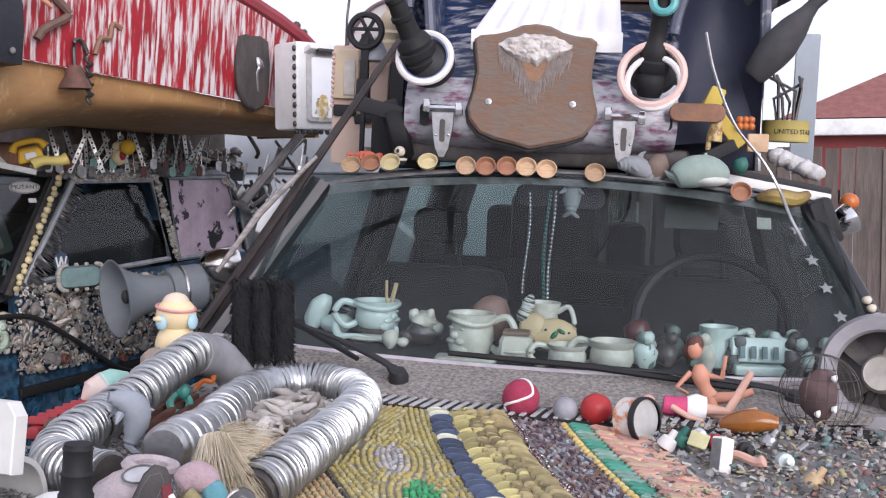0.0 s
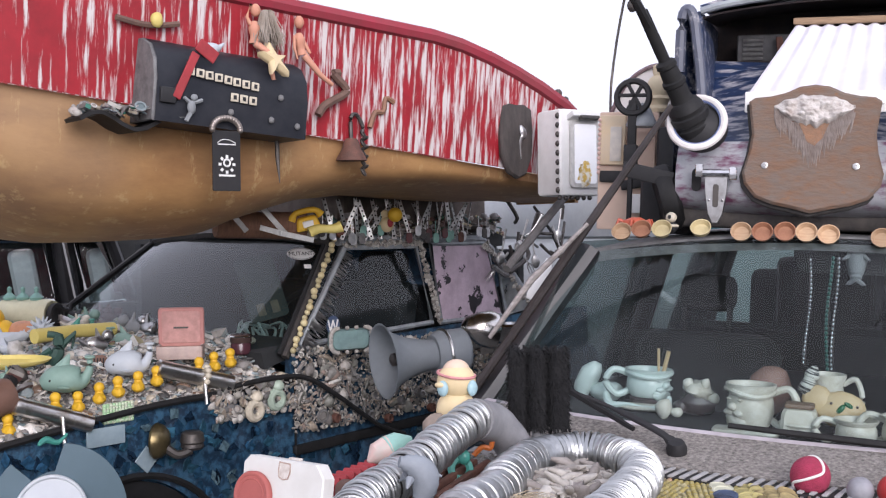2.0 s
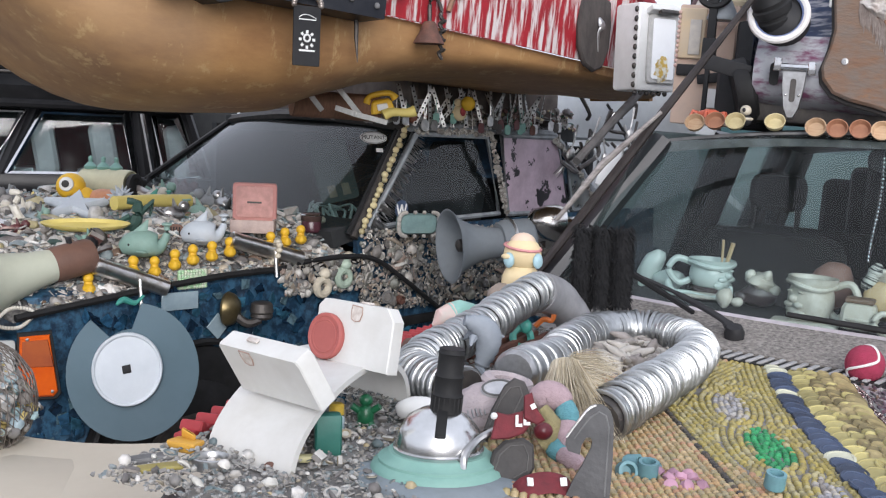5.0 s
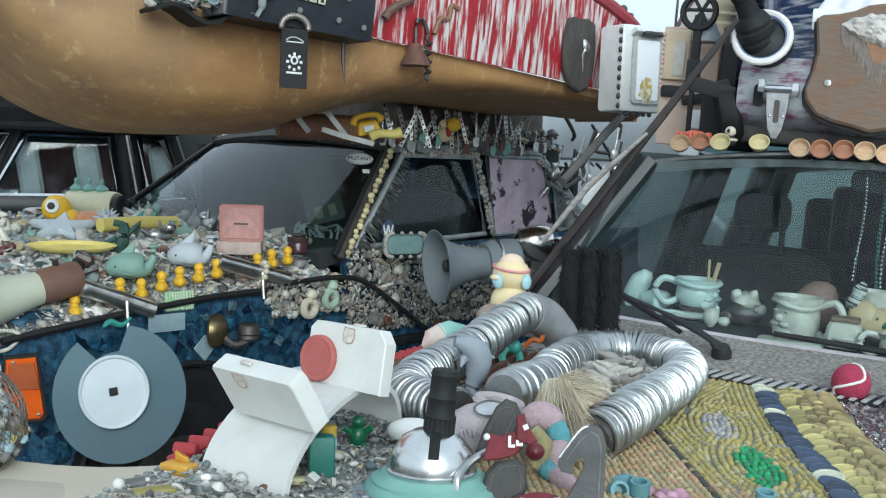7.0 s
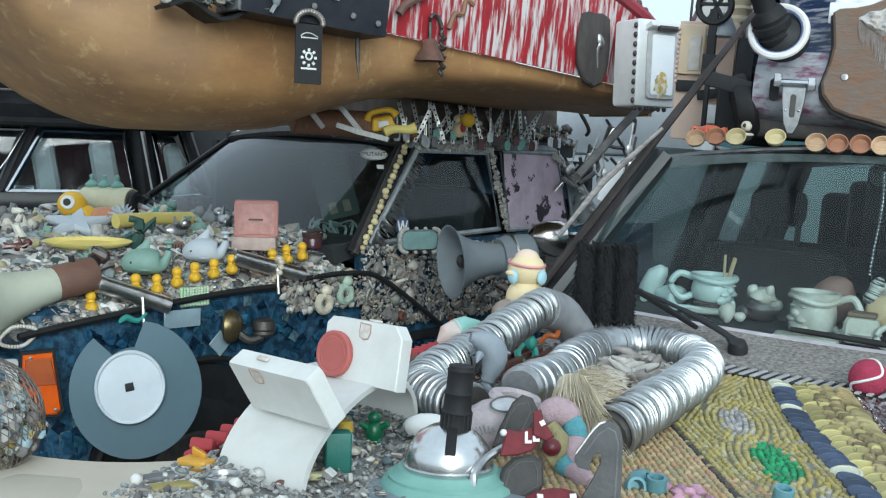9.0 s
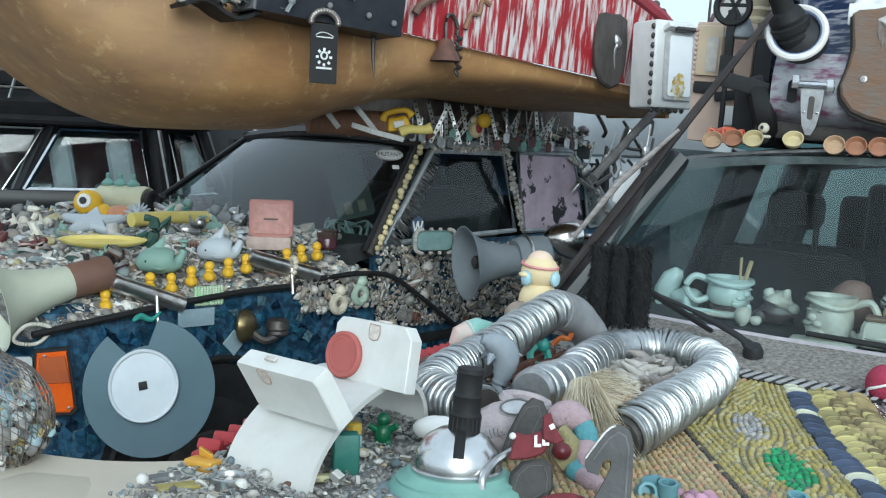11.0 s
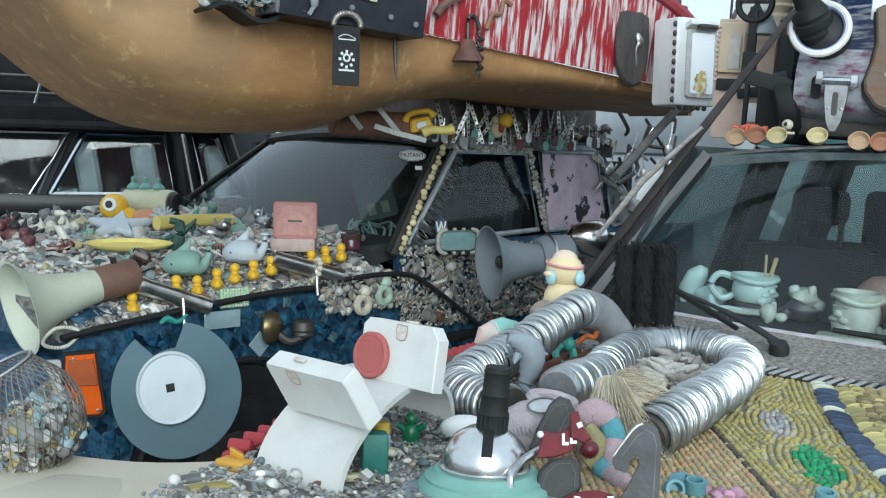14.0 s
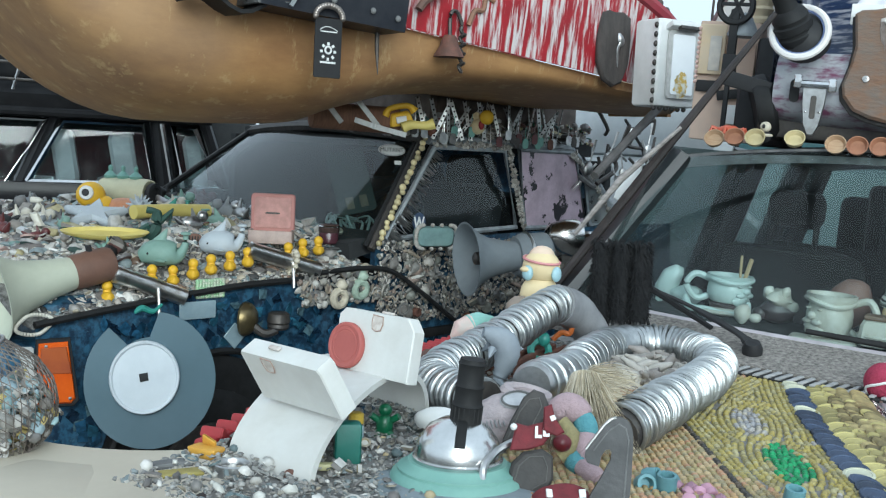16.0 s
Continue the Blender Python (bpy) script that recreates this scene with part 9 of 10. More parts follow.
part("body", Shape().blob(0.07, 0.05, 0.045, T(0.09, 0, 0.04), 14), mat("coral_vinyl", (0.55, 0.25, 0.13), rough=0.45), DB, "coral orange body")
part("eye", Shape().lathe([(0.027, 0), (0.024, 0.006), (0.001, 0.008)], T(-0.035, -0.048, 0.1) @ R(84, 0, 0), seg=20), white_paint, DB)
part("pupil", Shape().lathe([(0.014, 0), (0.012, 0.005), (0.001, 0.006)], T(-0.037, -0.0555, 0.101) @ R(84, 0, 0), seg=16), black_plastic, DB)
BT2 = thing("cream_flask", "cream plastic flask lying on its side with green stoppers on top", "flask", T(-1.30, 4.40, 1.155) @ R(0, 0, -20))
part("flask", Shape().lathe([(0.045, -0.12), (0.055, -0.115), (0.058, 0.08), (0.054, 0.1), (0.05, 0.1), (0.05, 0.085), (0.001, 0.085)], R(0, 90, 0), seg=28), mat("cream_flask_plastic", (0.55, 0.54, 0.38), (0.48, 0.47, 0.33), 0.5, dirt=0.2), BT2)
part("neck", Shape().lathe([(0.04, 0.1), (0.044, 0.105), (0.044, 0.122), (0.03, 0.124), (0.028, 0.11), (0.001, 0.108)], R(0, 90, 0), seg=24), black_plastic, BT2)
for x in (-0.09, -0.03, 0.03):
    part("stopper", Shape().lathe([(0.022, 0), (0.026, 0.01), (0.014, 0.022), (0.007, 0.028), (0.009, 0.045), (0.001, 0.052)], T(x, 0, 0.054), seg=16), MATS["jade_plastic"], BT2)
single("prop_block", "pale stone block under the flask", "stone", Shape().box(0.2, 0.1, 0.06, bev=0.015), MATS["dusty_glass"], T(-1.30, 4.40, 1.045) @ R(0, 0, -20))
stv = []
for i in range(10):
    a, r = radians(90 + 36 * i), 0.1 if i % 2 == 0 else 0.042
    stv.append((r * math.cos(a), r * math.sin(a)))
single("starfish", "pale grey-blue plastic starfish propped up", "toy", Shape().plate(stv, 0.026, bev=0.009), wv, T(-1.27, 3.90, 1.09) @ R(20, 0, 8) @ Matrix.Scale(1.15, 4))
s = Shape().blob(0.03, 0.03, 0.03, seg=10)
for k in range(40):
    a, z = k * 2.4, -1 + 2 * (k + 0.5) / 40
    q = math.sqrt(1 - z * z)
    s.tube([(0.025 * q * math.cos(a), 0.025 * q * math.sin(a), 0.025 * z), (0.052 * q * math.cos(a), 0.052 * q * math.sin(a), 0.052 * z)], [0.008, 0.002], 5)
single("spiky_ball", "pale spiky coral-like rubber ball", "toy", s, wv, T(-1.19, 4.17, 1.115))
JL = thing("jar", "small jar with dark lid and chrome band", "jar", T(-0.47, 4.05, 1.03))
part("glass", Shape().lathe([(0.032, 0), (0.036, 0.005), (0.036, 0.035), (0.034, 0.04)], seg=24), mat("plum_glass", (0.08, 0.03, 0.04), rough=0.15), JL)
part("lid", Shape().lathe([(0.036, 0.04), (0.038, 0.044), (0.038, 0.066), (0.034, 0.07), (0.001, 0.071)], seg=24), mat("brown_lid", (0.07, 0.045, 0.04), rough=0.25), JL)
part("band", Shape().ring(0.0375, 0.003, T(0, 0, 0.062), 24, 5), chrome, JL)
rgm = random.Random(77)
for k in range(46):
    x, y = -0.1 - 1.1 * rgm.random(), -1.15 + 1.1 * rgm.random()
    if -0.5 < x < -0.1 and y > -0.45:
        continue
    c = rgm.choice((wv, gv, ceramic, dull_gray, MATS["brown_plastic"], black_plastic, steel, MATS["shark_grey"], black_plastic, ceramic, lemon, wv, MATS["oxblood"]))
    single("plastic_animal", "small faded plastic animal on the bonnet", "toy", Shape().blob(0.03, 0.016, 0.018, T(0, 0, 0.018), 9, 0.4, k).blob(0.014, 0.012, 0.013, T(-0.028, 0, 0.036), 8, 0.3, k).tube([(0.02, 0, 0.016), (0.045, 0, 0.034)], [0.01, 0.003], 6).tube([(-0.006, 0, 0.03), (0.0, 0, 0.055)], [0.008, 0.002], 5), c, B(x, y, bonnet_z(x, y)) @ R(0, 0, rgm.uniform(0, 360)) @ Matrix.Scale(rgm.uniform(0.8, 1.7), 4), "plastic animals")

# ---- pillar beads, window trim, roof trinkets of the blue car ----
bead_cream = mat("pillar_bead", (0.56, 0.5, 0.29), (0.46, 0.36, 0.18), 0.5, scale=20, rnd=0.25)
for k in range(22):
    t = k / 21
    single("pillar_ball", "small cream ball glued up the screen pillar", "bead", Shape().blob(0.0145, 0.0145, 0.0145, seg=10), bead_cream, B(0.02 - 0.05 * t, 0.0 + 0.255 * t + 0.005 * math.sin(k * 2.7), 1.045 + 0.38 * t) @ Matrix.Scale(0.78 + 0.13 * math.sin(k * 4.1), 4), "pillar balls")
s = Shape()
rgm = random.Random(5)
for k in range(120):
    t = rgm.random()
    p = Vector((0.01 - 0.05 * t, 0.035 + 0.255 * t, 1.03 + 0.37 * t))
    s.tube([p, p + Vector((0.02, 0.02 + 0.04 * rgm.random(), -0.02 - 0.03 * rgm.random()))], [0.004, 0.0008], 4)
single("spike_fringe", "fringe of dull metal spikes along the pillar", "trim", s, steel, B(0, 0, 0), kind="stuff")
nub = ((0.46, 0.44, 0.4), (0.33, 0.31, 0.28), (0.52, 0.5, 0.46), (0.24, 0.22, 0.2))


def along(p, q, w):
    p, q = Vector(p), Vector(q)
    return lambda r2: (tuple(p.lerp(q, r2.random()) + Vector((0, r2.uniform(-w, w), r2.uniform(-w, w)))), (1, 0, 0.1))


junk("window_trim", nub, along((0.0, 0.28, 1.408), (0.0, 0.70, 1.408), 0.009), 150, 0.0085, "shell and bead trim over the side window", seed=41, parent=BLU)
junk("window_trim", nub, along((0.0, 0.70, 1.405), (0.005, 0.81, 1.09), 0.013), 190, 0.0095, "shell and bead trim down the window post", seed=42, parent=BLU)
junk("window_trim", mossy, along((0.0, 1.12, 1.40), (0.0, 1.47, 1.10), 0.012), 120, 0.010, "scrap trim along the rear pillar", seed=43, parent=BLU)
single("wood_knob", "reddish-brown wooden knob at the top of the pillar", "knob", Shape().blob(0.022, 0.022, 0.024, seg=14), mat("red_wood", (0.16, 0.06, 0.035), rough=0.5), B(0.01, 0.25, 1.455))
# oval sticker
ST = thing("oval_sticker", "white oval sticker with dark lettering on the windscreen", "sticker", T(-0.268, 4.205, 1.375) @ R(62, 0, 20))
ov = [(0.052 * math.cos(6.2832 * i / 28), 0.024 * math.sin(6.2832 * i / 28)) for i in range(28)]
part("oval", Shape().plate(ov, 0.001), white_paint, ST, smooth=False)
part("border", Shape().tube([(0.93 * x, 0.9 * y, 0.0012) for x, y in ov + ov[:1]], 0.0008, 4), black_plastic, ST)
fc = bpy.data.curves.new("sticker_text", "FONT")
fc.body, fc.size, fc.extrude, fc.align_x, fc.align_y = "MUTANT", 0.022, 0.0003, "CENTER", "CENTER"
fo = bpy.data.objects.new("sticker_text_src", fc)
scene.collection.objects.link(fo)
bpy.context.view_layer.update()
tm = bpy.data.meshes.new_from_object(fo.evaluated_get(bpy.context.evaluated_depsgraph_get()))
bpy.data.objects.remove(fo)
tm.materials.append(black_plastic)
tx = new("lettering", tm)
tx.parent = ST
tx.location = (0, 0, 0.0018)
single("small_sticker", "little white sticker with dark bars under the oval", "sticker", Shape().box(0.026, 0.016, 0.001), white_paint, T(-0.242, 4.18, 1.33) @ R(62, 0, 20))
VS = thing("round_sticker", "blue and white round sticker on the door window", "sticker", B(-0.002, 0.215, 1.118) @ R(90, 0, 90))
part("disc", Shape().lathe([(0.034, 0), (0.034, 0.001), (0.001, 0.0012)], seg=24), mat("sticker_blue", (0.06, 0.09, 0.16), (0.04, 0.06, 0.11), 0.5), VS)
for x0, x1 in ((-0.024, -0.012), (0.0, -0.012), (0.0, 0.012), (0.024, 0.012)):
    part("stroke", Shape().tube([(x0, 0.018, 0.0016), (x1, -0.024, 0.0016)], 0.004, 6, flat=0.3), white_paint, VS)
NP = thing("old_plate", "dark old number plate standing inside the windscreen", "plate", T(-0.437, 4.44, 1.242) @ R(64, -14, 12))
part("plate", Shape().plate(rounded(0.15, 0.27, 0.02), 0.004), mat("dark_green_tin", (0.03, 0.045, 0.04), (0.04, 0.055, 0.05), 0.5), NP)
for x in (-0.025, 0.03):
    part("bar", Shape().box(0.03, 0.05, 0.003, T(x, -0.09, 0.004), bev=0.004), mat("faded_tan", (0.2, 0.17, 0.12), rough=0.6), NP)

strap = mat("steel_strap", (0.66, 0.66, 0.64), (0.45, 0.45, 0.44), 0.38, 0.7, scale=30, rnd=0.3)
strap_sh = Shape().box(0.0145, 0.003, 0.155, bev=0.0008)
hole_sh = Shape()
for k in range(8):
    hole_sh.lathe([(0.004, 0), (0.0035, 0.0006)], T(0, -0.0016, 0.012 + 0.02 * k) @ R(90, 0, 0), seg=6)
rgm = random.Random(9)
for k in range(24):
    y = 0.22 + 0.75 * k / 23
    e = thing("perforated_strap", "bent perforated steel strap standing on the roof edge", "strap", B(0.0 + 0.025 * rgm.random(), y + (rgm.random() - 0.5) * 0.03, 1.425) @ R(rgm.uniform(-12, 12), rgm.uniform(-10, 10), 90 + rgm.uniform(-40, 40)) @ R(0, (38 if k % 2 else -32) * rgm.uniform(0.3, 1), 0), "roof straps")
    piece("strip", strap_sh, strap, Matrix(), e)
    tagged(piece("hole", hole_sh, black_rubber, Matrix(), e), kind="stuff")
trink = toys + ((0.05, 0.05, 0.05), (0.3, 0.29, 0.28), (0.08, 0.2, 0.12), (0.4, 0.38, 0.36))
junk("roof_crust", trink, lambda r2: ((-0.02 - 0.1 * r2.random(), r2.uniform(-0.05, 1.3), 1.44 + 0.08 * r2.random() ** 1.5), (0.6, 0, 1)), 560, 0.016, "keys, tags and small toys along the roof edge", seed=44, parent=BLU)
for k in range(22):
    y = 0.1 + 1.05 * rgm.random()
    single("hanging_tag", "dull metal tag hanging at the roof edge", "tag", Shape().plate(rounded(0.022, 0.03, 0.008), 0.003, R(90, 0, 80), bev=0.001).tube([(0, 0, 0.014), (0, 0, 0.05)], 0.0015, 4), rgm.choice((steel, strap, dull_gray, dark_metal, dark_metal, rust, MATS["oxblood"], MATS["jade_plastic"])), B(0.032, y, 1.425 + 0.035 * rgm.random()) @ Matrix.Scale(1.35, 4), "roof tags")
PH = thing("toy_phone", "yellow plastic toy telephone", "toy", T(-0.215, 3.84, 1.462) @ R(8, -12, 8))
part("base", Shape().box(0.085, 0.06, 0.045, bev=0.01, taper=0.75), duck_yel, PH)
part("handset", Shape().tube(smooth_path([(-0.05, 0, 0.04), (-0.03, 0, 0.062), (0.03, 0, 0.062), (0.05, 0, 0.04)], 4), [0.016, 0.014, 0.012, 0.01, 0.01, 0.01, 0.01, 0.01, 0.01, 0.01, 0.012, 0.014, 0.016], 10), duck_yel, PH)
part("keypad", Shape().box(0.035, 0.012, 0.022, T(0, -0.03, 0.012), bev=0.003), white_paint, PH)
DK = thing("toy_chick", "cream toy chick holding a yellow ball", "toy", B(0.055, 0.46, 1.452) @ Matrix.Scale(1.15, 4))
part("body", Shape().blob(0.026, 0.024, 0.026, T(-0.012, 0, 0.024), 12).blob(0.016, 0.015, 0.016, T(-0.018, 0, 0.056), 10), MATS["cream_vinyl"], DK)
part("ball", Shape().blob(0.024, 0.024, 0.024, T(0.03, -0.004, 0.055), 14), duck_yel, DK)
part("wing", Shape().blob(0.008, 0.012, 0.016, T(0.014, -0.01, 0.03), 8), red_plastic, DK)
single("cream_phone", "cream plastic handset on the roof edge", "toy", Shape().tube(smooth_path([(-0.05, 0, 0), (-0.02, 0, 0.012), (0.03, 0, 0.012), (0.055, 0, 0.02)], 4), [0.014 + 0.006 * abs(i - 6) / 6 for i in range(13)], 10), lemon, T(-0.16, 3.79, 1.452) @ R(0, 0, 10))
LG = thing("log", "short sawn log lying under the boat", "log", aim((-0.512, 3.765, 1.482), (-0.34, 3.835, 1.478)) @ R(90, 0, 0))
part("bark", Shape().lathe([(0.043, 0), (0.045, 0.003), (0.044, 0.14), (0.046, 0.3)], R(-90, 0, 0), seg=20), mat("log_bark", (0.2, 0.1, 0.06), (0.13, 0.07, 0.045), 0.8, stretch=(1, 6, 1)), LG)
part("cut_face", Shape().lathe([(0.042, -0.0005), (0.001, -0.001)], R(-90, 0, 0), seg=20), mat("cut_wood", (0.33, 0.17, 0.09), (0.25, 0.12, 0.07), 0.7, scale=60), LG)
for a, b in (((-0.455, 3.67, 1.525), (-0.40, 3.676, 1.458)), ((-0.352, 3.68, 1.534), (-0.275, 3.69, 1.444)), ((-0.30, 3.685, 1.452), (-0.19, 3.69, 1.428)), ((-0.36, 3.69, 1.47), (-0.29, 3.685, 1.45))):
    a, b = Vector(a), Vector(b)
    e = thing("perforated_strap", "bright perforated steel strap bent across the windscreen top", "strap", aim(a, b) @ R(0, 0, 100), "roof straps")
    L = (b - a).length
    part("strip", Shape().box(0.017, 0.003, L, bev=0.0008), strap, e)
    for k in range(int(L / 0.018)):
        part("hole", Shape().lathe([(0.004, 0), (0.0035, 0.0006)], T(0, -0.0016, 0.01 + 0.018 * k) @ R(90, 0, 0), seg=6), black_rubber, e)
def cutlery(m, k, prongs):
    """Fork or spoon hung by its handle, bowl downwards."""
    e = thing("fork" if prongs else "spoon", ("bent steel fork" if prongs else "dull steel spoon") + " wired to the roof edge", "cutlery", m, "hanging cutlery")
    part("handle", Shape().tube([(0, 0, 0), (0.002, 0.002, -0.05), (0, 0, -0.1)], [0.006, 0.004, 0.0035], 7, flat=0.5, up=(0, 1, 0)), steel, e)
    if prongs:
        for q in range(3):
            part("prong", Shape().tube([(0, 0, -0.098), ((q - 1) * 0.011, 0.003, -0.112), ((q - 1) * 0.012, 0.006, -0.155)], [0.003, 0.0028, 0.001], 5), steel, e)
    else:
        part("bowl", Shape().blob(0.02, 0.007, 0.03, T(0, 0.002, -0.125), 12), steel, e)
    return e


rgm = random.Random(33)
for k, (y, z, rot2) in enumerate(((1.16, 1.46, 12), (1.24, 1.4, -28), (1.3, 1.5, 20), (1.36, 1.44, -10), (1.42, 1.52, 35), (1.48, 1.47, -22), (1.55, 1.55, 8), (1.2, 1.36, 40))):
    cutlery(B(0.05 + 0.05 * rgm.random(), y, z) @ R(0, rot2, 60), k, k % 3 == 1)
for k in range(14):
    y, z = 1.1 + 0.5 * rgm.random(), 1.32 + 0.22 * rgm.random()
    pts = [(0.03, y, z), (0.06, y + rgm.uniform(-0.1, 0.1), z + rgm.uniform(-0.08, 0.08)), (0.05, y + rgm.uniform(-0.18, 0.18), z + rgm.uniform(-0.12, 0.12))]
    single("scrap_wire", "dark twisted iron wire at the roof edge", "wire", Shape().tube(smooth_path(pts, 5), 0.005 + 0.006 * rgm.random(), 6), rgm.choice((dark_metal, black_plastic, dark_metal, dull_gray)), B(0, 0, 0), "scrap wires")
single("grey_pole", "grey weathered pole propped under the boat's end", "pole", Shape().tube([(0.42, 3.62, 1.33), (0.56, 3.80, 1.47), (0.69, 3.96, 1.60)], 0.014, 8), mat("grey_wood", (0.16, 0.15, 0.145), (0.1, 0.095, 0.09), 0.8, scale=20), Matrix())

# ---- fixed to the boat's side ----
def BO(s0, y, z):
    return MBO @ T(s0, y, z)


black_tin = mat("black_tin", (0.014, 0.016, 0.022), (0.025, 0.027, 0.033), 0.25, scale=14, bump=0.1, dirt=0.03, spec=0.2)
MBX = thing("mailbox", "black tin mailbox with a red flag and letter tiles", "mailbox", BO(-0.755, -0.50, 1.72) @ R(0, 4, 0))
sec = [(0.0, 0.0), (-0.13, 0.0), (-0.135, 0.1), (-0.125, 0.155), (-0.095, 0.195), (-0.05, 0.215), (0.0, 0.22)]
part("body", Shape().loft([[(x, y, z) for y, z in sec] for x in (-0.215, -0.21, 0.0, 0.21, 0.225)]), black_tin, MBX)
part("door", Shape().plate([(-q[1] + 0.0, q[0]) for q in sec], 0.012, T(-0.222, 0.0, 0.0) @ R(0, 90, 0) @ R(0, 0, 0), bev=0.003), dull_gray, MBX, "hanging grey door")
part("flag", Shape().box(0.022, 0.006, 0.13, T(-0.165, -0.142, 0.06) @ R(0, 22, 0), bev=0.002).box(0.06, 0.006, 0.035, T(-0.095, -0.142, 0.175) @ R(0, 30, 0), bev=0.002), red_plastic, MBX, "red signal flag")
part("flag_mount", Shape().box(0.042, 0.012, 0.04, T(-0.185, -0.138, 0.045), bev=0.004), black_plastic, MBX)
tile_sh = Shape().box(0.022, 0.004, 0.022, bev=0.002)
ink_sh = Shape().box(0.009, 0.001, 0.011)
for k in range(8):
    tl = piece("letter_tile", tile_sh, MATS["ivory"], T(-0.128 + 0.0265 * k, -0.141, 0.123 - 0.002 * k) @ R(-3, 3 * math.sin(k * 2), 0), MBX)
    piece("ink_bar", ink_sh, black_plastic, T(0, -0.0025, 0.0055), tl)
for k in range(3):
    tl = piece("letter_tile", tile_sh, MATS["ivory"], T(0.0 + 0.027 * k, -0.139, 0.073 - 0.001 * k), MBX)
    piece("ink_bar", ink_sh, black_plastic, T(0, -0.0025, 0.0055), tl)
single("toy_robot", "small blue-grey toy figure on the mailbox", "toy", Shape().blob(0.012, 0.01, 0.018, T(0, 0, 0.02), 8).blob(0.01, 0.009, 0.009, T(0.008, 0, 0.045), 8).tube([(0, 0, 0.03), (0.03, 0, 0.04)], 0.005, 5).tube([(0, 0, 0.03), (-0.02, 0, 0.045)], 0.005, 5).tube([(0, 0, 0.01), (-0.015, 0, -0.015)], 0.006, 5), MATS["shark_grey"], BO(-0.875, -0.645, 1.75))
for x in (0.0, 0.12, 0.15, 0.2):
    single("stud", "small dull stud on the mailbox", "stud", Shape().blob(0.009, 0.006, 0.009, seg=8), dull_gray, BO(-0.76 + x, -0.638, 1.765 + 0.05 * math.sin(x * 50)), "mailbox studs")
TRY = thing("trinket_tray", "ragged black tray of shells and shiny bits", "tray", BO(-1.01, -0.56, 1.735))
part("tray", Shape().grid(lambda a, b: (-0.14 + 0.28 * a, -0.05 + 0.1 * b, 0.0 + 0.02 * math.sin(9 * a)), 10, 4, thick=0.01), black_rubber, TRY)
junk("tray_fill", dusty + ((0.05, 0.2, 0.15), (0.02, 0.02, 0.025)), lambda r2: ((r2.uniform(-0.13, 0.13), r2.uniform(-0.06, 0.04), 0.012 + 0.02 * r2.random()), (0, -0.4, 1)), 120, 0.014, "shells and shiny scraps", seed=45, parent=TRY)
TG = thing("hang_tag", "black card tag with white emblem hanging on beads", "tag", BO(-0.78, -0.645, 1.648))
part("card", Shape().plate(rounded(0.08, 0.155, 0.004), 0.004, T(0, 0, -0.01) @ R(90, 0, 0), bev=0.001), black_plastic, TG)
for k in range(8):
    a = 6.2832 * k / 8
    part("emblem_ray", Shape().box(0.007, 0.001, 0.008, T(0.016 * math.cos(a), -0.005, -0.019 + 0.016 * math.sin(a)) @ R(0, 90 - math.degrees(a), 0)), white_paint, TG)
part("emblem_ring", Shape().ring(0.009, 0.0028, T(0, -0.005, -0.015) @ R(90, 0, 0), 14, 5), white_paint, TG)
part("emblem_roofline", Shape().tube(smooth_path([(-0.026, -0.005, 0.036), (-0.012, -0.005, 0.044), (0.006, -0.005, 0.044), (0.026, -0.005, 0.036)], 4), 0.0012, 4), white_paint, TG)
for w, h, z in ((0.046, 0.005, -0.05), (0.05, 0.0028, 0.031)):
    part("text_bar", Shape().box(w, 0.001, h, T(0, -0.005, z)), white_paint, TG)
for k in range(16):
    a = math.pi * k / 15
    part("bead", Shape().blob(0.009, 0.009, 0.009, T(0.04 * math.cos(a), -0.004, 0.07 + 0.03 * math.sin(a)), 6), mat("tarnished", (0.35, 0.31, 0.28), (0.2, 0.17, 0.15), 0.35, 0.7), TG)
single("spike", "dark iron spike hanging below the mailbox", "spike", Shape().tube([(0, 0, 0), (0.002, 0, -0.06), (0.008, 0, -0.125)], [0.007, 0.006, 0.001], 6), dark_metal, BO(-0.56, -0.53, 1.715))
BL = thing("hand_bell", "rusty bell and chain hanging from a hook", "bell", BO(-0.29, -0.53, 1.665))
part("bell", Shape().lathe([(0.046, 0), (0.044, 0.006), (0.03, 0.03), (0.022, 0.055), (0.016, 0.064), (0.001, 0.066)], T(-0.02, 0, -0.005), seg=20), rust, BL)
for k in range(9):
    part("link", Shape().ring(0.011, 0.004, T(0.022 + 0.004 * (k % 2), 0, 0.075 - 0.014 * k) @ R(90 * (k % 2) + 60, 0, 40), 10, 5), dark_metal, BL)
part("hook", Shape().tube(smooth_path([(-0.02, 0, 0.06), (-0.02, 0, 0.12), (0.0, 0, 0.13), (0.02, 0, 0.1), (0.02, 0, 0.08)], 4), 0.006, 6), dark_metal, BL)
s = Shape().tube(smooth_path([(0.05, 0, 0.05), (0.02, 0, 0.06), (0.01, 0, 0.02), (-0.02, 0, 0.015), (-0.04, 0, -0.03)], 4), 0.008, 6)
single("iron_hook", "bent iron hook nailed to the boat side", "hook", s, brass_rust, BO(-0.20, -0.525, 1.79))
s = Shape().tube(smooth_path([(-0.045, 0, -0.075), (-0.02, 0, -0.045), (0.045, 0, -0.01), (0.05, 0, 0.01), (0.01, 0, 0.045), (0.03, 0, 0.05)], 4), 0.012, 7)
single("driftwood", "crooked brown driftwood on the boat side", "branch", s, mat("brown_drift", (0.16, 0.095, 0.07), (0.1, 0.06, 0.05), 0.8, scale=20), BO(-0.385, -0.54, 1.86))
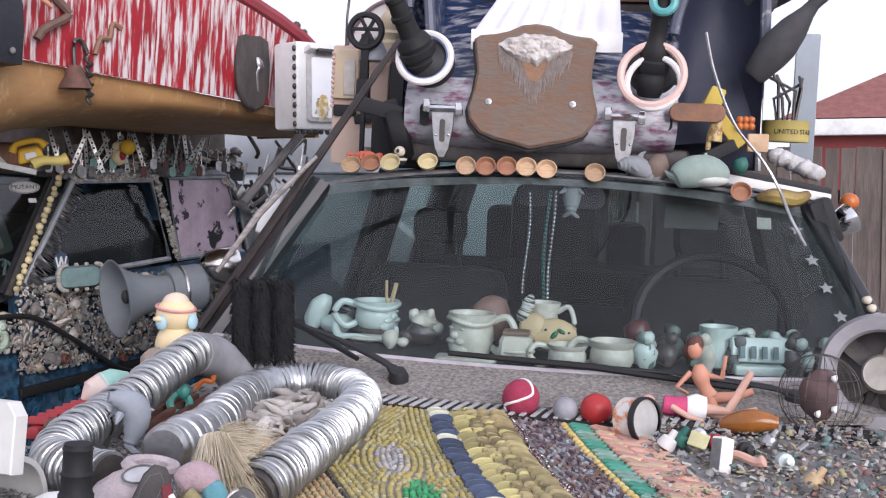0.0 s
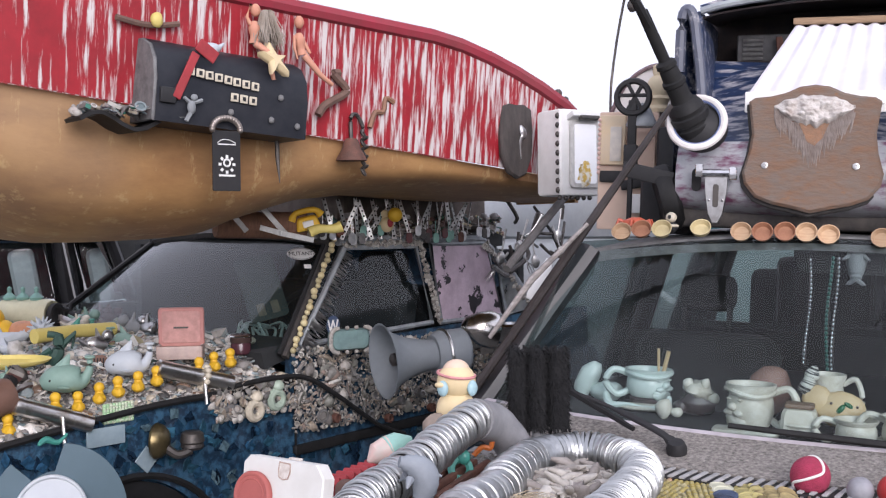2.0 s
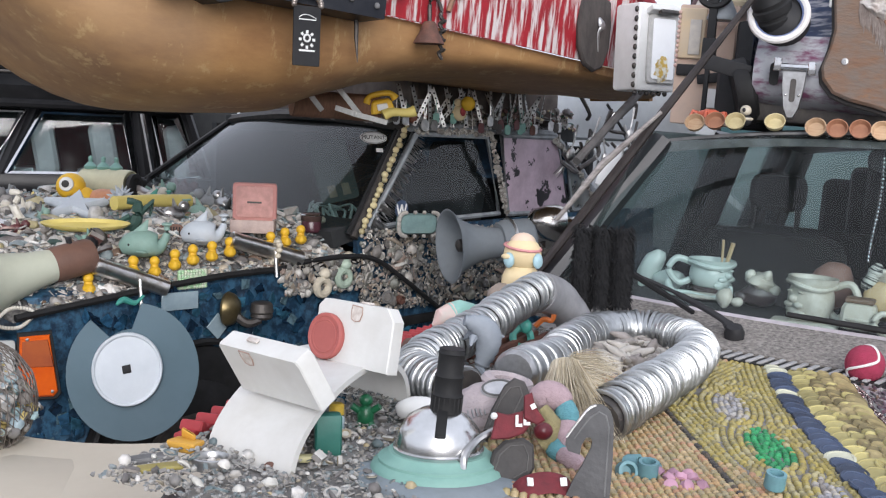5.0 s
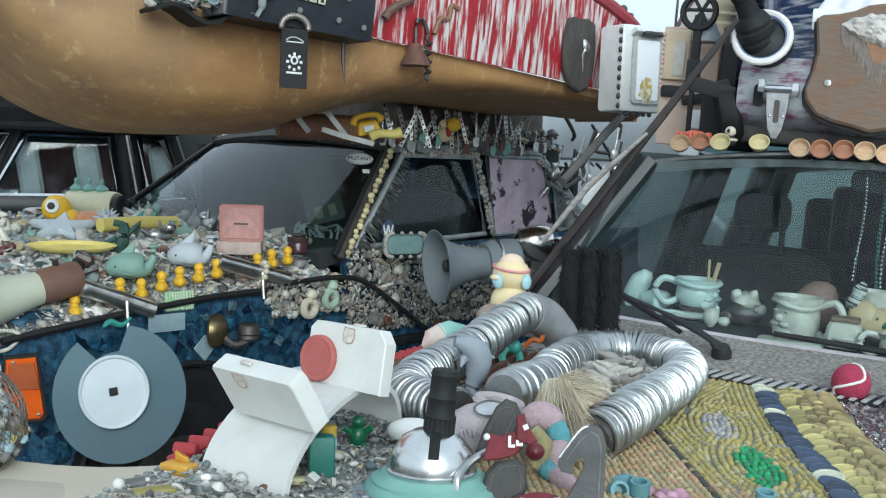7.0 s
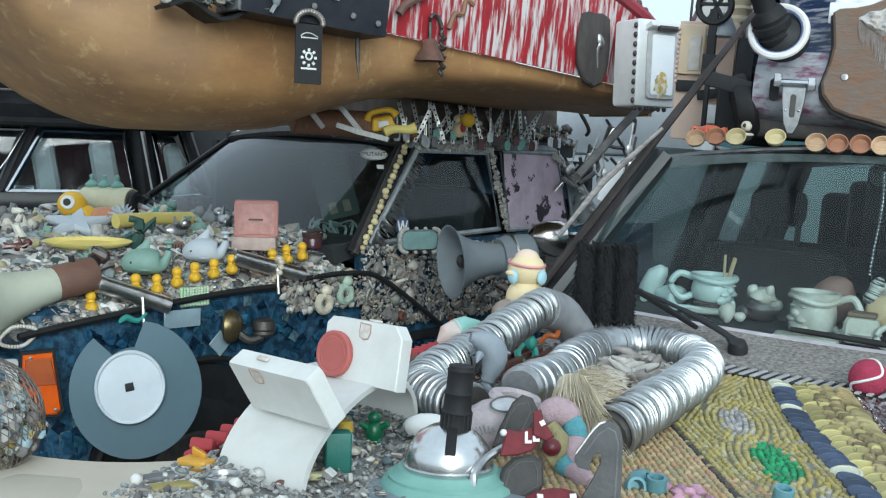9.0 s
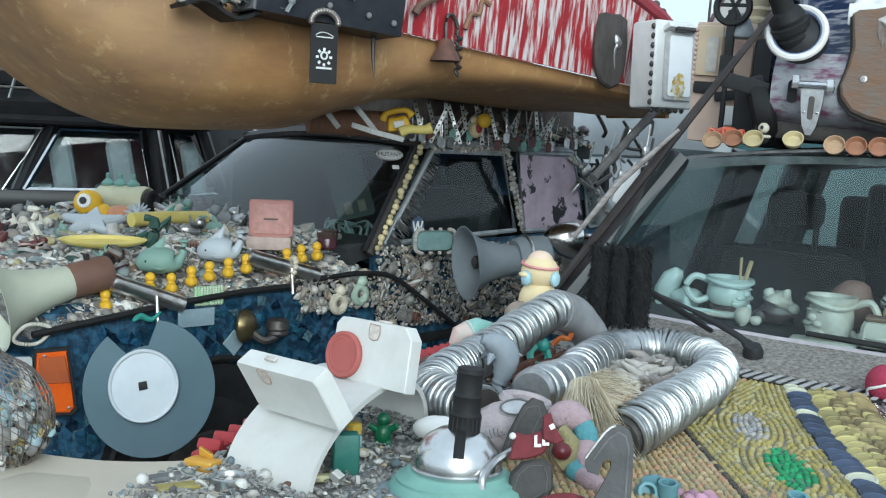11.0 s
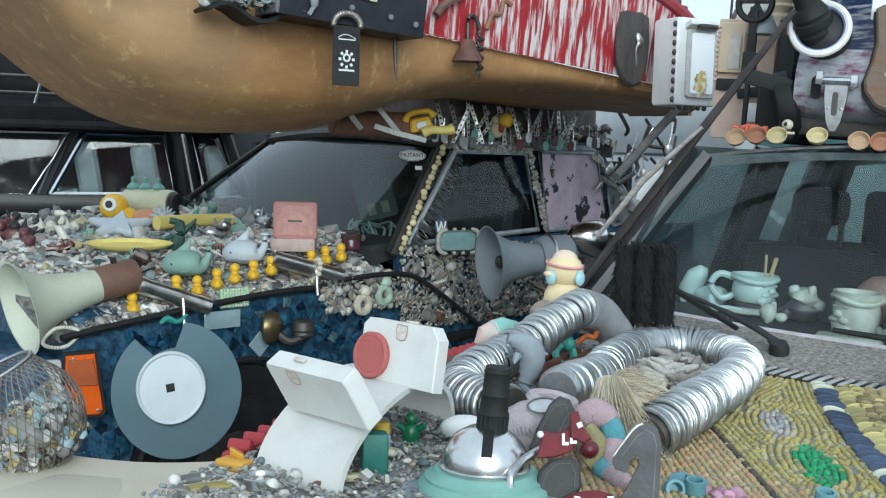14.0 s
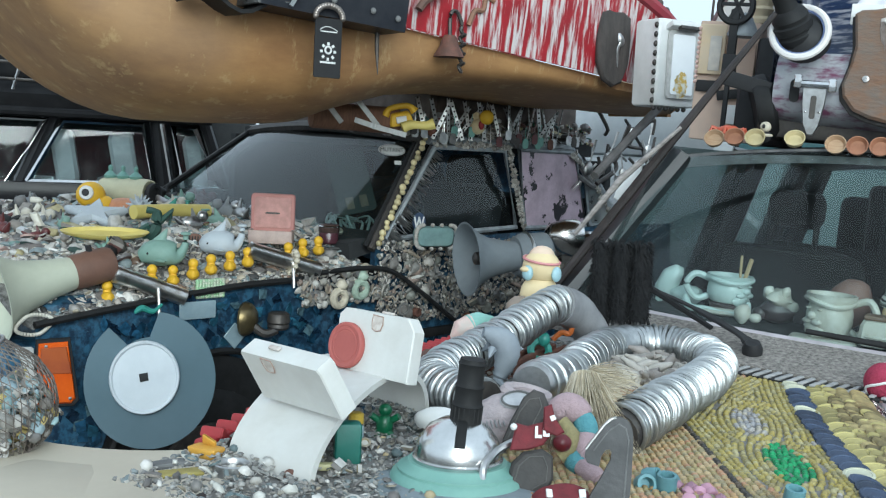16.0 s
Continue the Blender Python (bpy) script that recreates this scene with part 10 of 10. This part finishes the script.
# figures on the mailbox
doll(BO(-0.655, -0.58, 1.935), flesh, "bare tanned plastic doll sitting on the mailbox", [(0, 0, 0.085), (0.0, 0, 0.055), (0.0, 0, 0.025)], [[(-0.012, 0, 0.075), (-0.022, 0, 0.095), (-0.01, 0, 0.13)], [(0.012, 0, 0.075), (0.025, -0.01, 0.05)]], [[(0.0, -0.01, 0.022), (0.02, -0.04, 0.0), (0.03, -0.045, -0.075)]], (0.004, 0, 0.115))
hair("doll_hair", BO(-0.618, -0.58, 2.05) @ R(172, 0, 0), 260, 0.1, 0.03, 0.0018, mat("ash_hair", (0.36, 0.31, 0.26), (0.24, 0.2, 0.16), 0.6), "long ash-blond doll hair", "hair", seed=12)
doll(BO(-0.51, -0.57, 1.92), flesh, "bare tanned doll leaning back on the mailbox", [(0, 0, 0.085), (0.004, 0, 0.055), (0.01, 0, 0.025)], [[(-0.012, 0, 0.075), (-0.02, -0.01, 0.04), (-0.012, -0.01, 0.01)], [(0.012, 0, 0.07), (0.03, -0.01, 0.03)]], [[(0.012, -0.01, 0.022), (0.05, -0.03, -0.03), (0.09, -0.03, -0.055)]], (0.002, 0, 0.115))
single("yellow_star", "soft pale yellow star cushion", "toy", Shape().plate([(0.68 * x, 0.68 * y) for x, y in stv], 0.03, bev=0.012), MATS["cream_vinyl"], BO(-0.63, -0.62, 1.905) @ R(62, 0, 20) @ Matrix.Scale(0.85, 4))
single("fish_toy", "pale grey toy fish on the mailbox lid", "toy", Shape().blob(0.034, 0.014, 0.016, seg=12).tube([(0.025, 0, 0), (0.045, 0, 0.012)], [0.008, 0.003], 6), wv, BO(-0.80, -0.6, 1.93) @ R(0, -8, 0))
SN = thing("wall_snake", "brown branch with a yellow bird clipped to the boat", "ornament", BO(-0.92, -0.55, 1.985))
part("branch", Shape().tube(smooth_path([(-0.11, 0, 0.01), (-0.05, 0, 0.0), (0.0, 0, 0.0), (0.06, 0, 0.01)], 4), 0.008, 6), MATS["brown_drift"], SN)
part("bird", Shape().blob(0.017, 0.014, 0.02, T(-0.005, -0.01, 0.012), 10, 0.2), lemon, SN)
# oval plaque and lantern box at the boat's end
OV = thing("carved_plaque", "dark carved wooden plaque with a pale figure", "plaque", BO(0.345, -0.515, 1.745) @ R(88, 0, -3))
half = [(-0.06, 0.115), (-0.03, 0.125), (0.0, 0.12), (0.035, 0.122), (0.065, 0.105), (0.07, 0.03), (0.062, -0.05), (0.035, -0.11), (0.0, -0.125), (-0.04, -0.105), (-0.066, -0.05), (-0.07, 0.03)]
part("board", Shape().plate(half, 0.025, bev=0.007), mat("dark_carved", (0.065, 0.055, 0.05), (0.035, 0.03, 0.028), 0.7, scale=14, bump=0.5, stretch=(3, 1, 1)), OV)
part("figure", Shape().tube(smooth_path([(0.012, 0.05, 0.027), (0.02, 0.02, 0.032), (0.008, 0.0, 0.03), (0.01, -0.06, 0.027)], 4), [0.004, 0.008, 0.012, 0.014, 0.013, 0.01, 0.008, 0.006, 0.006, 0.005, 0.004, 0.003, 0.002], 8, flat=0.5), steel, OV, "pale metal figure")
LB = thing("lantern_box", "white metal meter box with a bright glazed door", "box", T(0.632, 3.70, 1.56) @ R(0, 0, 28) @ Matrix.Scale(0.92, 4))
part("case", Shape().box(0.17, 0.14, 0.30, bev=0.012), white_paint, LB)
part("bezel", Shape().plate(rounded(0.125, 0.235, 0.015), 0.012, T(0.012, -0.07, 0.145) @ R(90, 0, 0), bev=0.003), mat("bezel_grey", (0.55, 0.54, 0.52), rough=0.45), LB)
# the pane's reflections are coloured in: white sky, yellow leaves at its foot
part("mirror_pane", Shape().plate(rounded(0.095, 0.205, 0.008), 0.003, T(0.012, -0.0825, 0.145) @ R(90, 0, 0)), mat("sky_reflection_white", (0.93, 0.94, 0.95), (0.9, 0.91, 0.92), 0.08, 0.0, bump=0.0, coat=1.0), LB, "pane coloured white for the sky it reflects")
part("gold_leaf", Shape().blob(0.03, 0.0012, 0.04, T(0.008, -0.0862, 0.075), 12, 0.7, 4), mat("leaf_reflection_yellow", (0.6, 0.4, 0.08), (0.75, 0.72, 0.62), 0.3, 0.6, scale=60, mixpos=(0.45, 0.55)), LB, "yellow patch for leaves reflected in the pane")
part("hood", Shape().box(0.14, 0.05, 0.02, T(0.012, -0.085, 0.265) @ R(-20, 0, 0), bev=0.004), white_paint, LB)
part("vent", Shape().box(0.08, 0.02, 0.012, T(0.012, -0.108, 0.262) @ R(-20, 0, 0), bev=0.002), dark_metal, LB)
for k in range(9):
    part("stud", Shape().blob(0.009, 0.009, 0.011, T(-0.086, -0.055, 0.02 + 0.032 * k), 7), dark_metal, LB)
for k in range(6):
    part("stud", Shape().blob(0.009, 0.009, 0.009, T(-0.075 + 0.026 * k, -0.05, -0.006), 7), dark_metal, LB)
single("plastic_bottle", "crumpled white plastic bottle behind the box", "bottle", Shape().lathe([(0.04, 0), (0.045, 0.01), (0.046, 0.15), (0.03, 0.22), (0.018, 0.25), (0.018, 0.27)], seg=16), mat("cloudy_pet", (0.66, 0.68, 0.7), (0.52, 0.55, 0.57), 0.2, scale=20, bump=0.6), T(0.735, 3.74, 1.565))
E1 = thing("bronze_group", "dark bronze figure group on the boat's gunwale", "ornament", BO(0.60, -0.47, 1.85))
part("figures", Shape().blob(0.02, 0.018, 0.035, T(0, 0, 0.03), 10, 0.4).blob(0.015, 0.015, 0.015, T(0, 0, 0.075), 8).blob(0.016, 0.015, 0.024, T(0.035, 0, 0.024), 8, 0.4).blob(0.012, 0.012, 0.012, T(0.036, 0, 0.055), 8), mat("dark_bronze", (0.07, 0.05, 0.045), (0.05, 0.035, 0.03), 0.45), E1)

# ---- on the art car's roof, behind ----
CR = thing("wheel_cross", "black iron wheel on a long black handle", "ornament", A(-0.567, 0.77, 1.425) @ Matrix.Scale(0.75, 4))
part("post", Shape().box(0.016, 0.014, 0.24, T(0, 0, 0.0), bev=0.003), black_plastic, CR)
part("handle", Shape().box(0.028, 0.02, 0.2, T(0.002, -0.005, 0.24), bev=0.003), black_plastic, CR)
part("wheel", Shape().ring(0.055, 0.011, T(0.002, -0.01, 0.45) @ R(88, 0, 0), 24, 6), black_plastic, CR)
for k in range(3):
    part("spoke", Shape().box(0.1, 0.012, 0.012, T(0.002, -0.01, 0.45) @ R(0, 60 * k, 0), bev=0.002), black_plastic, CR)
part("block", Shape().box(0.045, 0.03, 0.07, T(0, -0.004, 0.22), bev=0.004), black_plastic, CR)
CAB = thing("cream_cabinet", "peach and cream painted toy cabinet with a beaded edge", "cabinet", A(-0.59, 0.86, 1.425))
peach = mat("peach_paint", (0.62, 0.46, 0.36), (0.55, 0.42, 0.34), 0.7, scale=10, dirt=0.25)
creamy = mat("cream_paint", (0.66, 0.52, 0.34), (0.6, 0.5, 0.38), 0.7, scale=12, dirt=0.2)
part("carcass", Shape().box(0.155, 0.1, 0.31, T(-0.005, 0.055, 0), bev=0.004), peach, CAB)
part("door", Shape().box(0.07, 0.012, 0.13, T(-0.045, -0.003, 0.17), bev=0.004), creamy, CAB, "cream door with a pasted picture")
part("picture", Shape().box(0.03, 0.003, 0.09, T(-0.034, -0.012, 0.18), bev=0.001), mat("faded_print", (0.6, 0.55, 0.48), (0.5, 0.46, 0.42), 0.6, scale=60), CAB)
part("front_panel", Shape().box(0.068, 0.012, 0.135, T(0.036, -0.006, 0.125), bev=0.003), peach, CAB)
part("knob", Shape().blob(0.008, 0.006, 0.01, T(0.024, -0.016, 0.165), 8), mat("knob_pink", (0.4, 0.22, 0.18), rough=0.6), CAB)
part("shelf_gap", Shape().box(0.06, 0.01, 0.03, T(-0.046, -0.002, 0.125), bev=0.003), black_plastic, CAB)
for k in range(12):
    part("bead", Shape().blob(0.005, 0.005, 0.0055, T(-0.078, -0.012, 0.15 + 0.0125 * k), 7), ringp, CAB)
part("white_base", Shape().box(0.07, 0.014, 0.05, T(0.045, -0.006, 0.045), bev=0.003), white_paint, CAB)
part("strip", Shape().box(0.1, 0.012, 0.025, T(0.035, -0.012, 0.112) @ R(0, -10, 0), bev=0.003), black_plastic, CAB, "black strip nailed across")
GAB = thing("arched_board", "white arched board with a dark moulded edge", "board", A(-0.575, 1.0, 1.425))
arch = [(-0.1, 0), (-0.1, 0.31), (-0.07, 0.38), (-0.03, 0.425), (0.02, 0.448), (0.065, 0.44), (0.085, 0.4), (0.09, 0.33), (0.09, 0)]
part("panel", Shape().plate(arch, 0.02, T(0, 0.02, 0) @ R(90, 0, 0), bev=0.003), mat("chalk_white", (0.7, 0.68, 0.66), (0.58, 0.55, 0.54), 0.7, scale=9, dirt=0.2), GAB)
part("edge_moulding", Shape().tube(smooth_path([(x, -0.004, z) for x, z in arch[1:-1]], 4), 0.006, 6), mat("plum_edge", (0.12, 0.07, 0.08), (0.2, 0.15, 0.16), 0.6, scale=30), GAB, "dark plum moulding")
s = Shape().lathe([(0.032, 0), (0.034, 0.012), (0.026, 0.022), (0.03, 0.034), (0.036, 0.042), (0.028, 0.052), (0.036, 0.07), (0.037, 0.088), (0.028, 0.105), (0.018, 0.112), (0.022, 0.126), (0.02, 0.142), (0.001, 0.152)], seg=24)
single("cream_finial", "turned cream plaster finial on the cabinet", "finial", s, mat("cream_plaster", (0.6, 0.51, 0.35), (0.5, 0.43, 0.3), 0.6, scale=15, dirt=0.15), A(-0.525, 0.9, 1.736) @ Matrix.Scale(0.86, 4))
single("black_crate", "black plastic crate on the roof", "crate", Shape().box(0.12, 0.14, 0.27, bev=0.01), black_plastic, A(-0.445, 0.85, 1.42))
single("pewter_bell", "pewter bell tied to the cabinet", "ornament", Shape().lathe([(0.04, 0), (0.041, 0.006), (0.036, 0.016), (0.02, 0.05), (0.001, 0.062)], seg=18), pale_metal, A(-0.548, 0.8, 1.69))
single("guy_wire", "thin wire fishing rod with a small float", "rod", Shape().tube(smooth_path([A(-0.70, 1.16, 1.55).translation, A(-0.72, 1.2, 1.85).translation, A(-0.69, 1.22, 2.12).translation, A(-0.67, 1.22, 2.10).translation], 5), 0.004, 5).blob(0.016, 0.016, 0.02, T(*A(-0.67, 1.22, 2.08).translation), 8), dark_metal, Matrix())

# ---- parked van behind ----
VM = pose(1.62, 7.75, 0, 0, 0, 30)
VAN = thing("parked_van", "dusty white van with tinted windows parked behind", "van", VM)
part("body", Shape().box(1.7, 2.6, 1.1, T(0, 0, 0.3), bev=0.1), mat("van_white", (0.42, 0.44, 0.45), (0.34, 0.36, 0.38), 0.35, scale=5, dirt=0.35), VAN)
part("cabin", Shape().box(1.6, 2.3, 0.35, T(0, 0.1, 1.38), bev=0.12), MATS["van_white"], VAN)
part("window", Shape().box(1.34, 0.02, 0.24, T(-0.04, -1.06, 1.42), bev=0.02), mat("dark_glass", (0.05, 0.1, 0.11), rough=0.1), VAN)
part("window_seal", Shape().tube([(-0.71, -1.072, 1.42), (0.63, -1.072, 1.42), (0.63, -1.072, 1.66), (-0.71, -1.072, 1.66), (-0.71, -1.072, 1.42)], 0.012, 6), black_rubber, VAN)
for x in (-0.78, 0.78):
    for y in (-0.8, 0.8):
        part("wheel", Shape().lathe([(0.1, 0), (0.28, 0), (0.31, 0.03), (0.31, 0.15), (0.28, 0.18)], R(0, 90, 0), seg=20), black_rubber, VAN, m=T(x - 0.09, y, 0.31))
TRK = thing("studded_trunk", "cream padded trunk edged with studs and braid", "trunk", pose(0.978, 6.338, 1.73, 0, 0, 15))
part("trunk", Shape().box(0.3, 0.26, 0.30, bev=0.03), MATS["cream_plaster"], TRK)
part("lid", Shape().box(0.32, 0.28, 0.04, T(0, 0, 0.30), bev=0.015), black_plastic, TRK)
for k in range(10):
    part("braid", Shape().blob(0.018, 0.012, 0.02, T(-0.15, -0.13, 0.02 + 0.028 * k), 6), mat("braid", (0.35, 0.27, 0.22), rough=0.8), TRK)
for x, z in ((-0.05, 0.28), (0.05, 0.28), (-0.05, 0.1), (0.08, 0.1)):
    part("stud", Shape().blob(0.014, 0.008, 0.014, T(x, -0.132, z * 0.9), 8), steel, TRK)

# ---- wire basket of shells on a beige bin ----
beige = mat("beige_bin", (0.52, 0.47, 0.38), (0.46, 0.41, 0.33), 0.5, scale=4, bump=0.08, dirt=0.25)
BIN = thing("beige_bin", "beige plastic bin with a smooth rolled lid", "bin", T(-0.60, 1.50, 0) @ R(0, 0, -8))
part("tub", Shape().box(0.5, 0.34, 0.9, bev=0.04, taper=1.06), beige, BIN)
part("lid", Shape().grid(lambda a, b: (-0.32 + 0.64 * a, -0.24 + 0.46 * b, 0.925 - 0.03 * math.sin(math.pi * min(1, max(0, a * 1.15 - 0.1))) + 0.012 * (b - 0.5)), 16, 8, thick=0.02), beige, BIN)
BK = thing("wire_basket", "tilted wire mesh basket of shells and plastic bits", "basket", T(-0.665, 1.71, 0.895) @ R(6, -28, 10))
wire = mat("galvanised_wire", (0.2, 0.175, 0.15), (0.12, 0.1, 0.09), 0.55, 0.3)
prof = [(0.055, 0.0), (0.085, 0.03), (0.098, 0.07), (0.092, 0.115), (0.07, 0.15), (0.062, 0.165)]
s = Shape()
N = 46
for sgn in (1, -1):
    for k in range(N):
        pts = []
        for i in range(13):
            t = i / 12 * (len(prof) - 1)
            j = min(int(t), len(prof) - 2)
            r0 = prof[j][0] + (prof[j + 1][0] - prof[j][0]) * (t - j)
            z0 = prof[j][1] + (prof[j + 1][1] - prof[j][1]) * (t - j)
            a = 6.2832 * k / N + sgn * 0.09 * i
            pts.append((r0 * math.cos(a), r0 * math.sin(a), z0))
        s.tube(pts, 0.0009, 3)
part("mesh", s, wire, BK)
part("rim", Shape().ring(0.063, 0.003, T(0, 0, 0.165), 30, 6), steel, BK)
part("foot", Shape().lathe([(0.056, 0), (0.055, 0.003), (0.001, 0.003)], seg=24), wire, BK)
junk("basket_fill", ((0.5, 0.48, 0.45), (0.3, 0.29, 0.27), (0.3, 0.42, 0.44), (0.2, 0.19, 0.18), (0.55, 0.53, 0.5), (0.24, 0.22, 0.2), (0.35, 0.45, 0.5), (0.5, 0.4, 0.15)), lambda r2: ((lambda a, q, z: ((0.08 * q * math.cos(a), 0.08 * q * math.sin(a), z), (math.cos(a), math.sin(a), 0.5)))(r2.uniform(0, 6.28), r2.random() ** 0.5, r2.uniform(0.012, 0.095))), 520, 0.0115, "shells, foam bits and plastic figures", seed=51, parent=BK)
